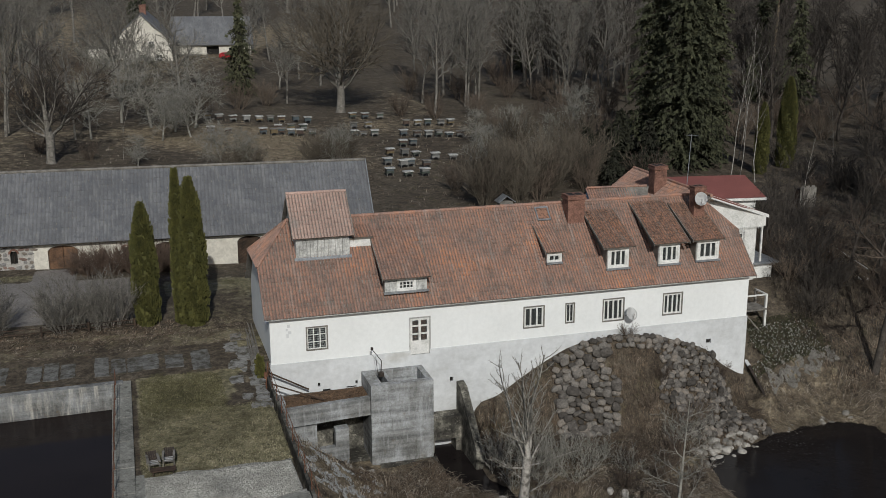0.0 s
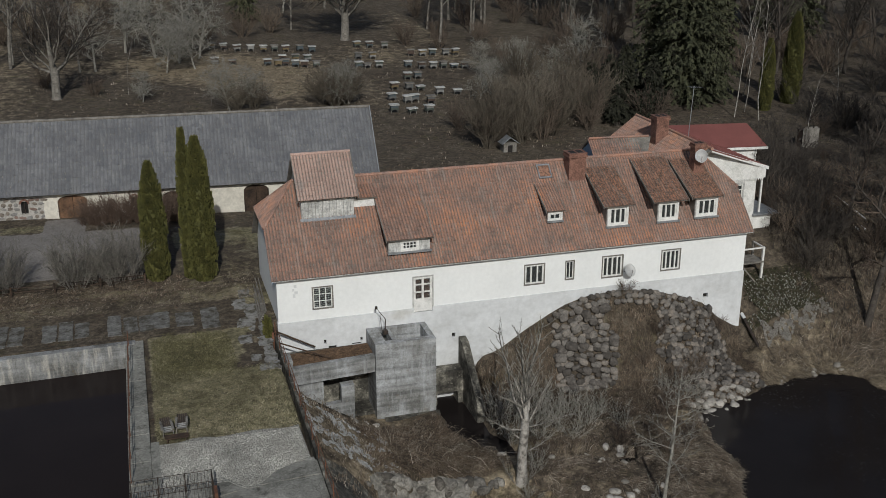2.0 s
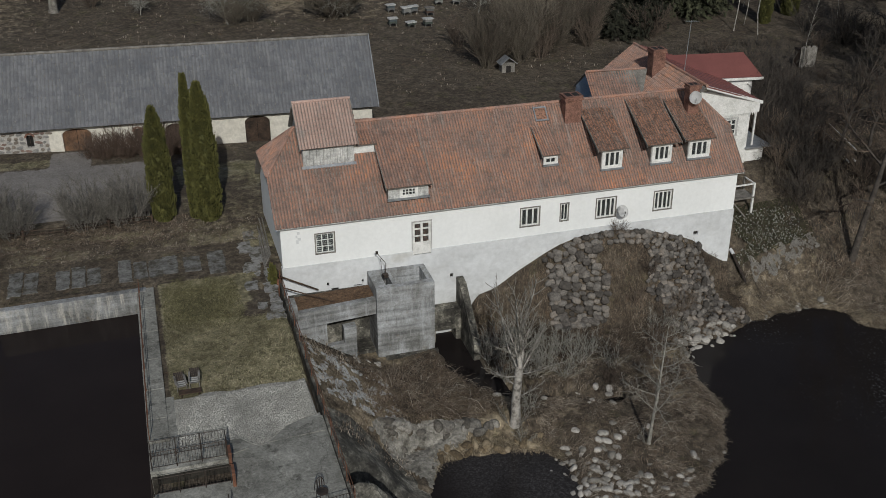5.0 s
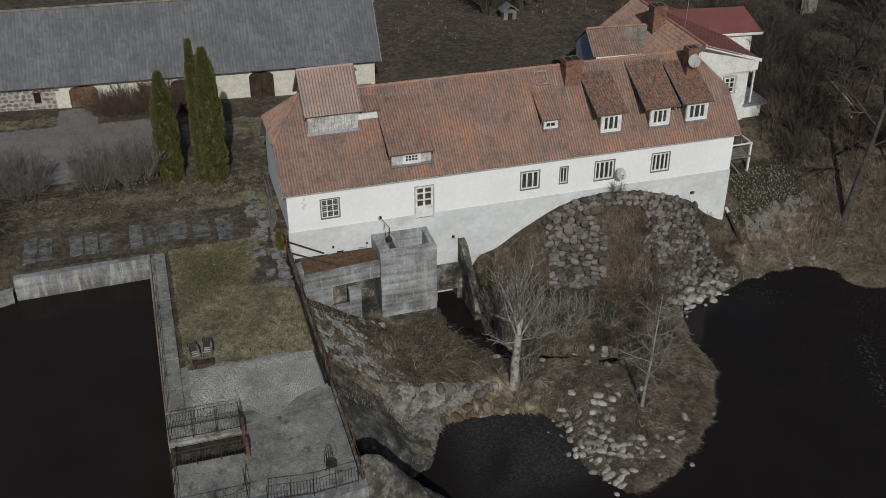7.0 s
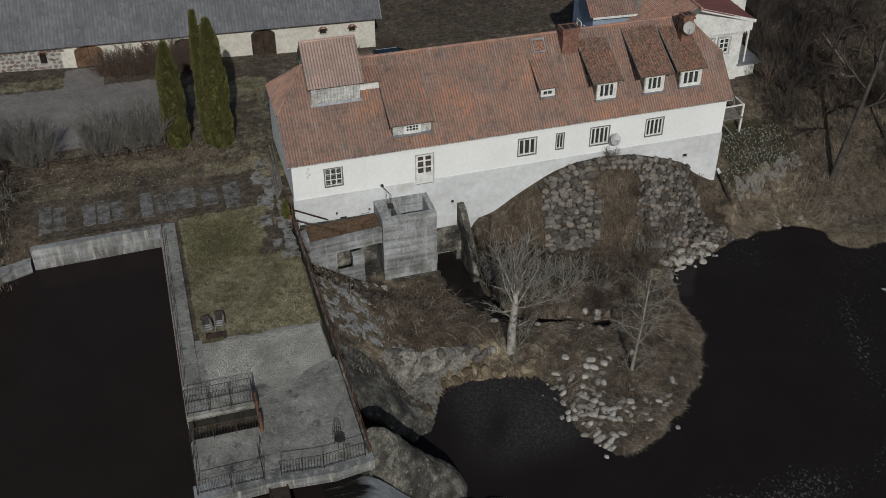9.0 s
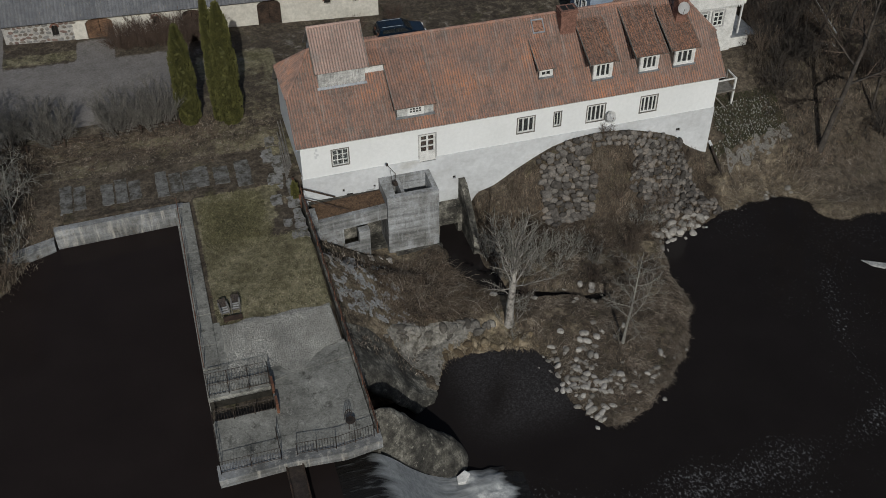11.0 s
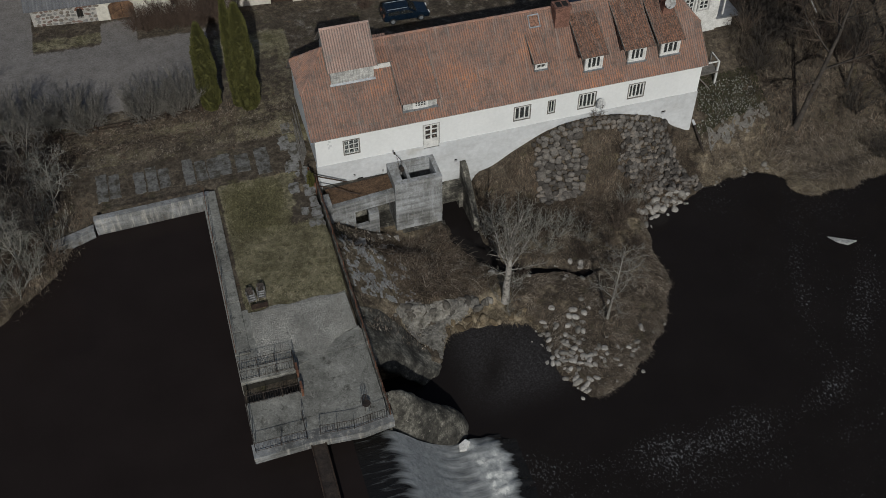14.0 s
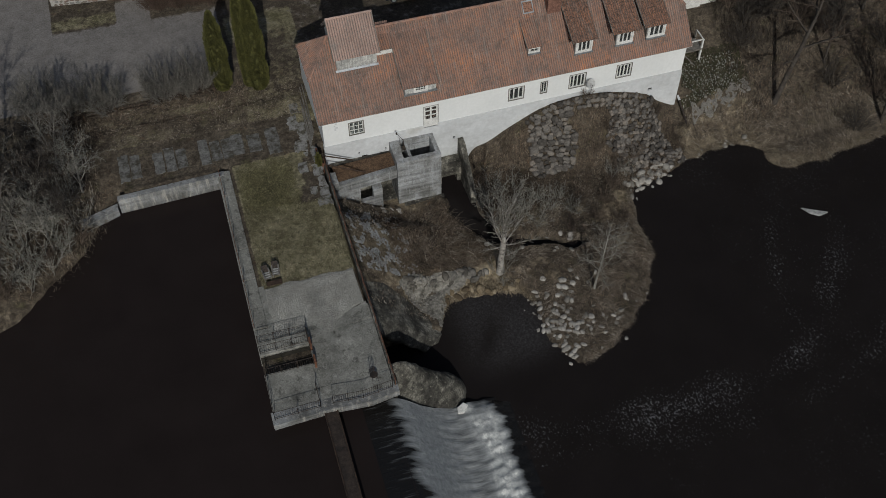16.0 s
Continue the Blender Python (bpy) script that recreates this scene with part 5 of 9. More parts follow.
for y in (-19.6, -21.2):
    box(bm, -5.75, -5.6, y - 0.6, y + 0.1, 0.2, 1.9)
part("gate_guide", bm, M["rust"], dam)

# added liner: the slot's shade is put into its near-black colour
part("slot_face", box(B(), -9.45, -5.76, -19.6, -19.556, -3.3, 0.8), M["black_concrete"], dam, "near-black liner standing in for the shade in the gate slot")
slot = thing("sluice_gate", "dark timber sluice gate in its slot", "gate", pose(0, 0, 0))
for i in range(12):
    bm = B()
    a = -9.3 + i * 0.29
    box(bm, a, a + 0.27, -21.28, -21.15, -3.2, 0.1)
    # planks share the liner's near-black, for the slot's shade
    part("plank", bm, M["black_concrete"], slot)


def railing(pts, height, label, bars=True, group="dam railings", mat="iron", step=1.35, thick=0.72):
    r = thing("railing", label, "railing", pose(0, 0, 0), group)
    pts = [Vector(p) for p in pts]
    for p, q in zip(pts, pts[1:]):
        n = max(1, round((q - p).length / step))
        for i in range(n + 1):
            c = p.lerp(q, i / n)
            bm = B()
            tube(bm, c - Vector((0, 0, 0.1)), c + Vector((0, 0, height + 0.03)), 0.035 * thick, sides=5)
            part("post", bm, M[mat], r)
        for h in (height, 0.14) if bars else (height, height * 0.5):
            bm = B()
            tube(bm, p + Vector((0, 0, h)), q + Vector((0, 0, h)), 0.025 * thick, sides=5)
            part("rail", bm, M[mat], r)
        if bars:
            k = max(2, round((q - p).length / 0.16))
            for i in range(1, k):
                c = p.lerp(q, i / k)
                bm = B()
                tube(bm, c + Vector((0, 0, 0.14)), c + Vector((0, 0, height)), 0.012, sides=4, caps=False)
                part("bar", bm, M[mat], r)
    return r


ZR = TOP
railing([(-9.4, -18.5, ZR), (-5.75, -18.5, ZR)], 1.05, "dark iron railing across the slot")
railing([(-5.75, -18.5, ZR), (-5.75, -19.5, ZR)], 1.05, "short dark iron railing")
railing([(-9.4, -19.4, ZR), (-5.8, -19.4, ZR)], 1.0, "dark iron railing at the slot's edge")
railing([(-9.4, -21.45, ZR), (-5.8, -21.45, ZR)], 1.0, "dark iron railing beyond the slot")
railing([(-9.45, -25.2, ZR), (-6.1, -25.15, ZR)], 1.05, "dark iron railing on the dam's nose")
railing([(-9.45, -21.45, ZR), (-9.45, -25.2, ZR)], 1.05, "dark iron side railing", bars=False)
railing([(-6.1, -25.15, ZR), (-6.1, -23.6, ZR)], 1.05, "short dark iron railing", bars=False)
railing([(-5.2, -25.1, ZR), (-3.0, -25.3, ZR), (-0.75, -25.05, ZR)], 1.05, "bent dark iron railing on the dam's nose")
railing([(-0.5, -24.9, LAWN_Z + 0.1), (-0.5, -2.2, LAWN_Z + 0.1)], 0.95, "rusty low pipe rail along the bank", bars=False, step=1.9, mat="rust", thick=0.7)
railing([(-9.4, -17.0, LAWN_Z + 0.1), (-9.3, -0.9, LAWN_Z + 0.1)], 0.95, "thin rusty rail along the pond", bars=False, step=2.2, mat="rust", thick=0.7)

bridge = thing("weir_footbridge", "narrow dark steel catwalk over the weir", "footbridge", pose(0, 0, 0))
bm = B()
box(bm, -5.95, -5.0, -75, -25.3, 0.55, 0.68)
part("plate", bm, M["iron"], bridge)
for x in (-5.97, -5.05):
    bm = B()
    box(bm, x, x + 0.08, -75, -25.2, 0.5, 0.86)
    part("edge_beam", bm, M["wood_brown"], bridge)
for i in range(9):
    bm = B()
    box(bm, -5.8, -5.2, -27.5 - 5.2 * i, -27.1 - 5.2 * i, -3.0, 0.55)
    part("pier", bm, M["concrete_dark"], bridge)

# ---- bank: concrete apron, culvert, spill hump, river wall ----
def patch(name, poly, lift, material, label, category, step=0.16, thick=0.5, carved=True):
    """A skin of another surface on the land inside an outline, with a rim that goes into the ground."""
    xs = np.arange(min(p[0] for p in poly), max(p[0] for p in poly) + step, step)
    ys = np.arange(min(p[1] for p in poly), max(p[1] for p in poly) + step, step)
    X, Y = np.meshgrid(xs, ys)
    ins, _ = inside_and_far(X, Y, poly)
    Z = land(X, Y, carved) + lift + 0.05 * wave(X, Y, 1.1, 31) + 0.03 * wave(X, Y, 3.5, 32)
    V, F, at = [], [], {}

    def vert(j, i, low):
        if (j, i, low) not in at:
            at[(j, i, low)] = len(V)
            V.append((X[j, i], Y[j, i], Z[j, i] - (thick if low else 0)))
        return at[(j, i, low)]
    ok = ins[:-1, :-1] & ins[1:, 1:] & ins[1:, :-1] & ins[:-1, 1:]
    for j, i in zip(*np.nonzero(ok)):
        F.append((vert(j, i, 0), vert(j, i + 1, 0), vert(j + 1, i + 1, 0), vert(j + 1, i, 0)))
        for dj, di, a, b in ((-1, 0, (0, 0), (0, 1)), (1, 0, (1, 1), (1, 0)), (0, -1, (1, 0), (0, 0)), (0, 1, (0, 1), (1, 1))):
            jj, ii = j + dj, i + di
            if not (0 <= jj < ok.shape[0] and 0 <= ii < ok.shape[1] and ok[jj, ii]):
                p, q = (j + a[0], i + a[1]), (j + b[0], i + b[1])
                F.append((vert(*q, 0), vert(*p, 0), vert(*p, 1), vert(*q, 1)))
    return tagged(new(name, raw(name, V, F, material, False)), label, category, kind="structure")


def skin(name, nu, nv, at, material, label, category):
    """A closed-down sheet of nu by nv quads: at(u, v) gives a place."""
    V = [at(i / nu, j / nv) for i in range(nu + 1) for j in range(nv + 1)]
    F = [(i * (nv + 1) + j, (i + 1) * (nv + 1) + j, (i + 1) * (nv + 1) + j + 1, i * (nv + 1) + j + 1) for i in range(nu) for j in range(nv)]
    return tagged(new(name, raw(name, V, F, material, True)), label, category, kind="structure")


def apron_at(u, v):
    x = -0.42 + 5.75 * u
    top = float(np.interp(x, (-0.42, 1.6, 3.2, 4.6, 5.33), (-13.9, -13.5, -14.1, -15.5, -16.9)))
    low = float(np.interp(x, (-0.42, 0.5, 2.5, 4.0, 4.9, 5.33), (-18.55, -18.5, -18.6, -18.5, -18.2, -17.5))) + 0.08 * math.sin(x * 5)
    y = top + (low - top) * min(1, v * 1.08)
    z = float(land(x, y, False)) + 0.12 + 0.05 * float(wave(x, y, 2.5, 31)) + 0.03 * float(wave(x, y, 7, 32))
    k = max(0, (min(1, v * 1.08) - 0.72) / 0.28)
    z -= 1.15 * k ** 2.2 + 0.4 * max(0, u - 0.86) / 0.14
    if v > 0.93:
        # the lip turns under towards the culvert's walls, which are coloured near-black for shade
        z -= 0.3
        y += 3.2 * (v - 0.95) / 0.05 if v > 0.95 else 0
    return x, y, z


def hump_at(u, v):
    """A ridge of old concrete that falls from the dam to the pool, steep on the culvert's side."""
    x = -0.42 + 6.1 * u
    ry = float(np.interp(u, (0, 0.2, 0.5, 0.85, 1), (-22.95, -23.05, -22.9, -22.5, -22.6)))
    rz = float(np.interp(u, (0, 0.18, 0.4, 0.65, 0.88, 1), (0.72, 0.62, -0.9, -3.0, -4.5, -5.9)))
    ny = float(np.interp(u, (0, 0.3, 0.8, 1), (-22.2, -21.6, -20.95, -21.6)))
    sy = float(np.interp(u, (0, 0.25, 0.5, 0.8, 1), (-25.2, -25.1, -24.85, -24.75, -23.9)))
    sz = float(np.interp(u, (0, 0.5, 1), (-2.4, -5.6, -6.2)))
    w = v * 2 - 1
    if w < 0:
        y, z = ry + (ny - ry) * -w, -6.3 + (rz + 6.3) * (1 - (-w) ** 2.4)
    else:
        y, z = ry + (sy - ry) * w, sz + (rz - sz) * (1 - w ** 1.7)
    r = 0.5 + 0.5 * math.sin(math.pi * v)
    return x + 0.05 * float(wave(y, z, 3, 35)), y, z + r * (0.2 * float(wave(x, y, 1.5, 33)) + 0.13 * float(wave(x, y, 4, 34)) + 0.08 * float(wave(x, y, 9, 36)))


skin("culvert_apron", 40, 36, apron_at, M["concrete_dark"], "smooth stained concrete apron above the culvert", "apron")
skin("spill_hump", 44, 44, hump_at, M["concrete_dark"], "worn concrete hump beside the weir", "apron")
slab_stone = thing("broken_slab", "white broken slab lying at the foot of the weir", "slab", pose(4.75, -24.72, -5.3, 6, -8, 20))
part("block", prism(B(), [(-0.55, -0.2, -0.2), (-0.1, -0.42, -0.2), (0.5, -0.1, -0.2), (0.35, 0.3, -0.2), (-0.3, 0.25, -0.2)], (0, 0, 0.35)), M["wood_white"], slab_stone, bevel=0.04)
river_wall = patch("river_wall", [(3.4, -12.3), (6.0, -12.1), (8.4, -11.9), (9.6, -12.4), (8.6, -13.5), (7.2, -14.1), (6.3, -15.2), (5.6, -16.9), (5.3, -16.6), (4.7, -15.4), (3.4, -14.0), (2.8, -13.0)], 0.1, M["rubble"], "mortared rubble wall of the river bank", "wall")
culvert = thing("culvert", "culvert mouth in the dam, near-black to stand in for its shade", "culvert", pose(0, 0, 0))
# near-black sheets: the culvert's shade is put into their colour
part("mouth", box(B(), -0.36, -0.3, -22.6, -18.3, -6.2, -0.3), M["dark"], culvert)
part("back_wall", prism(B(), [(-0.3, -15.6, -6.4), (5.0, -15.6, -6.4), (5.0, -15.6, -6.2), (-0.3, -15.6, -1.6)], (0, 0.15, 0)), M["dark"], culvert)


# ---- the long stone barn ----
barn = thing("barn", "long cream and fieldstone barn under a grey sheet roof", "barn", pose(11.55, 22.75, 1.3, 0, 0, -4.2))
BL, BD, BE, BR = 32.8, 9.2, 2.85, 7.75      # length, depth, eave and ridge over the ground; it runs west from its corner
bm = B()
bholes = [(-11.0, -8.9, 0.0, 2.55), (-25.9, -23.6, 0.0, 2.55), (-17.6, -15.9, 0.0, 2.4), (-4.95, -4.35, 1.5, 2.05), (-2.35, -1.75, 1.5, 2.05), (-20.2, -19.6, 1.2, 2.1)]
wall_with_holes(bm, -27.0, 0, 0, 0.6, -0.6, BE, bholes)
part("front_wall", bm, M["cream"], barn, "cream rendered front")
bm = B()
wall_with_holes(bm, -BL, -27.0, 0.02, 0.6, -0.6, BE - 0.001, [(-28.75, -28.2, 1.15, 2.2)])
part("stone_wall", bm, M["mortar"], barn, "front of fieldstone set in pale mortar")
bm = B()
box(bm, -0.5, 0, 0.6, BD, -0.6, BE)
prism(bm, [(-0.5, 0.1, BE), (-0.5, BD - 0.1, BE), (-0.5, BD / 2, BR - 0.2)], (0.5, 0, 0))
part("gable", bm, M["cream"], barn)
bm = B()
box(bm, -BL, -BL + 0.5, 0.6, BD, -0.6, BE)
prism(bm, [(-BL, 0.1, BE), (-BL, BD - 0.1, BE), (-BL, BD / 2, BR - 0.2)], (0.5, 0, 0))
part("gable", bm, M["mortar"], barn)
bm = B()
box(bm, -BL + 0.5, -0.5, BD - 0.6, BD, -0.6, BE)
part("back_wall", bm, M["cream"], barn)
bm = B()
box(bm, -BL + 0.6, -0.6, 0.9, 1.0, -0.5, BE)
part("core", bm, M["dark"], barn)
E0, EZ = -0.55, BE - 0.05
v3 = Vector((0, BD / 2 - E0, BR - EZ))
for s in (1, -1):
    f = lambda y: y if s > 0 else BD - y
    slab("roof_deck", [(-BL - 0.4, f(E0), EZ), (0.5, f(E0), EZ), (0.5, BD / 2, BR), (-BL - 0.4, BD / 2, BR)], 0.12, M["wood_grey"], barn)
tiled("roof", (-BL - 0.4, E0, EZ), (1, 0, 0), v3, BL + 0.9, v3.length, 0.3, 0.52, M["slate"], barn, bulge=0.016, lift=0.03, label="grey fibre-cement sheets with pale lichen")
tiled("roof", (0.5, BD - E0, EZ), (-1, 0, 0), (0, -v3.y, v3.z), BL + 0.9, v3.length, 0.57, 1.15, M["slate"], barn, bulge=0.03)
bm = B()
tube(bm, (-BL - 0.4, BD / 2, BR + 0.04), (0.5, BD / 2, BR + 0.04), 0.13, sides=8)
part("ridge_cap", bm, M["wood_grey"], barn)
bm = B()
prism(bm, [(0.5, E0, EZ - 0.1), (0.5, E0, EZ + 0.12), (0.5, BD / 2, BR + 0.12), (0.5, BD / 2, BR - 0.1)], (0.06, 0, 0))
part("verge", bm, M["zinc"], barn)


def gate(x0, x1, h, label, wood="wood_brown"):
    g = thing("gate", "", "")
    g.parent = barn
    tagged(g, label=label)
    n = 9
    w = (x1 - x0) / 2
    for side in (0, 1):
        bm = B()
        a = x0 + side * w
        box(bm, a + 0.02, a + w - 0.02, 0.16, 0.22, 0.05, h)
        part("leaf", bm, M[wood], g)
        for i in range(n):
            bm = B()
            z0 = 0.1 + i * (h - 0.3) / n
            s = 1 if side == 0 else -1
            xa, xb = (a + 0.06, a + w - 0.06)
            lo, hi = (z0, z0 + 0.55) if side == 0 else (z0 + 0.55, z0)
            t = (h - 0.3) / n - 0.03
            cl = lambda z: min(max(z, 0.08), h - 0.04)
            prism(bm, [(xa, 0.1, cl(lo)), (xb, 0.1, cl(hi)), (xb, 0.1, cl(hi + t) + 0.002), (xa, 0.1, cl(lo + t) + 0.002)], (0, 0.05, 0))
            part("board", bm, M[wood], g)
    bm = B()
    k = 8
    pts = [(x0 - 0.12, -0.03, 0), (x0 - 0.12, -0.03, h - 0.45)] + [(x0 - 0.12 + (x1 - x0 + 0.24) * i / k, -0.03, h - 0.45 + 0.55 * math.sin(math.pi * i / k)) for i in range(1, k)] + [(x1 + 0.12, -0.03, h - 0.45), (x1 + 0.12, -0.03, 0)]
    inner = [(min(max(p[0], x0), x1), -0.03, min(p[2], h - 0.02)) for p in pts]
    for p, q, r, s in zip(pts, pts[1:], inner[1:], inner):
        if (Vector(p) - Vector(q)).length > 0.01:
            try:
                prism(bm, [p, q, r, s], (0, 0.1, 0))
            except ValueError:
                pass
    part("surround", bm, M["cream"], g)
    # the wall comes down on both sides of the arch
    for sgn in (0, 1):
        bm = B()
        ex = x0 if sgn == 0 else x1
        rim = [(x0 + (x1 - x0) * (0.5 + (0.5 * math.cos(math.pi * i / 12)) * (1 if sgn else -1)), -0.012, h - 0.5 + 0.46 * math.sin(math.pi * i / 12)) for i in range(7)]
        prism(bm, [(ex, -0.012, h + 0.01)] + rim + [((x0 + x1) / 2, -0.012, h + 0.01)], (0, 0.09, 0))
        part("spandrel", bm, M["cream"], g)
    return g


gate(-11.0, -8.9, 2.55, "dark arched double gate of herringbone boards")
# this gate takes the sun-tinted copy of the boards
gate(-25.9, -23.6, 2.55, "brown arched double gate of herringbone boards", "wood_warm")
gate(-17.6, -15.9, 2.4, "dark arched double gate in the shade")
for x0, x1, z0, z1 in ((-4.95, -4.35, 1.5, 2.05), (-2.35, -1.75, 1.5, 2.05), (-20.2, -19.6, 1.2, 2.1), (-28.75, -28.2, 1.15, 2.2)):
    w = thing("window", "", "")
    w.parent = barn
    # near-black panel in place of the shade inside the opening
    part("interior", box(B(), x0, x1, 0.3, 0.34, z0, z1), M["dark"], w, "near-black panel standing in for an unlit opening")
    for a in range(9):
        c0, c1 = math.pi * a / 9, math.pi * (a + 0.86) / 9
        mx, hw = (x0 + x1) / 2, (x1 - x0) / 2
        q = lambda ang, r: (mx - math.cos(ang) * r, -0.03, z1 - hw * 0.7 + math.sin(ang) * r)
        part("arch_brick", prism(B(), [q(c0, hw * 0.95), q(c0, hw + 0.14), q(c1, hw + 0.14), q(c1, hw * 0.95)], (0, 0.12, 0)), M["brick"], w)
    part("bar", box(B(), (x0 + x1) / 2 - 0.02, (x0 + x1) / 2 + 0.02, 0.1, 0.14, z0, z1), M["iron"], w)
ramp_b = part("gate_ramp", prism(B(), [(-26.2, -3.4, -0.35), (-23.3, -3.2, -0.35), (-23.4, -0.02, -0.35), (-26.0, -0.02, -0.35)], (0, 0, 0.62)), M["concrete_flat"], barn)

# ---- the house behind the mill ----
farm = thing("farmhouse", "white wooden house with red tiled and red sheet roofs", "house", pose(0, 0, 0))


def roofing(parent, a, b, c, d, material, tw=0.22, th=0.36, keep=None):
    """Tiles on the slope with its foot from a to b and its top from d to c."""
    a, b, c, d = map(Vector, (a, b, c, d))
    slab("roof_deck", [a, b, c, d], 0.12, M["wood_grey"], parent)
    u, v = (b - a), (d - a)
    v = v - u * (v.dot(u) / u.length_squared)
    n = u.cross(v).normalized()
    wide, high = u.length, v.length
    un, vn = u.normalized(), v.normalized()

    def inside(x, y):
        k = y / high
        lo = (d - a).dot(un) * k
        hi = wide + ((c - a).dot(un) - wide) * k
        return lo - 0.05 < x < hi + 0.05
    tiled("roof", a + n * 0.01, un, vn, wide, high, tw, th, material, parent, inside)


GZ = 1.0
# main block, ridge north and south
RX, RZ, RS, RN = 34.8, 8.45, 6.9, 19.8
roofing(farm, (29.6, RN, 4.6), (29.6, RS + 0.4, 4.6), (RX, RS, RZ), (RX, RN, RZ), M["tile"])
slab("sheet_roof", [(RX, RS, RZ), (RX, RN, RZ), (40.6, RN, 6.4), (40.6, RS + 0.9, 6.4)], 0.1, M["red_metal"], farm, "matt red sheet roof")
for i in range(14):
    y = RS + 1.2 + i * 0.9
    part("seam", prism(B(), [(RX, y, RZ + 0.002), (RX, y + 0.03, RZ + 0.002), (40.58, y + 0.03, 6.412), (40.58, y, 6.412)], (0, 0, 0.035)), M["red_metal"], farm)
bm = B()
box(bm, 30.2, 39.6, RS + 0.9, 19.2, -3.0, 4.7)
prism(bm, [(30.2, RS + 0.9, 4.69), (39.6, RS + 0.9, 4.69), (39.6, RS + 0.9, 6.55), (RX, RS + 0.9, RZ - 0.2)], (0, 11.4, 0))
part("wall", bm, M["wood_white"], farm, "white boarded walls")
for i in range(26):
    x = 34.9 + i * 0.21
    zt = RZ - 0.25 - (x - RX) * (RZ - 6.4) / 5.8
    part("gable_board", box(B(), x, x + 0.205, RS + 0.84 + 0.004 * (i % 2), RS + 0.899, 5.55, zt), M["wood_white"], farm)
bm = B()
for i in range(30):
    x = 34.8 + i * 0.18
    prism(bm, [(x, RS + 0.8, 5.56), (x + 0.15, RS + 0.8, 5.56), (x + 0.075, RS + 0.8, 5.34)], (0, 0.03, 0))
part("fringe", bm, M["wood_white"], farm)
bm = B()
prism(bm, [(RX, RS + 0.02, RZ - 0.24), (RX, RS + 0.02, RZ + 0.02), (40.65, RS + 0.9, 6.42), (40.65, RS + 0.9, 6.16)], (0, 0.06, 0))
part("barge_board", bm, M["wood_white"], farm)
for x in (35.9, 37.4):
    window(farm, x, x + 0.95, 3.8, 5.15, RS + 0.79, 2, 3, "wood_white", bar=0.1, casing=0.14, trim="wood_pale", glass_back=0.05, back=0.03, depth=0.1)
# upper veranda on the east side
ver = thing("veranda", "", "")
ver.parent = farm
tagged(ver, label="white open veranda with slim posts")
bm = B()
box(bm, 39.6, 41.6, RS + 1.0, 12.2, 2.2, 2.4)
part("floor", bm, M["wood_white"], ver)
bm = B()
box(bm, 39.5, 41.9, RS + 0.7, 12.3, 2.41, 2.55)
part("ledge", bm, M["zinc"], ver)
for y in (RS + 1.1, 9.8, 12.0):
    bm = B()
    box(bm, 40.2, 40.34, y, y + 0.14, 2.5, 6.4)
    part("post", bm, M["wood_white"], ver)
bm = B()
box(bm, 39.7, 41.4, RS + 1.1, 12.0, -2.5, 2.2)
part("skirt", bm, M["wood_white"], ver)
# east wing
slab("sheet_roof", [(36.2, 16.9, 8.05), (43.4, 15.8, 8.05), (44.0, 13.3, 6.55), (38.6, 14.0, 6.55)], 0.1, M["red_metal"], farm)
slab("sheet_roof", [(36.2, 16.9, 8.05), (43.4, 15.8, 8.05), (44.3, 18.4, 6.55), (36.8, 19.8, 6.55)], 0.1, M["red_metal"], farm)
bm = B()
prism(bm, [(39.7, 14.3, -1.0), (43.3, 13.7, -1.0), (43.7, 17.8, -1.0), (39.7, 18.5, -1.0)], (0, 0, 7.6))
part("wing_wall", bm, M["wood_white"], farm)
bm = B()
prism(bm, [(38.8, 13.9, 6.3), (44.05, 13.2, 6.3), (44.05, 13.26, 6.3), (38.8, 13.96, 6.3)], (0, 0, 0.22))
part("eave_board", bm, M["wood_white"], farm)
# low west wing with the blue gable
roofing(farm, (27.6, 12.2, 6.35), (31.9, 11.9, 6.35), (33.2, 13.95, 8.0), (27.9, 14.5, 8.0), M["tile"])
roofing(farm, (32.0, 17.0, 6.0), (28.0, 17.2, 6.0), (27.9, 14.5, 8.0), (33.2, 13.95, 8.0), M["tile"])
bm = B()
prism(bm, [(28.0, 12.5, 0.5), (28.0, 16.6, 0.5), (28.0, 16.6, 6.2), (28.0, 14.45, 7.85), (28.0, 12.5, 6.3)], (4.5, -0.3, 0))
part("blue_gable", bm, M["blue_paint"], farm, "blue-grey painted gable wing")
bm = B()
prism(bm, [(27.85, 12.15, 6.15), (31.8, 11.85, 6.15), (31.8, 11.9, 6.15), (27.85, 12.2, 6.15)], (0, 0, 0.2))
part("eave_board", bm, M["wood_white"], farm)
for y in (13.2, 14.6):
    w = window(farm, 0, 0.8, 0, 1.2, 0, 2, 2, "wood_white", glass_back=0.05, back=0.03, trim="wood_white", m=Matrix.Translation((27.89, y + 0.8, 3.6)) @ Matrix.Rotation(radians(-90), 4, "Z"))
ridge_tiles((RX, RS, RZ + 0.03), (RX, RN, RZ + 0.03), 0.12, M["tile"], farm)
ridge_tiles((27.9, 14.5, 8.03), (33.0, 13.97, 8.03), 0.1, M["tile"], farm)
chimney(farm, 33.3, 34.4, 13.2, 14.2, 6.8, 9.75, "square red brick chimney")
aerial = thing("roof_aerial", "thin leaning television aerial on the ridge", "aerial", pose(35.0, 11.0, RZ - 0.1))
bm = B()
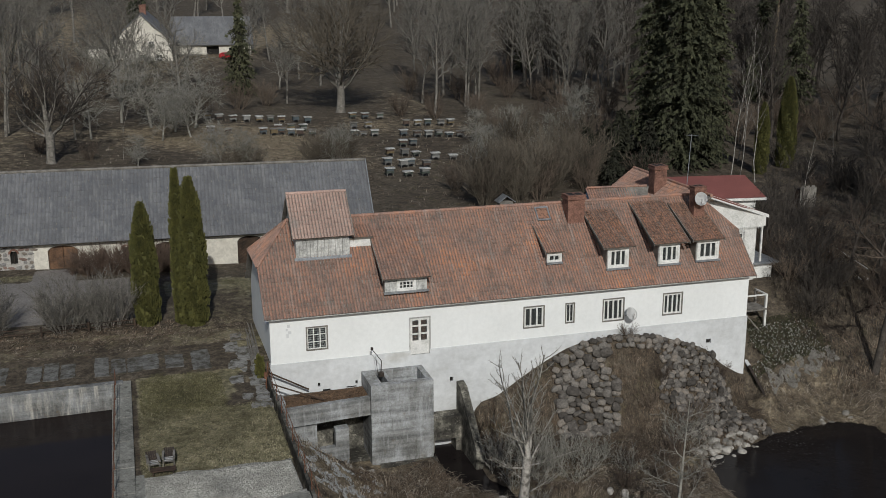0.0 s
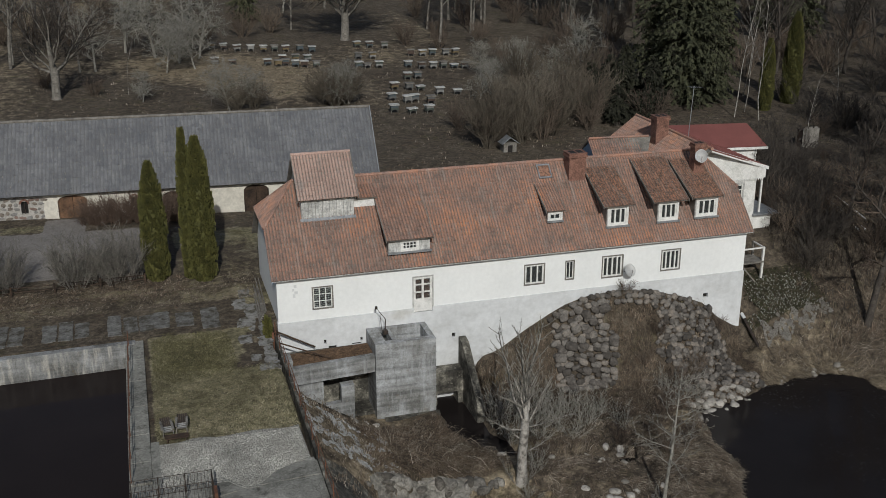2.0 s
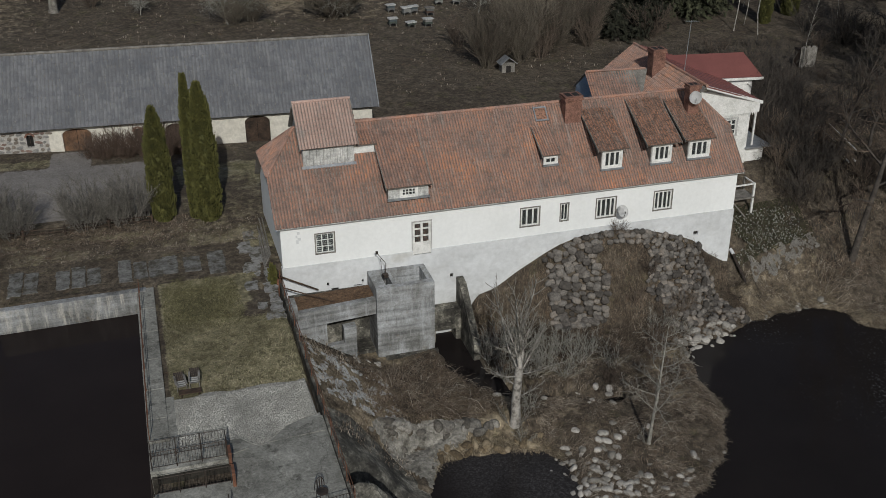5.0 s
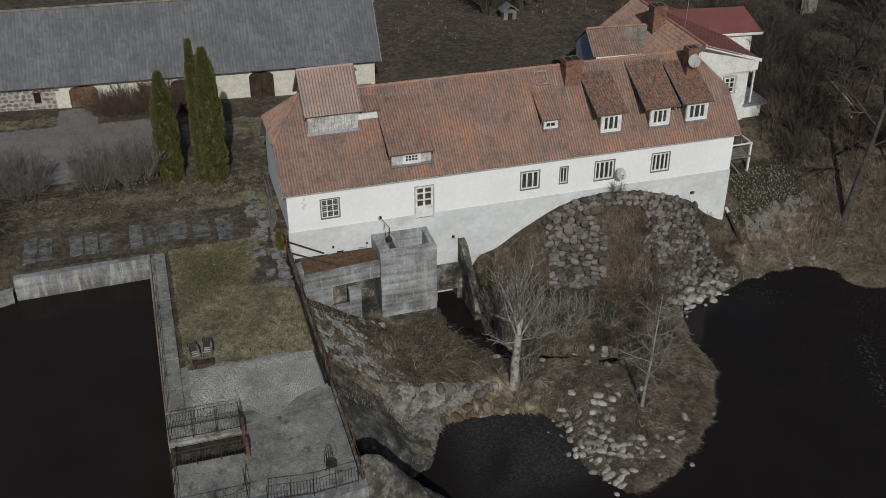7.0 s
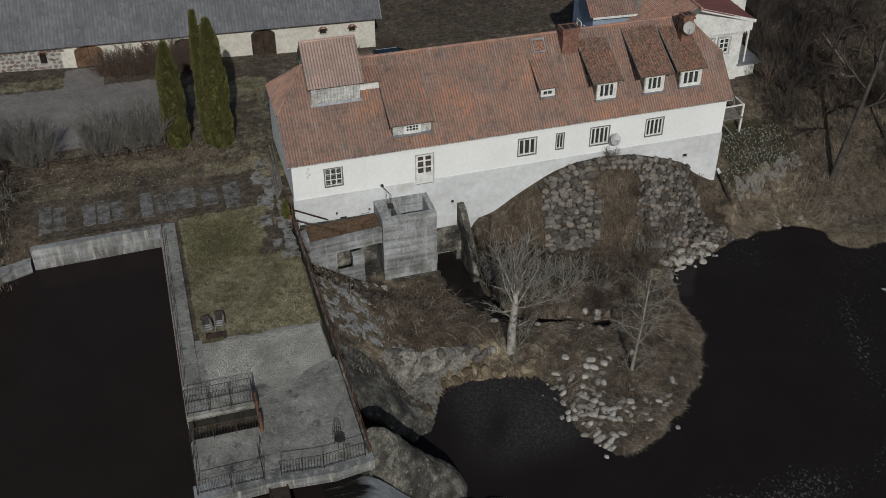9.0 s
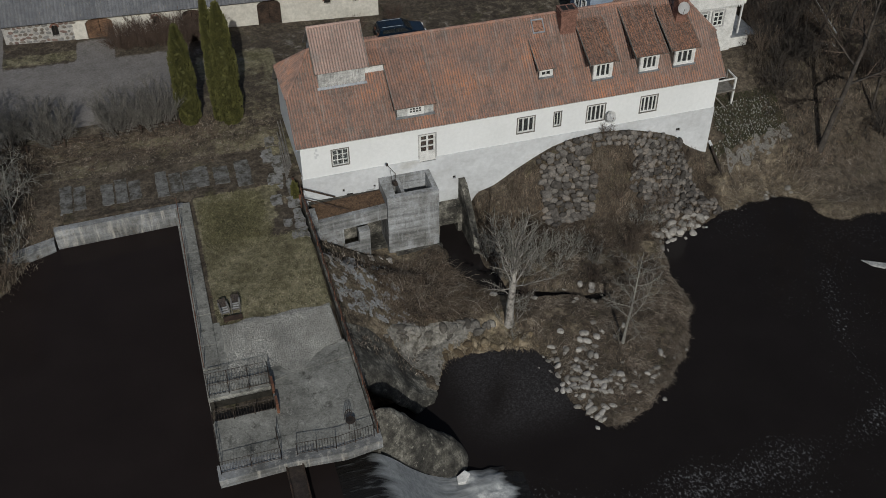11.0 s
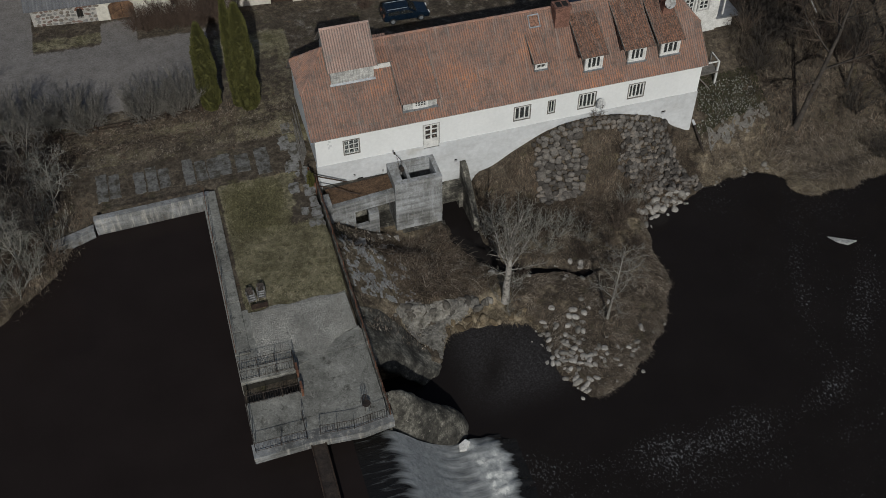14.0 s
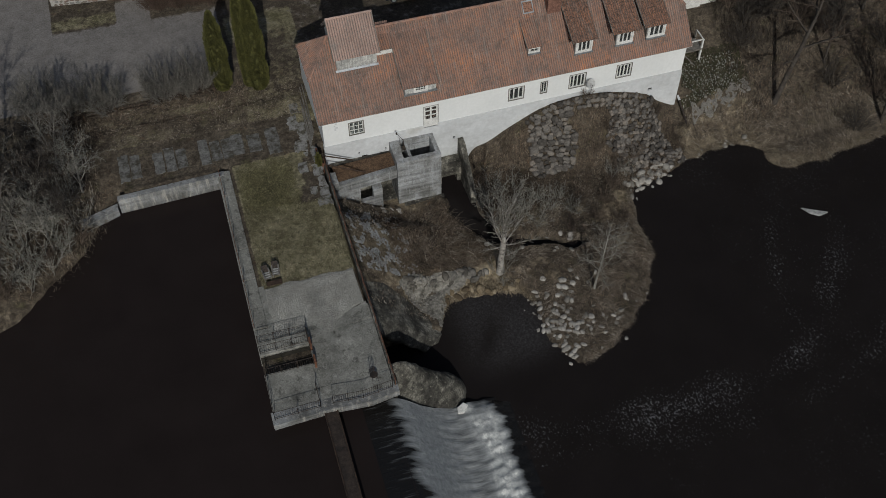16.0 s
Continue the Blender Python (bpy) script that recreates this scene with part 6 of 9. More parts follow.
tube(bm, (0, 0, 0), (0.35, 0.3, 4.2), 0.03, sides=5)
part("mast", bm, M["zinc"], aerial)
bm = B()
tube(bm, (-0.2, 0.25, 4.15), (1.1, 0.5, 4.0), 0.02, sides=4)
for i in range(6):
    c = Vector((-0.1 + i * 0.22, 0.27 + i * 0.04, 4.14 - i * 0.025))
    tube(bm, c + Vector((0.05, -0.28, 0)), c + Vector((-0.05, 0.28, 0)), 0.01, sides=4)
part("boom", bm, M["zinc"], aerial)
# timber landing at the mill's east end
landing = thing("timber_landing", "small weathered timber landing with a white rail", "landing", pose(0, 0, 0))
bm = B()
prism(bm, [(34.7, 2.6, 0.35), (37.6, 2.7, 0.35), (37.6, 4.3, 0.35), (34.7, 4.3, 0.35)], (0, 0, 0.14))
part("platform", bm, M["wood_grey"], landing)
for x, y in ((35.0, 2.7), (37.5, 2.8), (37.5, 4.2)):
    bm = B()
    box(bm, x - 0.08, x + 0.08, y - 0.08, y + 0.08, zat(x, y) - 0.3, 1.6)
    part("post", bm, M["wood_white"] if y < 3.0 else M["wood_grey"], landing)
for p, q in (((35.0, 2.7, 1.55), (37.5, 2.8, 1.55)), ((37.5, 2.8, 1.55), (37.5, 4.2, 1.55)), ((35.6, 2.6, 0.3), (36.9, 2.4, -1.2))):
    bm = B()
    tube(bm, p, q, 0.07, sides=4)
    part("rail", bm, M["wood_white"] if p[2] > 1 else M["wood_grey"], landing)
pipe = thing("drain_pipe", "black drain pipe down the bank at the corner", "pipe", pose(0, 0, 0))
bm = B()
tube(bm, (34.4, -0.2, -2.7), (34.7, -2.4, -4.6), 0.11)
part("run", bm, M["iron"], pipe)
bm = B()
tube(bm, (34.35, 0.3, -2.4), (34.4, -0.25, -2.7), 0.13)
part("bend", bm, M["plinth"], pipe)

# ---- the car behind the mill ----
car = thing("estate_car", "dark blue estate car parked behind the mill", "car", pose(12.2, 17.3, 1.72, 0, 0, -1))
side = [(-2.15, 0.35), (-2.2, 0.75), (-2.1, 0.95), (-1.95, 1.4), (-1.3, 1.48), (0.2, 1.46), (0.95, 0.98), (2.05, 0.82), (2.2, 0.6), (2.15, 0.3)]
bm = B()
prism(bm, [(x, -0.86, z) for x, z in side], (0, 1.72, 0))
part("body", bm, M["car_blue"], car, bevel=0.05)
for y in (-0.875, 0.865):
    bm = B()
    prism(bm, [(-1.8, y, 1.0), (-1.72, y, 1.34), (-0.7, y, 1.4), (-0.7, y, 1.0)], (0, 0.012, 0))
    prism(bm, [(-0.62, y, 1.0), (-0.62, y, 1.4), (0.12, y, 1.38), (0.72, y, 1.0)], (0, 0.012, 0))
    part("side_window", bm, M["glass"], car)
bm = B()
prism(bm, [(0.3, -0.7, 1.44), (0.3, 0.7, 1.44), (0.97, 0.75, 1.03), (0.97, -0.75, 1.03)], (0.012, 0, 0.018))
part("windscreen", bm, M["glass"], car)
for x in (-1.35, 1.35):
    for y in (-0.9, 0.7):
        wh = part("wheel", tube(B(), (x, y, 0.31), (x, y + 0.2, 0.31), 0.31, sides=16), M["tyre"], car)
        part("rim", tube(B(), (x, y - 0.01, 0.31), (x, y + 0.21, 0.31), 0.19, sides=12), M["zinc"], wh)
for y in (-0.72, 0.42):
    part("tail_light", box(B(), -2.215, -2.1, y, y + 0.3, 0.75, 1.0), M["rust"], car)
    part("headlight", box(B(), 2.05, 2.2, y, y + 0.3, 0.6, 0.76), M["dish"], car)
for y in (-0.62, 0.6):
    part("roof_rail", tube(B(), (-1.8, y, 1.5), (0.1, y, 1.5), 0.025), M["zinc"], car)


# ---- trees without leaves ----
def limb(V, F, p, q, r0, r1, sides):
    d = q - p
    a = d.orthogonal().normalized()
    b = d.normalized().cross(a)
    k = len(V)
    for c, r in ((p, r0), (q, r1)):
        for s in range(sides):
            t = 2 * math.pi * s / sides
            V.append(c + a * (math.cos(t) * r) + b * (math.sin(t) * r))
    for s in range(sides):
        j = (s + 1) % sides
        F.append((k + s, k + j, k + sides + j, k + sides + s))


def grow(V, F, rnd, p, d, length, r, level, cfg):
    """One branch in a few bent pieces, with its side branches; level 0 is the trunk."""
    last = level >= cfg["levels"]
    n = 1 if last else cfg["cuts"][level]
    sides = (7 if r > 0.12 else 4, 4 if cfg["cuts"][0] > 4 else 3, 3, 3, 3)[level]
    kids = cfg["kids"][level] if level < len(cfg["kids"]) else 0
    thin = cfg["thin"]
    out = F[0] if level <= cfg["bole"] else F[1]
    pts, rad = [p.copy()], [r]
    d = d.normalized()
    for i in range(n):
        bend = cfg["bend"] * (0.4 if level == 0 else 1)
        d = (d + Vector((rnd.gauss(0, bend), rnd.gauss(0, bend), rnd.gauss(0, bend * 0.6) + cfg["up"][min(level, len(cfg["up"]) - 1)]))).normalized()
        p = p + d * (length / n)
        pts.append(p.copy())
        rad.append(max(thin, r * (1 - 0.75 * (i + 1) / n)))
    k = len(V)
    if last:
        a = d.orthogonal().normalized() * max(thin, r)
        b = d.cross(a)
        V += [pts[0] + a, pts[0] - a * 0.5 + b * 0.87, pts[0] - a * 0.5 - b * 0.87, pts[1]]
        out += [(k, k + 1, k + 3), (k + 1, k + 2, k + 3), (k + 2, k, k + 3)]
        return
    a = (pts[1] - pts[0]).orthogonal().normalized()
    for c, q in zip(pts, rad):
        b = d.cross(a).normalized()
        for s in range(sides):
            t = 2 * math.pi * s / sides
            V.append(c + a * (math.cos(t) * q) + b * (math.sin(t) * q))
    for i in range(n):
        for s in range(sides):
            j = (s + 1) % sides
            out.append((k + i * sides + s, k + i * sides + j, k + (i + 1) * sides + j, k + (i + 1) * sides + s))
    for m in range(kids):
        t = cfg["bare"][min(level, len(cfg["bare"]) - 1)]
        t = min(t + (1 - t) * (m + rnd.random()) / kids, 0.99)
        i = min(int(t * n), n - 1)
        base = pts[i].lerp(pts[i + 1], t * n - i)
        ax = (pts[i + 1] - pts[i]).normalized()
        o = ax.orthogonal().normalized()
        o.rotate(Matrix.Rotation(m * 2.4 + rnd.uniform(-0.5, 0.5), 3, ax))
        sp = radians(rnd.uniform(*cfg["angle"]))
        nd = ax * math.cos(sp) + o * math.sin(sp)
        ln = length * rnd.uniform(*cfg["ratio"]) * (1 - 0.45 * t if level == 0 else 1 - 0.3 * t)
        grow(V, F, rnd, base, nd, ln, max(thin, rad[i] * 0.6), level + 1, cfg)


def bare_tree(seed, height, radius, kids, levels=3, bend=0.16, up=(0.0, 0.05, 0.03), bare=(0.3, 0.2, 0.1), angle=(30, 65), ratio=(0.45, 0.7), thin=0.012, stems=1, lean=0.0, cuts=(5, 4, 3, 2), bole=0):
    rnd = random.Random(seed)
    V, F = [], ([], [])
    cfg = dict(kids=kids, levels=levels, bend=bend, up=up, bare=bare, angle=angle, ratio=ratio, thin=thin, cuts=cuts, bole=bole)
    for s in range(stems):
        a = 2 * math.pi * s / stems + rnd.random()
        o = Vector((math.cos(a), math.sin(a), 0)) * (0.0 if stems == 1 else rnd.uniform(0.05, 0.35))
        d = Vector((math.cos(a) * lean, math.sin(a) * lean, 1)) if stems > 1 else Vector((lean * rnd.uniform(-1, 1), lean * rnd.uniform(-1, 1), 1))
        if stems > 1:
            d = Vector((math.cos(a) * lean * rnd.uniform(0.3, 1.3), math.sin(a) * lean * rnd.uniform(0.3, 1.3), 1))
        grow(V, F, rnd, o - Vector((0, 0, 0.3)), d, height * rnd.uniform(0.75, 1.0), radius * rnd.uniform(0.7, 1), 0, cfg)
    return V, F


def tree_thing(name, label, category, seed, trunk_mat, group="", **kw):
    """Trunk and boughs as one mesh, the fine twigs as another."""
    twig = kw.pop("twig", None) or trunk_mat
    V, F = bare_tree(seed, **kw)
    t = thing(name, label, category, pose(0, 0, 0), group)
    if kw.get("stems", 1) > 4:
        F = ([], F[0] + F[1])
    for nm, fs, mat in (("trunk", F[0], trunk_mat), ("crown", F[1], twig)):
        if not fs:
            continue
        used = sorted({i for f in fs for i in f})
        back = {i: k for k, i in enumerate(used)}
        ob = new(nm, raw(nm, [tuple(V[i]) for i in used], [tuple(back[i] for i in f) for f in fs], mat, True))
        ob.parent = t
    return t


def plant(proto, x, y, size=1.0, turn=None, z=None, squash=1.0):
    """Sets a copy of a tree on the ground."""
    m = Matrix.Translation((x, y, (zat(x, y) if z is None else z) - 0.05)) @ Matrix.Rotation(turn if turn is not None else (x * 7.3 + y * 3.1) % 6.28, 4, "Z")
    c = copy_thing(proto, m)
    c.scale = (size * squash, size * squash, size)
    return c


def retire(proto):
    for o in list(proto.children_recursive):
        bpy.data.objects.remove(o)
    bpy.data.objects.remove(proto)


W = "tall bare tree with grey bark in the wood"
wood = [tree_thing("bare_tree", W, "tree", 11 + i, M["bark"], "trees of the wood", height=17, radius=0.28, kids=(15, 10, 9), levels=3, thin=0.027, bare=(0.28, 0.15, 0.1), ratio=(0.34, 0.55), up=(0, 0.12, 0.06), angle=(22, 52), bend=0.2) for i in range(4)]
# darker copies of the wood's trees, with the shade in their bark colour
wood_dark = [tree_thing("bare_tree", "tall bare tree at the river, bark darkened for shade", "tree", 211 + i, M["bark_dark"], "trees of the wood", height=17, radius=0.28, kids=(15, 10, 9), levels=3, thin=0.027, bare=(0.28, 0.15, 0.1), ratio=(0.34, 0.55), up=(0, 0.12, 0.06), angle=(22, 52), bend=0.2) for i in range(3)]
far_wood = [tree_thing("bare_tree", W, "tree", 111 + i, M["bark"], "trees of the wood", height=17, radius=0.28, kids=(13, 8, 6), levels=3, thin=0.042, bare=(0.3, 0.15, 0.1), ratio=(0.34, 0.55), up=(0, 0.1, 0.05), angle=(25, 55)) for i in range(3)]
apple = [tree_thing("apple_tree", "low spreading apple tree with lichen-grey twigs", "tree", 131 + i, M["bark_pale"], "orchard trees", height=5.5, radius=0.16, kids=(13, 11, 9), levels=3, thin=0.014, bare=(0.2, 0.15, 0.1), ratio=(0.5, 0.78), bend=0.28, angle=(30, 75)) for i in range(2)]
pale = [tree_thing("bare_tree", "bare tree with pale lichen-grey boughs", "tree", 31 + i, M["bark_pale"], "trees of the wood", height=9, radius=0.24, kids=(11, 9, 8), levels=3, thin=0.026, bare=(0.22, 0.15, 0.1), ratio=(0.5, 0.75), bend=0.24, angle=(35, 75)) for i in range(3)]
birch = [tree_thing("birch", "slender white-stemmed birch without leaves", "tree", 51 + i, M["bark_birch"], "birches", height=15, radius=0.075, kids=(14, 7), levels=2, thin=0.012, bare=(0.4, 0.2), ratio=(0.16, 0.28), up=(0, 0.1, 0.0), angle=(25, 50), twig=M["bark"]) for i in range(2)]
bush = [tree_thing("thicket", "dense brown leafless thicket of thin stems", "shrub", 71 + i, M["twig"], "thickets", height=3.6, radius=0.04, kids=(8, 5), levels=2, thin=0.016, bare=(0.15, 0.1), ratio=(0.35, 0.6), stems=16, lean=0.55, angle=(15, 45), cuts=(4, 2, 2)) for i in range(3)]
red_bush = [tree_thing("barn_shrub", "red-brown leafless shrub against the barn wall", "shrub", 91 + i, M["twig_red"], "shrubs along the barn", height=2.5, radius=0.022, kids=(10, 7), levels=2, thin=0.009, bare=(0.1, 0.1), ratio=(0.3, 0.5), stems=28, lean=0.6, angle=(15, 40), cuts=(4, 2, 2)) for i in range(2)]
grey_bush = [tree_thing("hedge_shrub", "grey leafless hedge shrub with upright stems", "shrub", 81 + i, M["bark"], "hedge shrubs", height=3.5, radius=0.035, kids=(12, 8), levels=2, thin=0.01, bare=(0.2, 0.1), ratio=(0.3, 0.5), stems=20, lean=0.55, angle=(15, 40), cuts=(4, 2, 2)) for i in range(2)]

# darker copies of the thickets, shade put into the twig colour
bush_dark = [tree_thing("thicket", "dense thicket by the river, coloured dark for the shade under trees", "shrub", 171 + i, M["bark_dark"], "thickets", height=3.6, radius=0.04, kids=(8, 5), levels=2, thin=0.016, bare=(0.15, 0.1), ratio=(0.35, 0.6), stems=16, lean=0.55, angle=(15, 45), cuts=(4, 2, 2)) for i in range(2)]

lichen_bush = [tree_thing("lichen_shrub", "open shrub of upright lichen-grey stems below the mound", "shrub", 181 + i, M["bark_pale"], "lichen-grey shrubs", height=3.0, radius=0.035, kids=(9, 6), levels=2, thin=0.011, bare=(0.2, 0.1), ratio=(0.3, 0.55), stems=9, lean=0.5, angle=(20, 50), cuts=(5, 2, 2), bend=0.2) for i in range(3)]

tall_bush = [tree_thing("tall_thicket", "tall fountain-shaped thicket of thin brown stems", "shrub", 191 + i, M["twig_olive"], "tall thickets", height=6.2, radius=0.045, kids=(11, 6), levels=2, thin=0.019, bare=(0.15, 0.1), ratio=(0.3, 0.5), stems=26, lean=0.5, angle=(12, 40), cuts=(5, 2, 2), bend=0.14) for i in range(3)]

# single trees that stand out


def split_tree(V, F, t, trunk_mat, twig_mat, limbs=()):
    """Hangs the trunk, every main limb and the twigs of a grown tree under their thing."""
    for nm, fs, mat in (("trunk", F[0], trunk_mat), *[("limb", f, trunk_mat) for f in limbs], ("crown", F[1], twig_mat)):
        used = sorted({i for f in fs for i in f})
        back = {i: k for k, i in enumerate(used)}
        ob = new(nm, raw(nm, [tuple(V[i]) for i in used], [tuple(back[i] for i in f) for f in fs], mat, True))
        ob.parent = t


def sweep(V, F, stem, sides):
    """One stem through rings (x, y, z, radius)."""
    k = len(V)
    for x, y, z, r in stem:
        V += [Vector((x + r * math.cos(2 * math.pi * i / sides), y + r * math.sin(2 * math.pi * i / sides), z)) for i in range(sides)]
    for j in range(len(stem) - 1):
        for i in range(sides):
            n = (i + 1) % sides
            F.append((k + j * sides + i, k + j * sides + n, k + (j + 1) * sides + n, k + (j + 1) * sides + i))


def forked_birch(x, y, seed):
    """A short thick trunk, broken off at the fork, with long upright limbs and a few low sweeping ones."""
    t = thing("river_birch", "forked pale birch with a broken top on the bank", "tree", pose(x, y, zat(x, y) - 0.1))
    V, F = [], ([], [])
    rnd = random.Random(seed)
    cfg = dict(kids=(0, 20, 9, 4), levels=3, bend=0.14, up=(0, 0.07, 0.12, 0.06), bare=(0.2, 0.2, 0.1, 0.1), angle=(20, 50), ratio=(0.12, 0.3), thin=0.014, cuts=(4, 6, 3, 2), bole=1)
    stem = [(0, 0, -0.3, 0.46), (0.03, 0, 0.35, 0.34), (0.0, 0.03, 1.6, 0.28), (0.08, 0.0, 2.9, 0.26), (0.12, 0.0, 3.8, 0.25), (0.1, 0.05, 5.2, 0.13)]
    sweep(V, F[0], stem, 9)
    limbs = []
    for h, d, ln, r in ((3.7, (0.12, 0.05, 1), 6.4, 0.14), (3.6, (-0.32, 0.0, 1), 6.0, 0.11), (3.9, (-0.08, 0.2, 1), 5.9, 0.11), (3.8, (-0.24, -0.2, 1), 5.2, 0.085), (3.4, (0.7, 0.25, 0.75), 3.5, 0.075),
                        (3.5, (1.0, -0.1, 0.15), 3.0, 0.06), (3.4, (-1.0, -0.15, 0.12), 2.9, 0.065), (1.9, (1.0, -0.35, 0.3), 2.0, 0.045), (3.9, (0.1, 0.4, 1), 4.4, 0.07), (3.8, (0.05, -0.3, 1), 4.6, 0.07), (4.4, (0.3, -0.1, 1), 5.0, 0.075), (2.6, (-0.8, 0.4, 0.5), 2.4, 0.04)):
        limbs.append([])
        grow(V, (limbs[-1], F[1]), rnd, Vector((0.1, 0, h)), Vector(d), ln, r, 1, cfg)
    # suckers round the foot
    for k in range(12):
        a = rnd.uniform(0, 6.28)
        grow(V, F, rnd, Vector((0.4 * math.cos(a), 0.4 * math.sin(a), -0.1)), Vector((0.5 * math.cos(a), 0.5 * math.sin(a), 1)), rnd.uniform(1.2, 2.6), 0.02, 2, cfg)
    split_tree(V, F, t, M["bark_birch"], M["birch_limb"], limbs)
    return t


forked_birch(11.95, -13.0, 14)


def limbed_tree(name, label, x, y, stem, limbs, seed, bark, twig, kids=(0, 15, 10, 8), ratio=(0.26, 0.5), thin=0.026, angle=(22, 58), up=(0, 0.08, 0.08, 0.04), bend=0.19, z=None):
    """An old tree: a swept trunk that parts into heavy limbs, each a thing to see, under a haze of twigs."""
    t = thing(name, label, "tree", pose(x, y, (zat(x, y) if z is None else z) - 0.1))
    V, F = [], ([], [])
    rnd = random.Random(seed)
    cfg = dict(kids=kids, levels=3, bend=bend, up=up, bare=(0.2, 0.2, 0.1, 0.1), angle=angle, ratio=ratio, thin=thin, cuts=(4, 6, 3, 2), bole=1)
    sweep(V, F[0], stem, 10)
    made = []
    for base, d, ln, r in limbs:
        made.append([])
        grow(V, (made[-1], F[1]), rnd, Vector(base), Vector(d), ln, r, 1, cfg)
    split_tree(V, F, t, bark, twig, made)
    return t


def fan(seed, n, h0, h1, spread, ln0, ln1, r):
    """Limbs that rise round a trunk, the lower ones flatter."""
    rnd = random.Random(seed)
    out = []
    for k in range(n):
        u = k / max(1, n - 1)
        a = k * 2.4 + rnd.uniform(-0.4, 0.4)
        lean = spread * (1 - 0.75 * u)
        out.append(((0, 0, h0 + (h1 - h0) * u), (math.cos(a) * lean, math.sin(a) * lean, 0.75 + 0.4 * u), rnd.uniform(ln0, ln1) * (1 - 0.2 * u), r * (1 - 0.4 * u)))
    return out


limbed_tree("old_oak", "huge bare oak with a thick trunk among beehives", 25.6, 103.0, [(0, 0, -0.3, 1.0), (0, 0, 0.6, 0.7), (0.1, 0, 3.0, 0.62), (0.1, 0.1, 6.0, 0.5), (0.2, 0.1, 9.0, 0.32), (0.3, 0.1, 13.0, 0.15)], fan(5, 19, 3.4, 10.5, 1.45, 10.0, 14.5, 0.27), 5, M["bark"], M["twig_olive"], kids=(0, 18, 12, 9), ratio=(0.34, 0.62), thin=0.026)
limbed_tree("old_willow", "gnarled bare tree with a thick pale trunk", -16.3, 68.9, [(0, 0, -0.3, 0.75), (0, 0, 0.5, 0.52), (0.1, 0, 2.4, 0.48), (0.1, 0, 3.4, 0.5), (-0.1, 0, 4.6, 0.28), (-0.3, 0, 7.0, 0.18)], fan(8, 11, 2.8, 6.4, 0.85, 6.0, 10.0, 0.2) + [((0.2, 0, 3.4), (1.0, 0.2, 0.8), 9.0, 0.26), ((-0.3, 0, 3.4), (-1.0, 0.1, 0.35), 5.0, 0.2)], 8, M["bark"], M["bark_dark"], kids=(0, 16, 10, 7), thin=0.022)
limbed_tree("leaning_alder", "old alder with a dark leaning trunk on the river bank", 43.4, -2.6, [(0, 0, -0.4, 0.36), (0.25, 0.1, 0.8, 0.27), (0.9, 0.5, 3.0, 0.23), (1.7, 0.8, 6.0, 0.19), (2.6, 1.3, 9.0, 0.14), (2.9, 1.4, 12.5, 0.08), (3.1, 1.4, 14.5, 0.03)],
            [((1.4, 0.6, 4.4), (-1, -0.2, 0.7), 5.0, 0.12), ((1.8, 0.8, 5.8), (0.9, -0.5, 0.7), 6.0, 0.14), ((2.2, 1.0, 7.2), (-0.7, 0.6, 0.8), 6.0, 0.13), ((2.5, 1.1, 8.4), (0.8, 0.7, 0.8), 5.5, 0.12), ((2.7, 1.2, 9.6), (-0.8, -0.6, 0.9), 5.0, 0.1), ((2.8, 1.3, 10.6), (0.6, -0.7, 0.9), 4.6, 0.09), ((2.9, 1.4, 12.0), (-0.4, 0.6, 1), 4.2, 0.08), ((3.0, 1.4, 13.4), (0.3, 0.1, 1), 3.6, 0.06)], 33, M["bark_dark"], M["twig"], kids=(0, 15, 10, 7), thin=0.015)


def leaning_alder(x, y, seed):
    t = thing("alder_sapling", "slim grey bare alder standing alone on the spit", "tree", pose(x, y, zat(x, y) - 0.1))
    V, F = [], ([], [])
    rnd = random.Random(seed)
    cfg = dict(kids=(0, 10, 6, 3), levels=3, bend=0.16, up=(0, 0.03, 0.04, 0.02), bare=(0.2, 0.15, 0.1, 0.1), angle=(25, 60), ratio=(0.3, 0.55), thin=0.013, cuts=(4, 5, 3, 2), bole=1)
    stem = [(0, 0, -0.3, 0.14), (0.1, 0, 1.6, 0.095), (0.3, 0.05, 3.4, 0.075), (0.35, 0.0, 5.4, 0.05), (0.5, 0.1, 7.2, 0.03), (0.55, 0.1, 8.4, 0.012)]
    sweep(V, F[0], stem, 7)
    limbs = []
    for k in range(17):
        h = 2.2 + 5.6 * k / 17
        a = k * 2.4 + rnd.uniform(-0.4, 0.4)
        limbs.append([])
        grow(V, (limbs[-1], F[1]), rnd, Vector((0.07 * h, 0.01 * h, h)), Vector((math.cos(a), math.sin(a), rnd.uniform(0.15, 0.7))), (3.4 - 0.28 * h) * rnd.uniform(0.7, 1.15), 0.035, 1, cfg)
    for k in range(6):
        a = rnd.uniform(0, 6.28)
        grow(V, F, rnd, Vector((0.2 * math.cos(a), 0.2 * math.sin(a), -0.1)), Vector((0.5 * math.cos(a), 0.5 * math.sin(a), 1)), rnd.uniform(1.0, 2.2), 0.02, 2, cfg)
    split_tree(V, F, t, M["bark_pale"], M["birch_limb"], limbs)
    return t


leaning_alder(19.1, -16.9, 23)
rw = random.Random(77)
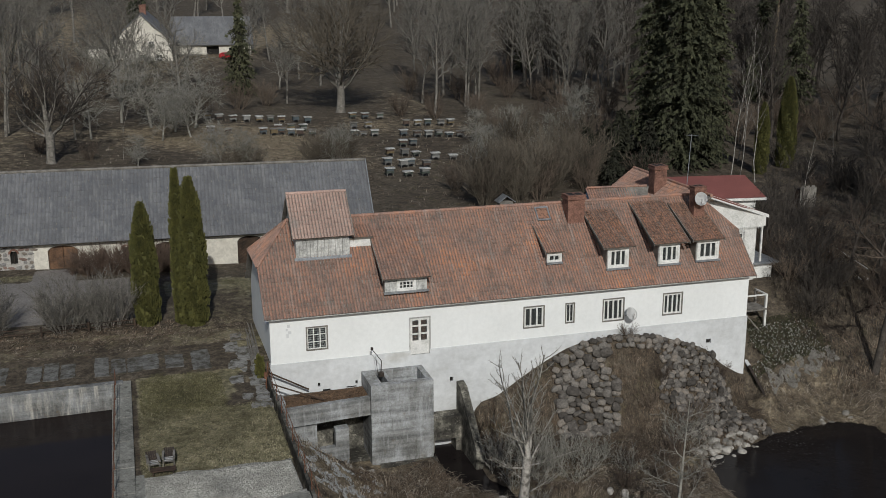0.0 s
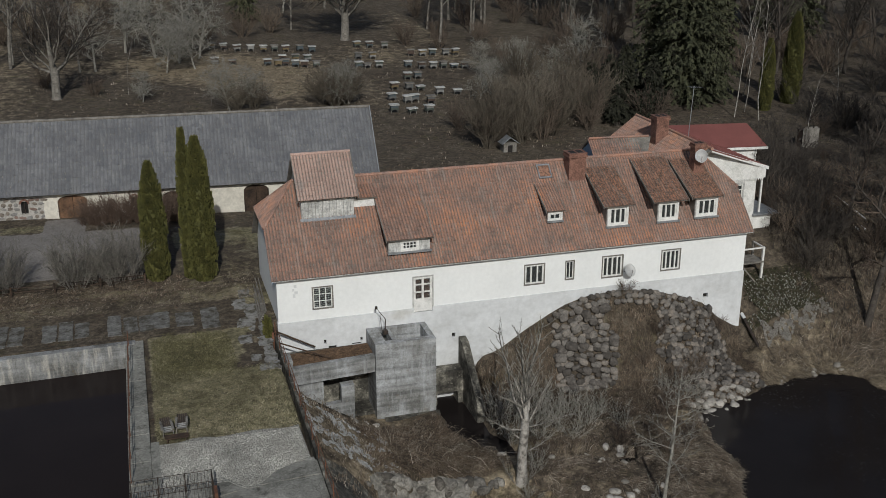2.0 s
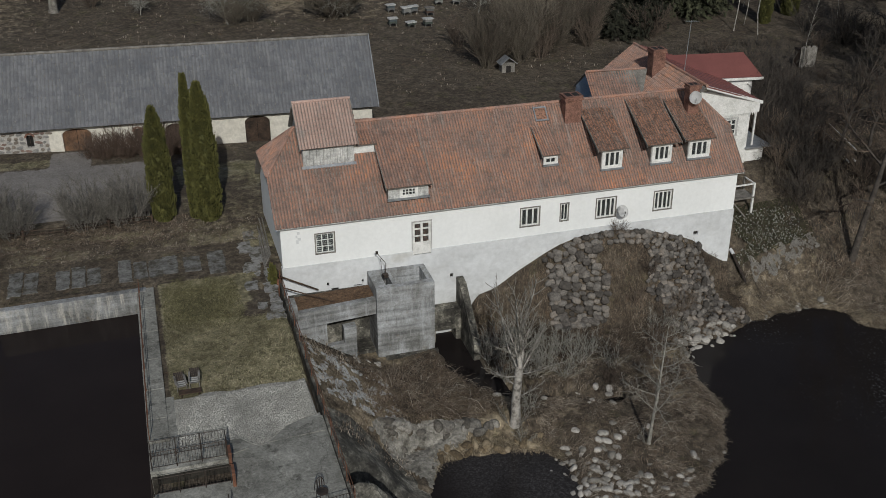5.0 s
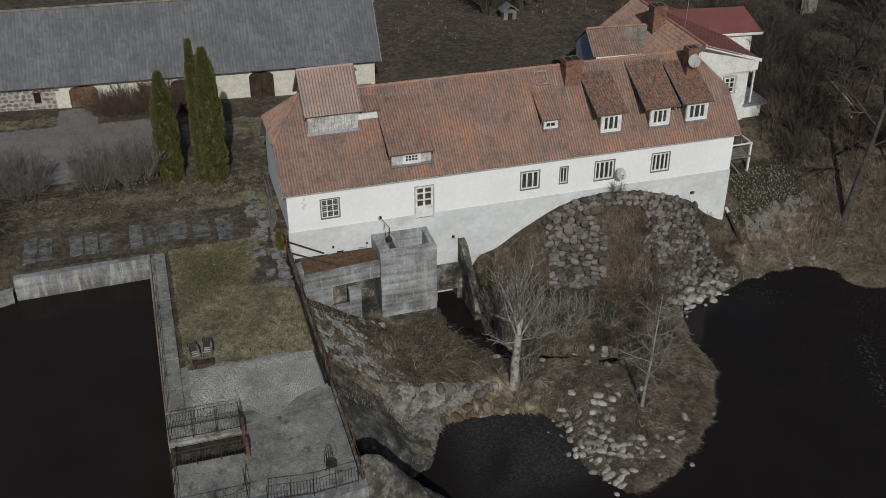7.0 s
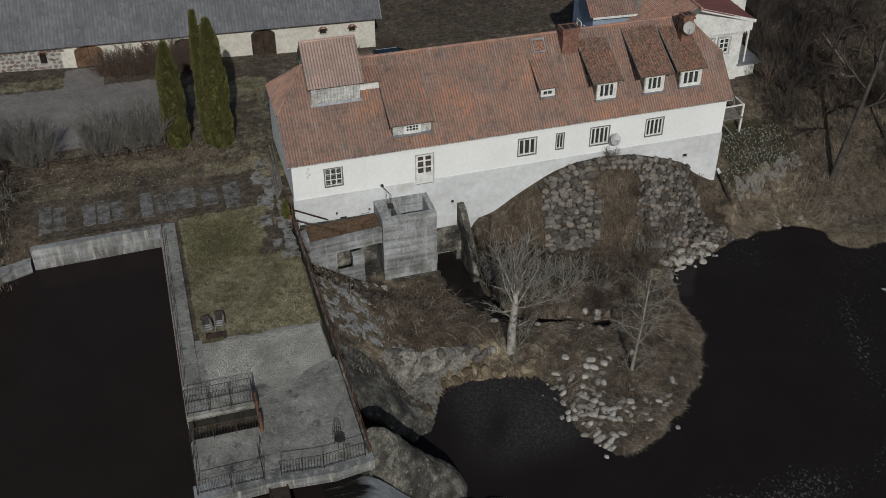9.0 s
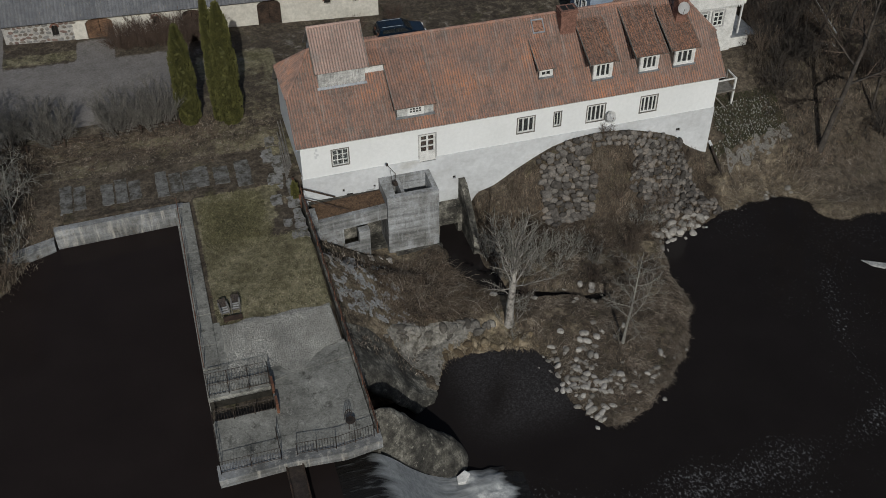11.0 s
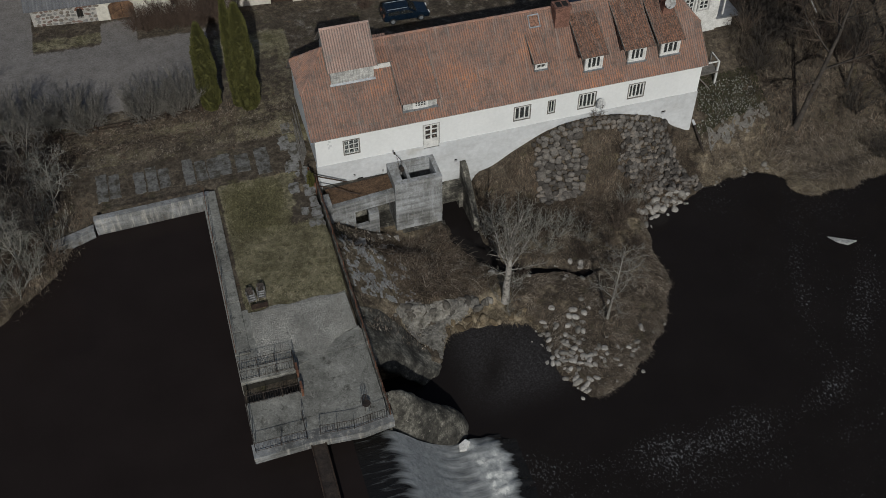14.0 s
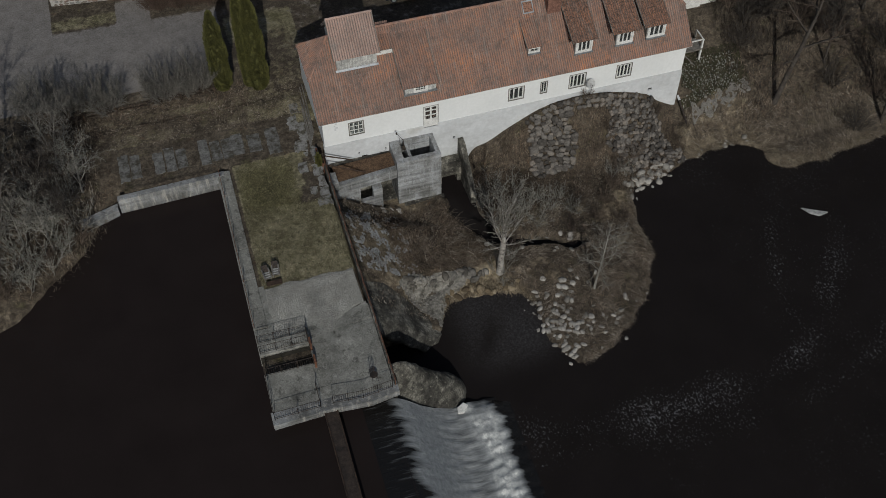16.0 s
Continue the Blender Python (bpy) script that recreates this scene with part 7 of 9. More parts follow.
# orchard and far trees, row after row
for x, y, s in ((-1, 88, 1.15), (-4, 92, 1.1), (2, 91, 1.0), (-12, 84, 0.9), (-8, 96, 1.1), (47, 62, 0.7), (52, 72, 0.8), (44, 70, 0.7)):
    plant(pale[int(x) % 3], x, y, s)
plant(birch[0], -8.1, 70.2, 0.5)
for x, y, s in ((39.9, 98.2, 1.1), (67, 128, 1.2), (60.4, 93.4, 1.1), (67, 95, 1.15), (68, 115, 1.1), (-6.4, 125, 1.0), (-22.8, 90, 1.1), (-21.6, 122, 1.1), (-14, 84, 0.8), (48, 120, 1.2), (33, 140, 1.1), (80, 130, 1.1)):
    plant(wood[int(x) % 4], x, y, s)
for x, y, s in ((59.6, 43.3, 1.15), (62.1, 45.2, 0.9), (61.6, 41.2, 1.1), (59.5, 29.4, 0.62), (71, 40, 0.7), (66, 52, 1.2)):
    plant(birch[int(x) % 2], x, y, s)
# the wood to the east and north
for i in range(84):
    x, y = rw.uniform(64, 140), rw.uniform(26, 140)
    if x < 66 + (y - 30) * 0.25 and y < 80:
        x += 22
    plant(wood_dark[i % 3], x, y, rw.uniform(0.9, 1.35))
for i in range(40):
    plant((wood[i % 4] if i % 2 else far_wood[i % 3]), rw.uniform(-75, -20), rw.uniform(82, 185), rw.uniform(0.9, 1.35))
for i in range(52):
    x, y = rw.uniform(-85, 160), rw.uniform(192, 300)
    if -14 < x < 42 and y < 205:
        y += 40
    plant(far_wood[i % 3], x, y, rw.uniform(1.1, 1.7))
for i in range(44):
    x, y = rw.uniform(24, 105), rw.uniform(104, 188)
    plant(wood[i % 4], x, y, rw.uniform(0.9, 1.3))
for i in range(14):
    x, y = rw.uniform(-16, 24), rw.uniform(104, 168)
    plant((pale[i % 3] if i % 2 else wood[i % 4]), x, y, rw.uniform(0.7, 1.1))
for i in range(16):
    plant(wood_dark[i % 3], rw.uniform(64, 110), rw.uniform(-6, 26), rw.uniform(0.6, 1.0))
for x, y, s in ((50, 0, 0.6), (52, 8, 0.65), (56, 4, 0.7), (60, 10, 0.75), (62, 1, 0.8), (66, 14, 0.8), (61, -3, 0.7), (53.5, -6.5, 0.95), (58, -6, 1.0), (63.5, -6.5, 1.0), (48.5, 7.5, 0.6), (44, 13, 0.5), (68, 24, 0.9), (72, 30, 1.0), (70, 18, 0.9)):
    plant(wood_dark[int(x) % 3], x, y, s)
# thickets
for x, y, s in ((28, 39.4, 1.2), (30.5, 42, 1.15), (34.4, 40.5, 1.3), (32, 45, 1.2), (37, 46, 1.3), (40, 50, 1.2), (43.3, 49, 1.4), (27, 47, 1.0), (45, 56, 1.2), (38, 56, 1.1), (41, 43, 1.2),
                (15.9, 61, 0.9), (34, 97, 1.1), (38, 92, 0.9), (49, 44, 1.2), (47, 60, 1.4), (52, 64, 1.4), (57, 70, 1.4), (-18, 75, 0.8), (-12, 70, 0.7), (4, 104, 1.3), (10, 108, 1.4), (15, 112, 1.3)):
    plant(bush[int(x + y) % 3], x, y, s)
for i in range(26):
    plant(bush_dark[i % 2], rw.uniform(66, 96), rw.uniform(2, 50), rw.uniform(0.8, 1.4))
for i in range(20):
    plant(bush[i % 3], rw.uniform(47, 66), rw.uniform(0, 36), rw.uniform(0.35, 0.7))
for i in range(30):
    plant(bush[i % 3], rw.uniform(40, 110), rw.uniform(60, 130), rw.uniform(1.0, 1.8))
for i in range(16):
    plant(bush[i % 3], rw.uniform(-60, -10), rw.uniform(95, 150), rw.uniform(1.0, 1.8))
for x, y, s in ((50, -2, 0.9), (54, -4, 1.0), (51, 3, 0.9), (57, 0, 1.1), (50.5, -6.8, 0.8), (49, 4.5, 0.8), (55.5, -6.5, 1.0), (47.6, 9.6, 0.8), (43.0, 10.2, 0.8), (44.2, 12.6, 0.9), (62, -4, 1.2), (42.4, 7.0, 0.7), (45.0, 6.0, 0.8)):
    plant((bush_dark + bush)[int(x * 3) % 5], x, y, s)
for x, y, s in ((42.2, 3.4, 0.8), (43.4, 5.4, 0.9), (42.6, 8.0, 0.8), (44.6, 8.2, 1.0), (45.6, 5.6, 0.9), (44.0, 10.6, 0.9), (46.4, 10.0, 1.0), (45.4, 12.8, 1.0), (43.6, 14.8, 0.9), (47.0, 14.6, 1.0),
                (46.2, 17.0, 1.1), (48.4, 18.6, 1.2), (46.8, 20.8, 1.2), (49.6, 22.4, 1.3), (47.6, 24.8, 1.3), (50.8, 16.4, 1.1), (48.8, 12.0, 1.0), (51.6, 20.0, 1.2), (45.4, 26.6, 1.2), (50.2, 26.6, 1.3), (54.0, 23.0, 1.2)):
    plant(bush_dark[int(x * 5) % 2], x, y, s)
for x, y, s in ((27.5, 38.5, 1.0), (29.8, 41.0, 1.15), (31.8, 39.6, 0.9), (33.6, 43.5, 1.2), (36.2, 41.8, 0.9), (38.6, 46.0, 1.0), (42.0, 45.2, 0.9), (35.0, 49.5, 0.9), (41.5, 52.0, 1.1), (45.4, 50.0, 0.9), (46.5, 58.0, 1.2), (40.0, 62.0, 1.1)):
    plant(tall_bush[int(x) % 3], x, y, s)
for x, y, s in ((15.6, 60.6, 1.0), (17.2, 61.4, 0.9), (14.6, 62.0, 0.8), (4.0, 60.4, 0.8), (6.2, 61.0, 0.7)):
    plant(tall_bush[int(x) % 3], x, y, s * 0.8, squash=1.5)
# red-brown shrubs along the barn
for x, y, s in ((-12.0, 22.6, 0.9), (-11.2, 22.2, 1.05), (-10.3, 22.6, 1.1), (-9.4, 22.1, 1.1), (-8.6, 22.5, 1.05), (-7.8, 22.1, 1.1), (-7.0, 22.4, 1.1), (-6.2, 22.0, 1.15), (-5.4, 22.5, 1.1), (-4.7, 22.2, 1.0), (-3.8, 22.6, 1.0), (12.6, 21.5, 0.7), (9.0, 20.6, 0.6)):
    plant(red_bush[int(x) % 2], x, y, s)
# the grey hedge above the slabs
for i, x in enumerate((-24.2, -22.6, -20.9, -19.9, -18.6, -17.6, -16.9, -13.4, -12.6, -11.8, -11.0, -10.2, -9.4, -8.6)):
    plant(grey_bush[i % 2], x, 10.2 + 0.5 * math.sin(i * 2.1) + max(0, -x - 18) * 0.2, 1.0 + 0.2 * math.sin(i * 1.7))
# trees leaning over the west bank of the pond
for x, y, s in ((-23.4, -4.6, 0.5), (-25.4, -4.0, 0.55), (-21.2, -2.8, 0.42), (-27, -2.5, 0.6), (-27, 4, 0.55), (-22.2, 3.4, 0.45), (-30, -6, 0.7), (-25, 1, 0.5), (-29.5, 0, 0.65), (-24.0, -1.6, 0.45), (-20.6, 0.8, 0.4), (-22.8, 6.2, 0.45)):
    plant(wood_dark[int(x) % 3] if int(x) % 3 == 0 else pale[int(x) % 3] if int(x) % 3 == 1 else wood[int(x) % 4], x, y, s * (1.3 if int(x) % 3 == 1 else 1))
for x, y, s in ((-21.0, -2.4, 1.1), (-22.6, -4.4, 1.2), (-24.0, -6.0, 1.2), (-25.8, -7.4, 1.3), (-23.6, -2.6, 1.2), (-26.0, -4.8, 1.3), (-28.0, -7.0, 1.4), (-21.8, 0.4, 1.1), (-25.2, -0.4, 1.3), (-28.4, -3.2, 1.4)):
    plant(lichen_bush[int(x * 3) % 3], x, y, s)
for x, y, s in ((-21.6, -3.6, 0.7), (-24.5, -5.6, 0.7), (-27.5, -8, 0.8), (-30.5, -9, 0.9), (-23, -1, 0.7), (-26, 2, 0.8), (-22, 6, 0.7), (-33, -6, 0.9)):
    plant(bush[int(x) % 3], x, y, s)
# scrub on the mound and along the race
for x, y, s in ((24.4, -0.5, 0.32), (26.4, -5.0, 0.5), (28, -4.4, 0.5), (24.6, -3.6, 0.4), (31.5, -1.2, 0.4), (14, -11, 0.4), (22, -12.2, 0.4), (19.6, -10.2, 0.45), (22.4, -9.6, 0.45), (24.4, -10.4, 0.4), (26.0, -2.6, 0.4), (25.2, -6.4, 0.5), (23.8, -8.0, 0.5), (21.4, -7.6, 0.4)):
    plant(bush[int(x) % 3], x, y, s)
for x, y, s in ((12.9, -5.4, 0.9), (14.0, -5.8, 1.0), (15.2, -6.6, 0.95), (16.4, -7.2, 0.9), (17.6, -6.4, 0.8), (18.6, -7.4, 0.8), (15.0, -8.2, 0.8), (17.0, -8.8, 0.75), (19.8, -6.6, 0.7), (14.2, -3.8, 0.8), (16.2, -4.6, 0.8), (13.4, -7.6, 0.7), (20.6, -8.4, 0.7), (27.2, -5.6, 0.6), (25.6, -5.2, 0.8), (12.0, -14.2, 0.4), (13.2, -12.2, 0.5)):
    plant(lichen_bush[int(x * 3) % 3], x, y, s)
for x, y, s in ((3.2, 60.5, 1.0), (5.6, 61.5, 0.85), (15.9, 60.3, 0.9), (17.6, 61.2, 0.8), (-6.5, 66, 0.7), (1.0, 84, 1.2), (-3.0, 82, 1.1), (36, 62, 0.8), (40, 66, 1.1), (44, 60, 1.1), (38, 72, 0.9), (33, 58, 0.8)):
    plant(apple[int(x) % 2], x, y, s)
for p in tall_bush + lichen_bush + bush_dark + far_wood + apple + wood + wood_dark + pale + birch + bush + grey_bush + red_bush:
    retire(p)


# ---- evergreens ----
def clumps(name, rnd, n, shape, size, droop, mat):
    """Many small sprays of foliage, each a few bent leaves: shape gives a place and an outward direction."""
    V, F = [], []
    for _ in range(n):
        p, d = shape(rnd)
        s = size * rnd.uniform(0.6, 1.4)
        a = d.orthogonal().normalized()
        a.rotate(Matrix.Rotation(rnd.uniform(0, 6.28), 3, d))
        b = d.cross(a)
        k = len(V)
        tip = p + d * s + Vector((0, 0, droop * s))
        V += [p - a * s * 0.4, p + a * s * 0.4, tip, p + b * s * 0.4 + d * s * 0.3, p - b * s * 0.4 + d * s * 0.3]
        F += [(k, k + 1, k + 2), (k + 3, k + 4, k + 2)]
    return raw(name, [tuple(v) for v in V], F, mat)


def thuja(x, y, height, wide, seed, label, tops=1, group="columnar thujas"):
    t = thing("thuja", label, "tree", pose(x, y, zat(x, y) - 0.1), group)
    rnd = random.Random(seed)
    part("trunk", tube(B(), (0, 0, 0), (0, 0, height * 0.8), 0.16, 0.04, 7), M["bark"], t)
    cols = [(0, 0, height, wide)] + [(rnd.uniform(-0.35, 0.35) * wide * 1.6, rnd.uniform(-0.2, 0.2) * wide, height * rnd.uniform(0.55, 0.92), wide * 0.7) for _ in range(tops - 1)]

    def prof(k):
        return (0.8 + 0.2 * min(1, k / 0.2)) * (1 - 0.22 * k) * (1 - (max(0, k - 0.5) / 0.5) ** 2.2) ** 0.8 + 0.03

    for i, (cx, cy, h, w) in enumerate(cols):
        def place(r, cx=cx, cy=cy, h=h, w=w):
            k = r.random() ** 0.9
            a = r.uniform(0, 6.28)
            rr = w * prof(k) * (0.9 + 0.13 * math.sin(a * 5 + k * 17) + r.uniform(-0.1, 0.06))
            return Vector((cx + math.cos(a) * rr, cy + math.sin(a) * rr, 0.15 + k * (h - 0.2))), Vector((math.cos(a) * 0.55, math.sin(a) * 0.55, 0.8)).normalized()
        ob = new("foliage", clumps("foliage", rnd, int(1500 * w * h / 4), place, 0.26, 0.1, M["leaf_thuja"]))
        ob.parent = t
        bm = B()
        rings = 9
        for j in range(rings):
            k0, k1 = j / rings, (j + 1) / rings
            tube(bm, (cx, cy, 0.1 + k0 * h * 0.97), (cx, cy, 0.1 + k1 * h * 0.97), w * prof(k0) * 0.84, w * prof(k1) * 0.84, 12)
        part("inner_foliage", bm, M["leaf_thuja"], t)
    return t


thuja(-7.1, 9.9, 8.6, 0.86, 1, "green columnar thuja with a clipped shape", 1)
thuja(-4.75, 9.6, 10.9, 0.5, 2, "tall slim columnar thuja with a pointed top", 1)
thuja(-3.9, 9.2, 10.4, 0.92, 3, "tall full columnar thuja in dense leaf", 1)
thuja(69.7, 47.4, 11.0, 1.1, 4, "tall yellow-green thuja at the edge of the wood", 1)
thuja(64.8, 45.2, 8.5, 0.8, 6, "tall yellow-green thuja at the edge of the wood", 1)


def spruce(x, y, height, wide, seed, label, fill=7, leaf="leaf_spruce"):
    """Whorls of drooping boughs, each hung with many short sprays; the skirt stays broad far up."""
    t = thing("spruce", label, "tree", pose(x, y, zat(x, y) - 0.2), "spruces")
    rnd = random.Random(seed)
    part("trunk", tube(B(), (0, 0, 0), (0, 0, height), 0.45, 0.04, 8), M["bark_dark"], t)
    V, F = [], []
    VB, FB = [], []
    z = 1.2
    while z < height - 0.4:
        k = z / height
        reach = wide * min(1.0, 1.5 * (1 - k)) ** 0.9 * rnd.uniform(0.86, 1.06)
        for i in range(fill):
            a = rnd.uniform(0, 6.28)
            ln = reach * rnd.uniform(0.45, 1.05)
            d = Vector((math.cos(a), math.sin(a), 0))
            p = Vector((0, 0, z + rnd.uniform(-0.3, 0.3)))
            q = p + d * ln + Vector((0, 0, -rnd.uniform(0.05, 0.6) * ln))
            limb(VB, FB, p, q, 0.04, 0.012, 3)
            m = max(4, int(ln * 6.0))
            for j in range(m):
                u = (j + 0.6) / m
                c = p.lerp(q, u) + Vector((0, 0, 0.12 * ln * math.sin(3.1 * u)))
                for sgn in (1, -1):
                    s = 0.34 * rnd.uniform(0.5, 1.5)
                    side = Vector((-d.y, d.x, 0)) * sgn
                    tip = c + side * s * rnd.uniform(-0.2, 1.2) + d * rnd.uniform(-0.1, 0.5) + Vector((rnd.gauss(0, 0.12), rnd.gauss(0, 0.12), -s * rnd.uniform(-0.2, 1.6)))
                    n = len(V)
                    o = Vector((rnd.gauss(0, 0.12), rnd.gauss(0, 0.12), rnd.gauss(0, 0.12)))
                    V += [c - o, c + o + Vector((0, 0, 0.05)), tip]
                    F.append((n, n + 1, n + 2))
        z += 0.3
    for nm, v, f, m in (("bough_frame", VB, FB, M["bark_dark"]), ("crown", V, F, M[leaf])):
        ob = new(nm, raw(nm, [tuple(p) for p in v], f, m))
        ob.parent = t
    return t


spruce(57.6, 51.0, 37, 4.6, 1, "tall dark spruce with drooping boughs behind the house", 12)
spruce(61.6, 54.0, 39, 4.2, 2, "tall dark spruce standing close to another", 12)
spruce(56.6, 56.5, 38, 4.2, 3, "tall dark spruce with a broken side")
for i, (x, y) in enumerate(((12.5, 126), (90, 75), (98, 96), (75, 150), (-3, 195), (110, 62), (104, 40))):
    spruce(x, y, 18 + 3 * (i % 3), 3.4, 10 + i, "dark spruce among bare trees", 5)
for x, y, h, sd in ((48.5, 50.5, 6.0, 61), (51.0, 47.5, 7.0, 62), (50.5, 54.0, 7.5, 63), (46.8, 55.5, 5.0, 64)):
    spruce(x, y, h, 2.6, sd, "low dense young spruce with near-black needles", 9, "leaf_yew")
for x, y, h, sd in ((45.0, 44.0, 3.6, 65), (46.6, 47.4, 4.2, 66), (48.4, 44.6, 3.8, 67), (45.4, 51.0, 4.0, 68), (50.6, 50.6, 4.6, 69), (48.0, 57.5, 4.6, 70), (51.5, 60.0, 5.0, 71)):
    spruce(x, y, h, 2.4, sd, "low spreading dark evergreen at the orchard's edge", 10, "leaf_yew")
pine = thing("pine", "tall pine with a bare red stem", "tree", pose(92.5, 85, zat(92.5, 85)))
part("trunk", tube(B(), (0, 0, 0), (0.5, 0, 22), 0.26, 0.16, 8), M["straw"], pine)
ob = new("crown", clumps("crown", random.Random(9), 500, lambda r: (Vector((0.5 + r.gauss(0, 1.6), r.gauss(0, 1.6), 21 + r.gauss(0, 1.5))), Vector((r.gauss(0, 1), r.gauss(0, 1), 0.6)).normalized()), 0.7, 0.1, M["leaf_spruce"]))
ob.parent = pine

# ---- beehives in the orchard ----
HIVE = {}
for nm, c in (("white", (0.3, 0.3, 0.285)), ("grey", (0.15, 0.152, 0.148)), ("blue", (0.1, 0.125, 0.135)), ("yellow", (0.2, 0.15, 0.08)), ("brown", (0.1, 0.068, 0.052)), ("green", (0.085, 0.1, 0.085))):
    HIVE[nm] = surface("hive_paint_" + nm, [(0.35, tuple(v * 0.5 for v in c)), (0.65, tuple(v * 0.75 for v in c))], 1.0, 9.0, 0.2, 0.8)


def hive(x, y, colours, turn, tilt):
    h = thing("beehive", "painted wooden beehive on legs, " + " over ".join(colours), "beehive", pose(x, y, zat(x, y), 0, tilt, turn), "beehives in the orchard")
    for lx in (-0.4, 0.36):
        for ly in (-0.28, 0.24):
            part("leg", box(B(), lx, lx + 0.06, ly, ly + 0.06, -0.1, 0.36), M["wood_grey"], h)
    z = 0.35
    for i, c in enumerate(colours):
        w = 0.47 - 0.03 * i
        part("box", box(B(), -w, w, -0.33, 0.33, z, z + 0.28), HIVE[c], h)
        z += 0.285
    part("entrance", box(B(), -0.2, 0.2, -0.36, -0.331, 0.37, 0.43), M["dark"], h)
    part("lid", box(B(), -0.58, 0.58, -0.44, 0.44, z, z + 0.11), M["wood_pale"] if x % 1 > 0.5 else M["wood_grey"], h)
    return h


rh = random.Random(12)
names = list(HIVE)
for xa, ya, xb, yb, n in ((4.3, 97, 18.7, 93.6, 9), (3.8, 87.2, 6.4, 86.5, 2), (11.0, 85, 17.2, 82.4, 6), (26, 95.7, 29.9, 94.2, 3), (24.2, 87.2, 26.3, 86.5, 2), (23, 81, 25.8, 80, 3), (32.1, 87.3, 39.1, 86.6, 5), (29.9, 79, 37.2, 77.3, 6),
                          (27.8, 72.5, 29, 72.2, 2), (24.6, 66.8, 27.9, 66, 3), (23, 61.2, 27, 59.2, 4), (21.7, 55.5, 25.9, 54.4, 3), (29.6, 63.3, 31.8, 62.4, 2), (13.5, 88.5, 17, 87.5, 3)):
    for i in range(n):
        k = i / max(1, n - 1)
        hive(xa + (xb - xa) * k + rh.uniform(-0.25, 0.25), ya + (yb - ya) * k + rh.uniform(-0.6, 0.6), [rh.choice(names) for _ in range(rh.choice((1, 2, 2, 2)))], rh.uniform(-10, 10), rh.uniform(-2, 2))

# ---- far white house, red car, hut, small shrine ----
far = thing("far_house", "large white house with a grey roof beyond the orchard", "house", pose(-2.7, 180, zat(-3, 180) - 2.0, 0, 0, -8) @ Matrix.Diagonal((1.16, 1.0, 1.24, 1)))
bm = B()
wall_with_holes(bm, -5.5, 5.5, 0, 0.4, 0, 5.0, [(-3.6, -2.4, 1.2, 2.6), (-0.6, 0.6, 1.2, 2.6), (2.4, 3.6, 1.2, 2.6), (-2.2, -1.2, 3.9, 4.9), (1.2, 2.2, 3.9, 4.9)])
prism(bm, [(-5.5, 0, 5.0), (5.5, 0, 5.0), (0, 0, 9.6)], (0, 0.4, 0))
part("gable_wall", bm, M["cream"], far)
bm = B()
box(bm, -5.5, 5.5, 0.4, 14, 0, 5.0)
part("body", bm, M["cream"], far)
for s in (1, -1):
    slab("roof", [(s * 6.2, -0.5, 4.5), (s * 6.2, 14.5, 4.5), (0, 14.5, 9.8), (0, -0.5, 9.8)], 0.2, M["slate"], far)
for x0 in (-3.6, -0.6, 2.4):
    window(far, x0, x0 + 1.2, 1.2, 2.6, 0.05, 2, 2, "wood_white")
for x0 in (-2.2, 1.2):
    window(far, x0, x0 + 1.0, 3.9, 4.9, 0.05, 2, 2, "wood_white")
chimney(far, -0.6, 0.6, 5, 6, 8.5, 11.2, "square chimney")
byre = thing("byre", "low white outbuilding with a broad grey roof", "barn", pose(13.2, 189, zat(12, 187) - 0.8, 0, 0, -4) @ Matrix.Diagonal((1.16, 1.0, 1.25, 1)))
bm = B()
wall_with_holes(bm, -7.5, 7.5, 0, 0.5, 0, 2.9, [(-1.2, 1.2, 0, 2.3), (3.2, 4.4, 1.0, 2.0)])
part("wall", bm, M["cream"], byre)
part("core", box(B(), -7.3, 7.3, 0.9, 9, 0, 2.8), M["dark"], byre)
slab("roof", [(-8, -0.7, 2.6), (8, -0.7, 2.6), (8, 5, 7.6), (-8, 5, 7.6)], 0.2, M["slate"], byre)
slab("roof", [(-8, 10.7, 2.6), (8, 10.7, 2.6), (8, 5, 7.6), (-8, 5, 7.6)], 0.2, M["slate"], byre)
part("shed", box(B(), -23.0, -19.6, -9, -5, 0, 2.3), M["cream"], byre)
fc = thing("far_car", "small red car by the white outbuilding", "car", pose(16.0, 183.0, zat(16.0, 183.0)))
part("body", prism(B(), [(-2, -0.8, 0.3), (-2, -0.8, 0.95), (-1.3, -0.8, 1.4), (0.4, -0.8, 1.4), (1, -0.8, 0.95), (2, -0.8, 0.8), (2, -0.8, 0.3)], (0, 1.6, 0)), surface("red_car_paint", [(0.4, (0.3, 0.02, 0.025)), (0.6, (0.36, 0.025, 0.03))], 1, 8, 0.05, 0.3), fc, bevel=0.05)
for x in (-1.25, 1.25):
    for y in (-0.85, 0.65):
        part("wheel", tube(B(), (x, y, 0.3), (x, y + 0.2, 0.3), 0.3, sides=12), M["tyre"], fc)
part("window", box(B(), -1.1, 0.4, -0.81, 0.81, 0.98, 1.3), M["glass"], fc)
hut = thing("board_hut", "small grey board shed at the edge of the wood", "shed", pose(60.4, 30.4, zat(60.4, 30.4)))
for i in range(9):
    part("board", box(B(), -1.0 + i * 0.22, -0.8 + i * 0.22, -0.7, -0.66, -0.2, 2.2 + 0.12 * math.sin(i * 2.2)), M["wood_grey"], hut)
part("body", box(B(), -0.96, 0.94, -0.655, 0.5, -0.2, 1.9), M["wood_brown"], hut)
rl = random.Random(52)
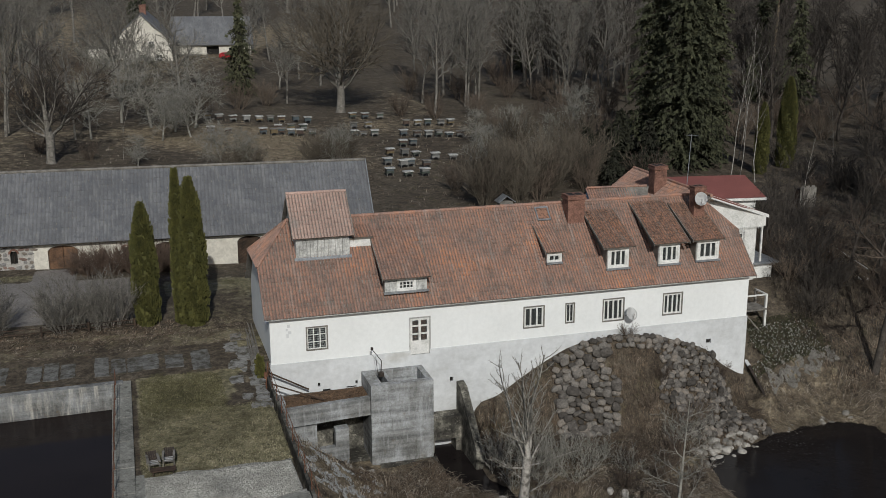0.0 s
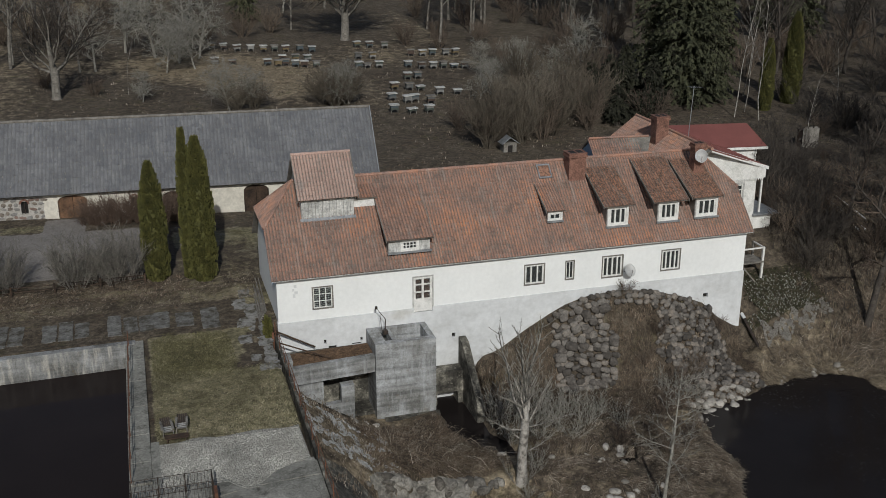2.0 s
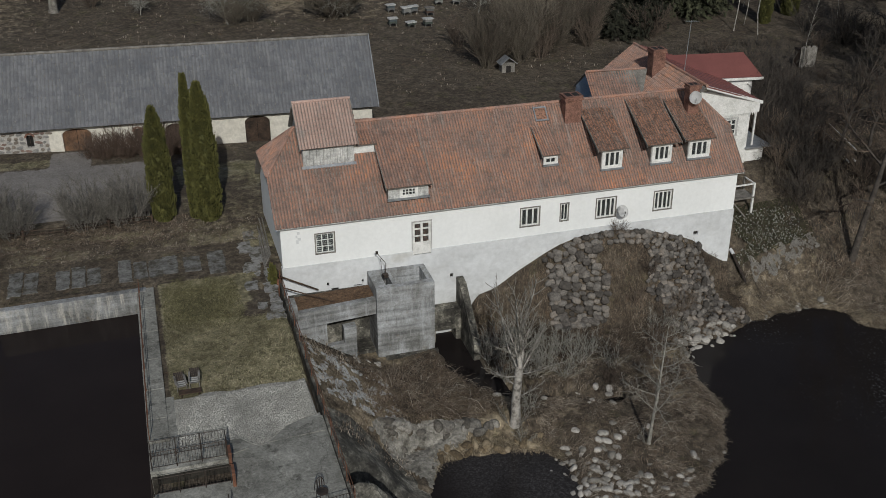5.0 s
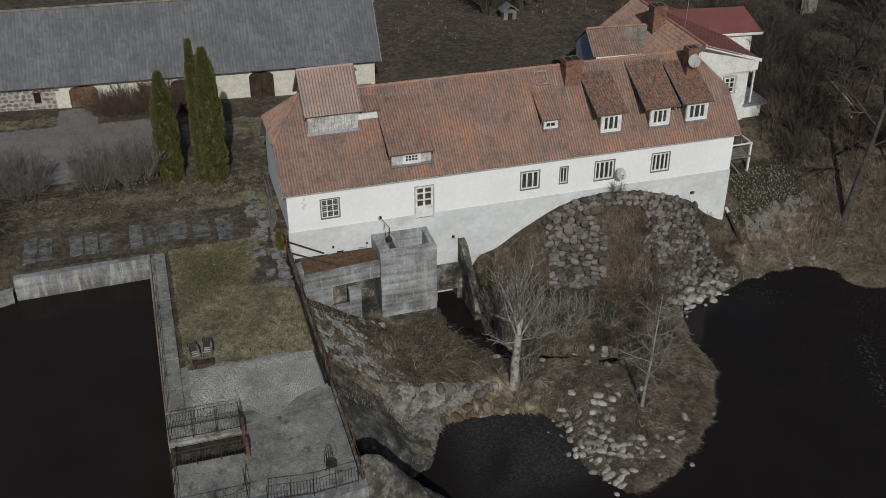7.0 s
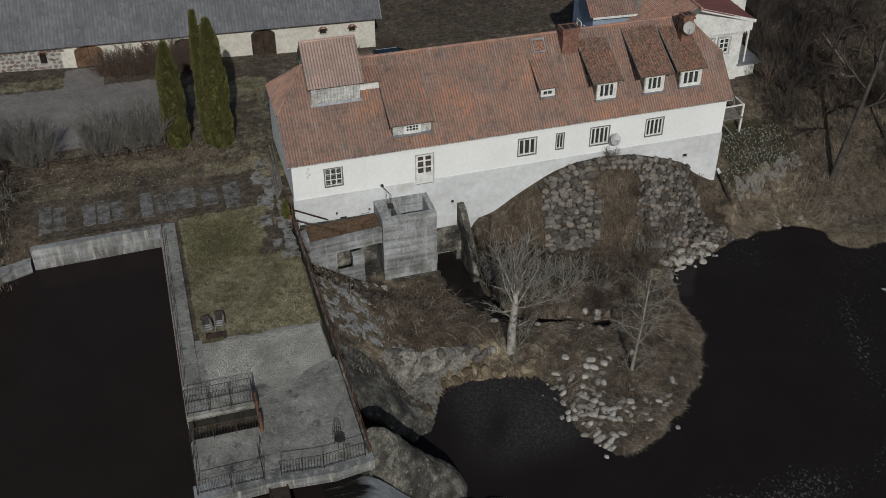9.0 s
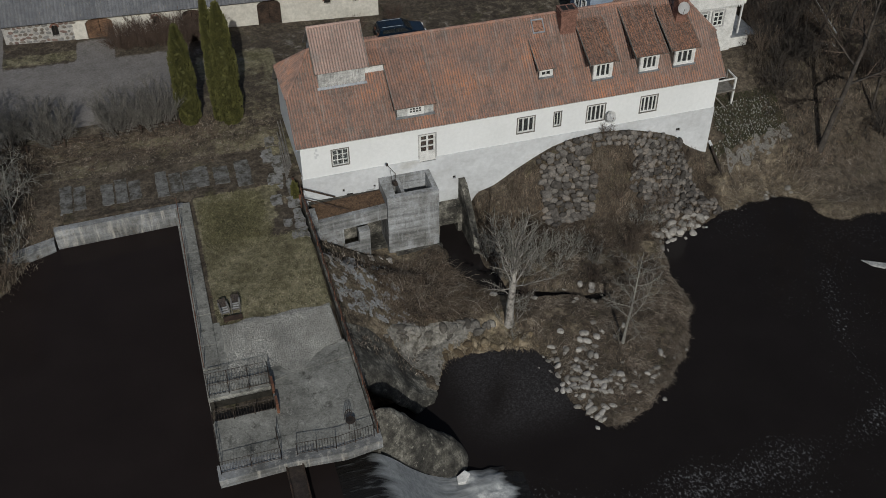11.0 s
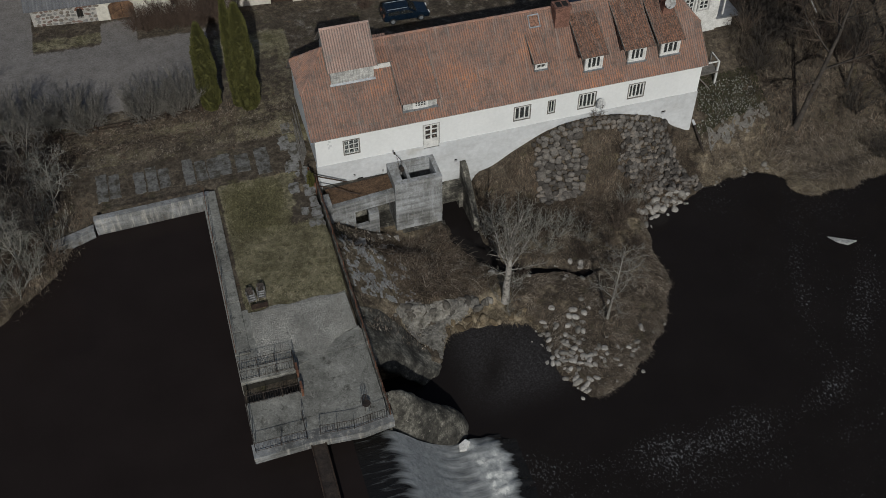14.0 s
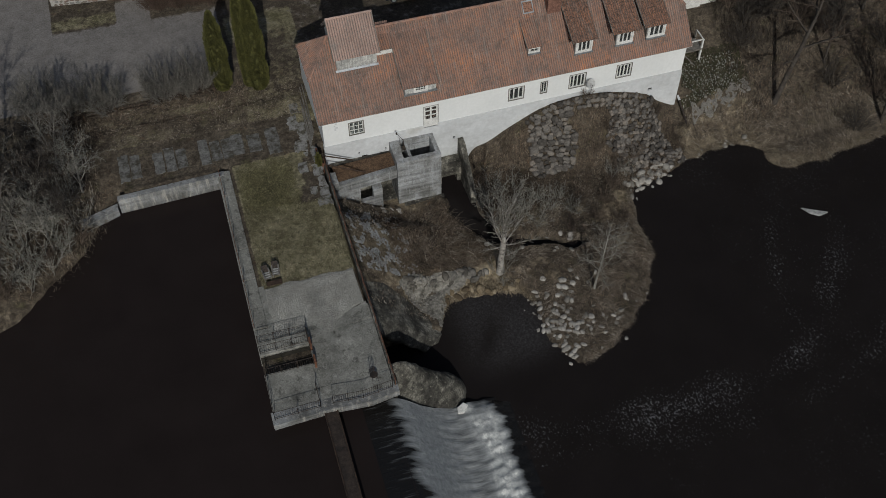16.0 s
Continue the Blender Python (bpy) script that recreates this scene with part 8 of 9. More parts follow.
for i in range(9):
    x = 48.6 + 0.24 * i + rl.uniform(-0.1, 0.1)
    ya, yb = 6.6 + rl.uniform(-0.5, 0.8), 13.4 + rl.uniform(-1.2, 0.8)
    pole = thing("felled_pole", "long pale felled pole in a loose heap under the trees", "pole", pose(0, 0, 0), "felled poles")
    part("stem", tube(B(), (x, ya, zat(x, ya) + 0.15 + 0.1 * (i % 3)), (x + 1.4 + rl.uniform(-0.5, 0.5), yb, zat(x + 1.4, yb) + 0.2 + 0.12 * (i % 2)), 0.09, 0.05, 6), M["wood_pale" if i % 3 == 0 else "straw"], pole)
shrine = thing("garden_house", "tiny pale garden house with a pitched roof", "shed", pose(29.2, 36.9, zat(29.2, 36.9)))
part("body", box(B(), -0.7, 0.7, -0.5, 0.5, -0.1, 1.0), M["wood_grey"], shrine)
for s in (1, -1):
    slab("roof", [(s * 0.95, -0.7, 0.9), (s * 0.95, 0.7, 0.9), (0, 0.7, 1.6), (0, -0.7, 1.6)], 0.06, M["zinc"], shrine)
part("door", box(B(), -0.25, 0.25, -0.53, -0.5, 0, 0.7), M["dark"], shrine)

# ---- on the dam: loungers, chair ----
def lounger(x, y, turn, label):
    l = thing("deck_chair", label, "chair", pose(x, y, LAWN_Z, 0, 0, turn) @ Matrix.Scale(0.84, 4), "deck chairs on the lawn")
    for sx in (-0.33, 0.29):
        part("leg", box(B(), sx, sx + 0.05, -0.62, -0.55, 0, 0.42), M["wood_grey"], l)
        part("leg", box(B(), sx, sx + 0.05, 0.35, 0.42, 0, 0.4), M["wood_grey"], l)
        part("arm", box(B(), sx - 0.04, sx + 0.09, -0.68, 0.5, 0.56, 0.6), M["wood_grey"], l)
    for i in range(6):
        part("seat_slat", box(B(), -0.28, 0.28, -0.62 + i * 0.15, -0.5 + i * 0.15, 0.36 - 0.02 * i, 0.39 - 0.02 * i), M["wood_pale"] if i % 2 else M["wood_grey"], l)
    for i in range(5):
        part("back_slat", prism(B(), [(-0.3 + i * 0.125, 0.3, 0.28), (-0.19 + i * 0.125, 0.3, 0.28), (-0.19 + i * 0.125, 0.86, 0.62), (-0.3 + i * 0.125, 0.86, 0.62)], (0, 0.03, -0.02)), M["iron"], l)
    return l


lounger(-7.55, -12.4, 6, "weathered wooden deck chair beside its pair")
lounger(-6.78, -12.2, -4, "weathered wooden deck chair turned a little inward")
part_t = thing("low_table", "low reddish wooden table before the deck chairs", "table", pose(-7.1, -13.35, LAWN_Z))
part("tabletop", box(B(), -0.6, 0.6, -0.22, 0.22, 0.22, 0.27), M["wood_brown"], part_t)
for x in (-0.5, 0.44):
    part("leg", box(B(), x, x + 0.06, -0.18, 0.18, 0, 0.22), M["wood_brown"], part_t)
chair = thing("metal_chair", "dark metal chair with a round back on the dam", "chair", pose(-1.85, -23.9, TOP + 0.03, 0, 0, 15))
for x in (-0.22, 0.2):
    for y in (-0.22, 0.2):
        part("leg", tube(B(), (x, y, 0), (x * 0.9, y * 0.9, 0.45), 0.02), M["iron"], chair)
part("seat", tube(B(), (0, 0, 0.44), (0, 0, 0.48), 0.29, sides=14), M["iron"], chair)
bm = B()
arc = [Vector((-0.28 * math.cos(a), 0.24 + 0.12 * (a / 3.14), 0.46 + 0.62 * math.sin(a))) for a in [math.pi * i / 8 for i in range(9)]]
for p, q in zip(arc, arc[1:]):
    tube(bm, p, q, 0.022, sides=5)
for i in (-1, 0, 1):
    tube(bm, (i * 0.12, 0.26, 0.46), (i * 0.12, 0.3, 0.98), 0.03, sides=4)
part("backrest", bm, M["iron"], chair)
cap = thing("upturned_hull", "pale upturned board adrift in the pool", "board", pose(41.7, -14.5, POOL_Z, 0, 0, -25))
part("hull", prism(B(), [(-1.1, 0.35, -0.05), (1.3, 0.1, 0.06), (0.5, -0.45, 0.05), (-0.4, -0.2, 0.0)], (0, 0, 0.1)), M["wood_pale"], cap)


# ---- paving slabs west of the mill ----
paving = thing("paving", "sunken concrete slabs in the turf", "paving", pose(0, 0, 0), kind="structure")
rp = random.Random(21)


def flag(x0, x1, y0, y1, lift=0.035):
    ring = [(x0, y0), (x1, y0), (x1, y1), (x0, y1)]
    worn = 0.13 if x0 > -2.8 else 0.06
    pts = []
    for (ax, ay), (bx, by) in zip(ring, ring[1:] + ring[:1]):
        n = max(2, round(math.hypot(bx - ax, by - ay) / 0.3))
        pts += [(ax + (bx - ax) * k / n + rp.gauss(0, worn * 0.5), ay + (by - ay) * k / n + rp.gauss(0, worn * 0.5)) for k in range(n)]
    tilt = rp.uniform(-0.01, 0.01)
    part("slab", prism(B(), [(x, y, float(land(x, y)) - 0.1) for x, y in pts], (0, 0, 0.115 + lift + tilt)), M["paving_pale" if x0 > -2.8 else "paving"], paving)


for i in range(11):
    x = -17.4 + i * 0.98
    if i not in (2, 6):
        flag(x, x + 0.85, 1.0 + rp.uniform(-0.2, 0.3), 3.7 + rp.uniform(-0.4, 0.4), 0.03)
flag(-7.9, -6.7, 1.4, 3.4, 0.02)
flag(-6.3, -5.2, 1.2, 3.2, 0.02)
flag(-4.7, -3.6, 0.5, 3.5)
for x0, x1, y0, y1 in ((-2.5, -1.6, 2.6, 4.4), (-1.9, -1.0, 1.3, 3.4), (-2.4, -1.4, 0.1, 1.4), (-1.3, -0.7, -1.5, 0.4), (-1.6, -0.9, -3.0, -1.7), (-1.4, -0.8, -4.3, -3.2), (-2.7, -1.9, -2.4, -1.2), (-2.0, -1.2, 4.6, 5.8), (-2.6, -2.1, 0.2, 0.9), (-1.5, -0.75, -5.4, -4.4), (-1.9, -0.8, -6.5, -5.5), (-2.3, -1.7, -5.0, -4.2), (-1.0, -0.65, -2.9, -2.1), (-1.9, -1.5, -0.5, 0.0)):
    flag(x0, x1, y0, y1)


# ---- stones ----
def stone_mesh(name, seed, mat, flat=0.75):
    rnd = random.Random(seed)
    bm = B()
    bmesh.ops.create_icosphere(bm, subdivisions=2, radius=0.5)
    sx, sy, sz = rnd.uniform(0.85, 1.3), rnd.uniform(0.75, 1.05), rnd.uniform(0.6, 0.9) * flat / 0.75
    cuts = [(Vector((rnd.gauss(0, 1), rnd.gauss(0, 1), rnd.gauss(0, 1))).normalized(), rnd.uniform(0.3, 0.45)) for _ in range(7)]
    for v in bm.verts:
        for n, d in cuts:
            k = v.co.dot(n) - d
            if k > 0:
                v.co -= n * k * 0.85
        v.co = Vector((v.co.x * sx, v.co.y * sy, v.co.z * sz)) * (1 + rnd.uniform(-0.04, 0.04))
    return mesh_of(name, bm, mat, True)


def block_mesh(name, seed, mat):
    """A squarish fieldstone: a worn block with rounded edges and a flat or two."""
    rnd = random.Random(seed)
    bm = B()
    bmesh.ops.create_icosphere(bm, subdivisions=2, radius=1.0)
    w, d, h = rnd.uniform(0.5, 0.72), rnd.uniform(0.38, 0.5), rnd.uniform(0.36, 0.48)
    e = rnd.uniform(0.55, 0.8)
    shear = rnd.uniform(-0.25, 0.25)
    cut_n, cut_d = Vector((rnd.gauss(0, 1), rnd.gauss(0, 1), 0.6)).normalized(), rnd.uniform(0.3, 0.42)
    for v in bm.verts:
        c = v.co
        p = Vector([math.copysign(abs(q) ** e, q) for q in c])
        p = Vector((p.x * w + p.y * shear * 0.3, p.y * d, p.z * h))
        k = p.dot(cut_n) - cut_d
        if k > 0:
            p -= cut_n * k * 0.8
        v.co = p * (1 + rnd.uniform(-0.05, 0.05))
    return mesh_of(name, bm, mat, True)


facing_stones = [block_mesh("stone", 200 + i, M["stone"]) for i in range(14)]
bank_stones = [stone_mesh("stone", 240 + i, M["bank_stone"]) for i in range(8)]
rim_stones = [stone_mesh("stone", 270 + i, M["rim_stone"]) for i in range(6)]
boulders = [stone_mesh("boulder", 300 + i, M["boulder"]) for i in range(12)]
rs = random.Random(8)


def normal_at(x, y, e=0.25):
    return Vector((zat(x - e, y) - zat(x + e, y), zat(x, y - e) - zat(x, y + e), 2 * e)).normalized()


facing = thing("stone_facing", "dry-laid fieldstone facing of the mound", "wall", pose(0, 0, 0), kind="structure")


def lay(x, y, s, meshes, name, parent=None, sink=0.12, group=None, label=None, spin=6.28):
    z = zat(x, y)
    if POOL_Z - 0.5 < z < POOL_Z - 0.1:
        z = POOL_Z - 0.1
    n = normal_at(x, y)
    ob = new(name, rs.choice(meshes))
    q = n.to_track_quat("Z", "Y").to_matrix().to_4x4()
    wide = (0.9, 1.35, 0.7, 1.05) if label else (0.9, 1.15, 0.85, 1.1)
    ob.matrix_basis = Matrix.Translation(Vector((x, y, z)) + n * (0.22 * s - sink)) @ q @ Matrix.Rotation(rs.uniform(-spin / 2, spin / 2), 4, "Z") @ Matrix.Diagonal((s * rs.uniform(*wide[:2]), s * rs.uniform(*wide[2:]), s * rs.uniform(0.6, 0.95), 1))
    if parent is not None:
        ob.parent = parent
    elif label:
        tagged(ob, label, "boulder", group)
    return ob


# courses climb the steep face: step down the slope by arc length
def courses(x0, x1, y_top, drop, size, skip, ok=None):
    run, row = 0.0, 0
    y = {}
    while run < drop:
        x = x0 + (0.5 * size if row % 2 else 0)
        while x < x1:
            s = size * rs.uniform(0.65, 1.3)
            yy = y.get(round(x, 0), y_top)
            n = normal_at(x, yy)
            if rs.random() > skip and (ok is None or ok(x, yy)):
                lay(x + rs.uniform(-0.06, 0.06), yy + rs.uniform(-0.05, 0.05), s, facing_stones, "stone", facing, rs.uniform(-0.12, 0.08), spin=1.1)
            x += s * 0.98
        for k in range(int(x0) - 2, int(x1) + 3):
            yk = y.get(k, y_top)
            n = normal_at(k, yk)
            y[k] = yk - size * 0.74 * max(0.22, abs(n.z))
        run += size * 0.74
        row += 1


courses(18.7, 22.9, -0.62, 6.0, 0.54, 0.0, lambda x, y: x < 22.6 - 0.25 * math.sin(y * 3))
courses(22.6, 31.3, -0.5, 0.8, 0.44, 0.1)
courses(25.6, 33.6, -1.1, 6.2, 0.44, 0.12, lambda x, y: zat(x, y) > POOL_Z + 0.1 and x > 26.0 + 0.35 * math.sin(y * 2.5) and x < 31.6 - 0.45 * (y + 1) and y > -6.6)

GB = "rounded pale boulder at the water's edge"


def strew(n, xy, lo, hi, group, sink=0.1, label=GB, wet=True, meshes=None, under=None):
    for _ in range(n):
        x, y = xy()
        if not wet and zat(x, y) < POOL_Z:
            continue
        lay(x, y, rs.uniform(lo, hi), meshes or boulders, "stone" if under else "boulder", under, sink, group, label)


def along(pts, spread):
    def f():
        i = rs.randrange(len(pts) - 1)
        k = rs.random()
        return pts[i][0] + (pts[i + 1][0] - pts[i][0]) * k + rs.gauss(0, spread), pts[i][1] + (pts[i + 1][1] - pts[i][1]) * k + rs.gauss(0, spread)
    return f


strew(46, along([(13.5, -15.8), (13.8, -17.8), (14.2, -19.6), (14.8, -21.4), (15.4, -23.0)], 0.55), 0.28, 0.62, "boulders on the spit")
strew(52, along([(14.6, -16.6), (15.2, -18.4), (16.0, -19.6), (16.2, -21.4)], 1.0), 0.32, 0.66, "boulders on the spit")
strew(22, along([(17.4, -20.0), (18.8, -20.6), (20.2, -20.0), (21.0, -19.0)], 0.9), 0.28, 0.6, "boulders on the spit")
strew(14, along([(17.2, -17.4), (16.5, -15.4), (18.6, -15.0)], 0.6), 0.35, 0.75, "boulders on the spit")
strew(30, along([(15.0, -24.8), (16.4, -24.4), (18.6, -23.0), (20.6, -21.4), (22.6, -19.4), (24.0, -17.4)], 0.55), 0.25, 0.6, "boulders in the shallows", 0.2)
strew(34, along([(14.8, -22.6), (16.0, -23.6), (15.6, -25.4)], 0.8), 0.22, 0.52, "boulders in the shallows", 0.2)
strew(46, along([(26.6, -7.3), (28.5, -6.6), (31.0, -6.0)], 0.55), 0.4, 0.85, "boulders under the mound")
strew(18, along([(33, -5.6), (37, -4.6), (40, -4.6)], 0.5), 0.25, 0.6, "boulders under the mound")
strew(14, along([(13, -10.2), (16, -11.4), (20, -10.8)], 0.6), 0.3, 0.7, "boulders in the race")
strew(30, along([(3.6, -13.0), (6.0, -12.4), (8.6, -12.2), (10.4, -12.8)], 0.2), 0.45, 0.8, "capping stones of the bank", 0.08, "grey stone capping the river bank", meshes=bank_stones, under=river_wall)
strew(34, along([(6.8, -14.2), (8.5, -13.8), (11.4, -14.3), (12.9, -14.8)], 0.25), 0.35, 0.75, "stones of the bank", 0.1, "brown stone in the undercut bank", meshes=rim_stones, under=river_wall)
strew(110, along([(3.2, -13.4), (5.2, -13.1), (7.4, -13.1), (8.6, -12.8), (5.6, -14.4), (4.0, -13.8)], 0.35), 0.22, 0.46, "stones of the river wall", 0.1, "rough grey stone set in the river wall", meshes=bank_stones, under=river_wall)
strew(10, along([(3.0, -3.6), (6.2, -3.4)], 0.3), 0.3, 0.6, "stones by the sluice", 0.1, "pale stone beside the sluice")


# ---- dead grass, brush and ivy, as loose stuff ----
def tufts(name, label, n, xy, blades, height, mat, lean=0.8, width=0.02, category="grass", wet=0.0):
    V, F = [], []
    rnd = random.Random(len(name) * 13 + n)
    xs, ys = zip(*[xy(rnd) for _ in range(n)])
    zs = land(np.array(xs), np.array(ys))
    for x, y, z in zip(xs, ys, zs):
        if z < POOL_Z + 0.05 - wet:
            continue
        z = max(z, POOL_Z - 0.02)
        for _ in range(blades):
            a = rnd.uniform(0, 6.28)
            h = height * rnd.uniform(0.5, 1.3)
            l = lean * rnd.uniform(0.2, 1.3) * h
            b = Vector((x + rnd.gauss(0, 0.18), y + rnd.gauss(0, 0.18), z - 0.02))
            s = Vector((-math.sin(a), math.cos(a), 0)) * width
            m = b + Vector((math.cos(a) * l * 0.4, math.sin(a) * l * 0.4, h * 0.7))
            t = b + Vector((math.cos(a) * l, math.sin(a) * l, h * rnd.uniform(0.6, 1.0)))
            k = len(V)
            V += [b - s, b + s, m + s * 0.7, m - s * 0.7, t]
            F += [(k, k + 1, k + 2, k + 3), (k + 3, k + 2, k + 4)]
    ob = new(name, raw(name, [tuple(v) for v in V], F, mat))
    return tagged(ob, label, category, kind="stuff")


def in_box(x0, x1, y0, y1, ok=None):
    def f(r):
        for _ in range(40):
            x, y = r.uniform(x0, x1), r.uniform(y0, y1)
            if ok is None or ok(x, y):
                return x, y
        return x, y
    return f


def thatch(name, label, n, xy, length, mat, drift=0.0, swirl=1.0, rise=0.25, width=0.018, category="grass", wet=0.0, dry=0.0):
    """Matted stems, each a thin bent ribbon that follows the ground along a wandering drift."""
    rnd = random.Random(len(name) * 17 + n)
    r = np.random.RandomState(n)
    P = np.array([xy(rnd) for _ in range(n)])
    X, Y = P[:, 0], P[:, 1]
    a = drift + swirl * 1.3 * wave(X, Y, 0.45, 61) + r.normal(0, 0.28 + 0.5 * swirl, n)
    ln = length * r.uniform(0.4, 1.3, n)
    up = rise * r.uniform(0.1, 1.4, n) * ln
    dx, dy = np.cos(a), np.sin(a)
    rows = []
    for k, h in ((0.0, 0.0), (0.4, 0.85), (0.75, 1.0), (1.0, 0.7)):
        x, y = X + dx * ln * k * (1 - 0.35 * rise), Y + dy * ln * k * (1 - 0.35 * rise)
        rows.append((x, y, np.maximum(land(x, y), POOL_Z - wet) + 0.02 + up * h))
    ok = (land(X, Y) > POOL_Z + 0.03 + dry - wet) & (np.abs(rows[3][2] - rows[0][2]) < 1.2 * ln + 0.2)
    w = width * r.uniform(0.6, 1.3, n)
    lift = w * r.uniform(-0.6, 0.6, n)
    V = np.zeros((n, 8, 3))
    for i, (x, y, z) in enumerate(rows):
        ww = w * (1, 1, 0.8, 0.25)[i]
        V[:, 2 * i] = np.stack([x - dy * ww, y + dx * ww, z + lift], -1)
        V[:, 2 * i + 1] = np.stack([x + dy * ww, y - dx * ww, z - lift], -1)
    V = V[ok]
    b = np.arange(len(V))[:, None] * 8
    Q = np.concatenate([b + np.array([[q, q + 1, q + 3, q + 2]]) for q in (0, 2, 4)], 0)
    ob = new(name, raw(name, V.reshape(-1, 3).tolist(), Q.tolist(), mat))
    return tagged(ob, label, category, kind="stuff")


clumpy = lambda f, cut, seed: lambda x, y: noise.noise((x * f, y * f, seed)) + 0.5 * noise.noise((x * f * 2.7, y * f * 2.7, seed)) > 0.5 * cut
thatch("dead_reeds", "combed mats of straw-coloured dead reeds on the spit", 20000, in_box(13.2, 26.4, -24.4, -10.5, clumpy(0.7, -0.1, 70)), 0.5, M["stem_brown"], -0.7, 1.0, 0.16, 0.009, wet=0.02)
thatch("spit_litter", "brown leaf litter and twigs on the spit", 9000, in_box(12.5, 26, -24, -8.5), 0.3, M["stem_rust"], 0.5, 2.0, 0.3, 0.012)
thatch("mound_brush", "rusty dead growth covering the mound", 24000, in_box(13.0, 33.6, -7.0, -0.45, lambda x, y: not (19.2 < x < 22.5 and y > -4.0)), 0.32, M["stem_rust"], -1.57, 2.0, 0.5, 0.009)
thatch("mound_hay", "pale dead grass on the foot of the mound", 10000, in_box(13.0, 27, -11, -4.2, clumpy(0.5, -0.2, 75)), 0.4, M["stem_brown"], -1.3, 1.6, 0.35, 0.009)
thatch("bramble_canes", "long arching dead canes below the tank", 1500, in_box(4.6, 12.2, -11.6, -4.4), 1.3, M["stem_brown"], -0.6, 1.4, 0.35, 0.01)
thatch("slope_brush", "dark brown matted weeds below the tank", 12000, in_box(3.4, 12.0, -12.0, -4.0), 0.4, M["stem_rust"], -1.2, 2.0, 0.4, 0.01)
tufts("dam_bank_weeds", "low weeds on the dam's bank", 900, in_box(-0.2, 5, -16, -3), 6, 0.18, M["stem_brown"], 1.1)
thatch("rough_grass", "pale dead grass along the hedge", 9000, in_box(-22, -0.5, 4.4, 9.6), 0.22, M["stem_brown"], 0.0, 2.0, 0.35, 0.011)
thatch("hedge_litter", "brown leaves and stalks under the hedge", 2500, in_box(-22, -5, 6.0, 10.2), 0.3, M["stem_rust"], 0.0, 2.0, 0.3, 0.02)
thatch("dry_lawn", "short straw-coloured grass on the dam", 9000, in_box(-8.1, -0.8, -13.5, -5.6), 0.16, M["turf_blade"], 0.0, 2.0, 0.45, 0.013)
thatch("lawn_grass", "short green grass on the dam", 6000, in_box(-8.0, -3.2, -6.6, 0.0, lambda x, y: ((x + 5.6) / 2.4) ** 4 + ((y + 3.2) / 3.2) ** 4 < 1.2), 0.15, M["turf_green"], 0.0, 2.0, 0.5, 0.013)
# coloured with the dark bark for the shade at the wood's edge
tufts("wood_floor", "brown saplings and weeds at the edge of the wood", 1400, in_box(40, 75, -3, 40), 6, 0.7, M["bark_dark"], 0.9, 0.025)
tufts("west_bank_brush", "tangled dead stems on the pond's bank", 900, in_box(-34, -19, -8, 9), 6, 0.7, M["stem_brown"], 0.8)
thatch("west_bank_mat", "matted brown growth on the pond's bank", 9000, in_box(-34, -18.2, -8.5, 7), 0.5, M["stem_rust"], 0.0, 2.0, 0.35, 0.012, dry=POND_Z - POOL_Z)
tufts("meadow_grass", "tussocks of dead meadow grass in the orchard", 1500, in_box(-20, 45, 33, 98), 5, 0.25, M["stem_brown"], 0.9, 0.035)
thatch("east_bank_grass", "combed pale grass along the river", 14000, in_box(33.5, 56, -9, -1.4, lambda x, y: y < -1.2 - 0.1 * (x - 34)), 0.5, M["stem_brown"], -0.9, 0.9, 0.16, 0.01, wet=0.02)
thatch("slope_litter", "red-brown twigs and litter under the eastern trees", 12000, in_box(40, 62, -4, 24, lambda x, y: x > 48 + 0.3 * (y - 6) or y < 2.5), 0.6, M["stem_rust"], 0.0, 2.0, 0.4, 0.014)
# dark stems stand in for the tree shadow on this slope
thatch("thicket_floor", "stems and weeds beside the house, coloured dark for tree shadow", 12000, in_box(40.5, 52, 2.5, 26, lambda x, y: x < 49 + 0.3 * (y - 6)), 0.6, M["stem_dark"], 0.0, 2.0, 0.9, 0.014)


def shore(pts, spread):
    def f(r):
        i = r.randrange(len(pts) - 1)
        k = r.random()
        return pts[i][0] + (pts[i + 1][0] - pts[i][0]) * k + r.gauss(0, spread), pts[i][1] + (pts[i + 1][1] - pts[i][1]) * k + r.gauss(0, spread)
    return f


SPIT = [(17.0, -22.9), (19.8, -21.6), (22.0, -20.0), (24.1, -17.1), (25.6, -14.2), (25.7, -12.4), (26.1, -10.4), (26.3, -8.6), (27.1, -6.9)]
thatch("shore_reeds", "ragged dead reeds hanging over the water's edge", 3000, shore(SPIT, 0.4), 0.45, M["stem_brown"], -0.6, 0.9, 0.16, 0.01, wet=0.25)
thatch("bank_sedge", "golden dead sedge on the undercut bank", 3000, shore([(6.4, -14.9), (7.4, -13.9), (9.0, -13.6), (11.4, -14.0), (12.9, -14.8), (13.4, -16.4)], 0.35), 0.4, M["stem_straw"], -1.3, 0.6, 0.25, 0.01, wet=0.1)
thatch("river_sedge", "pale dead sedge along the river bank", 4500, shore([(33.4, -4.9), (36.2, -4.3), (39.4, -4.4), (41.3, -6.2), (41.4, -7.8), (42.8, -8.6), (45.8, -8.4), (52, -7.5)], 0.5), 0.45, M["stem_straw"], -1.2, 0.7, 0.16, 0.01, wet=0.2)
# silvery ivy and a slope of pale flowers
ivy = surface("silvery_leaf", [(0.3, (0.22, 0.225, 0.22)), (0.7, (0.4, 0.405, 0.4))], 2, 9, 0.2, 0.6)


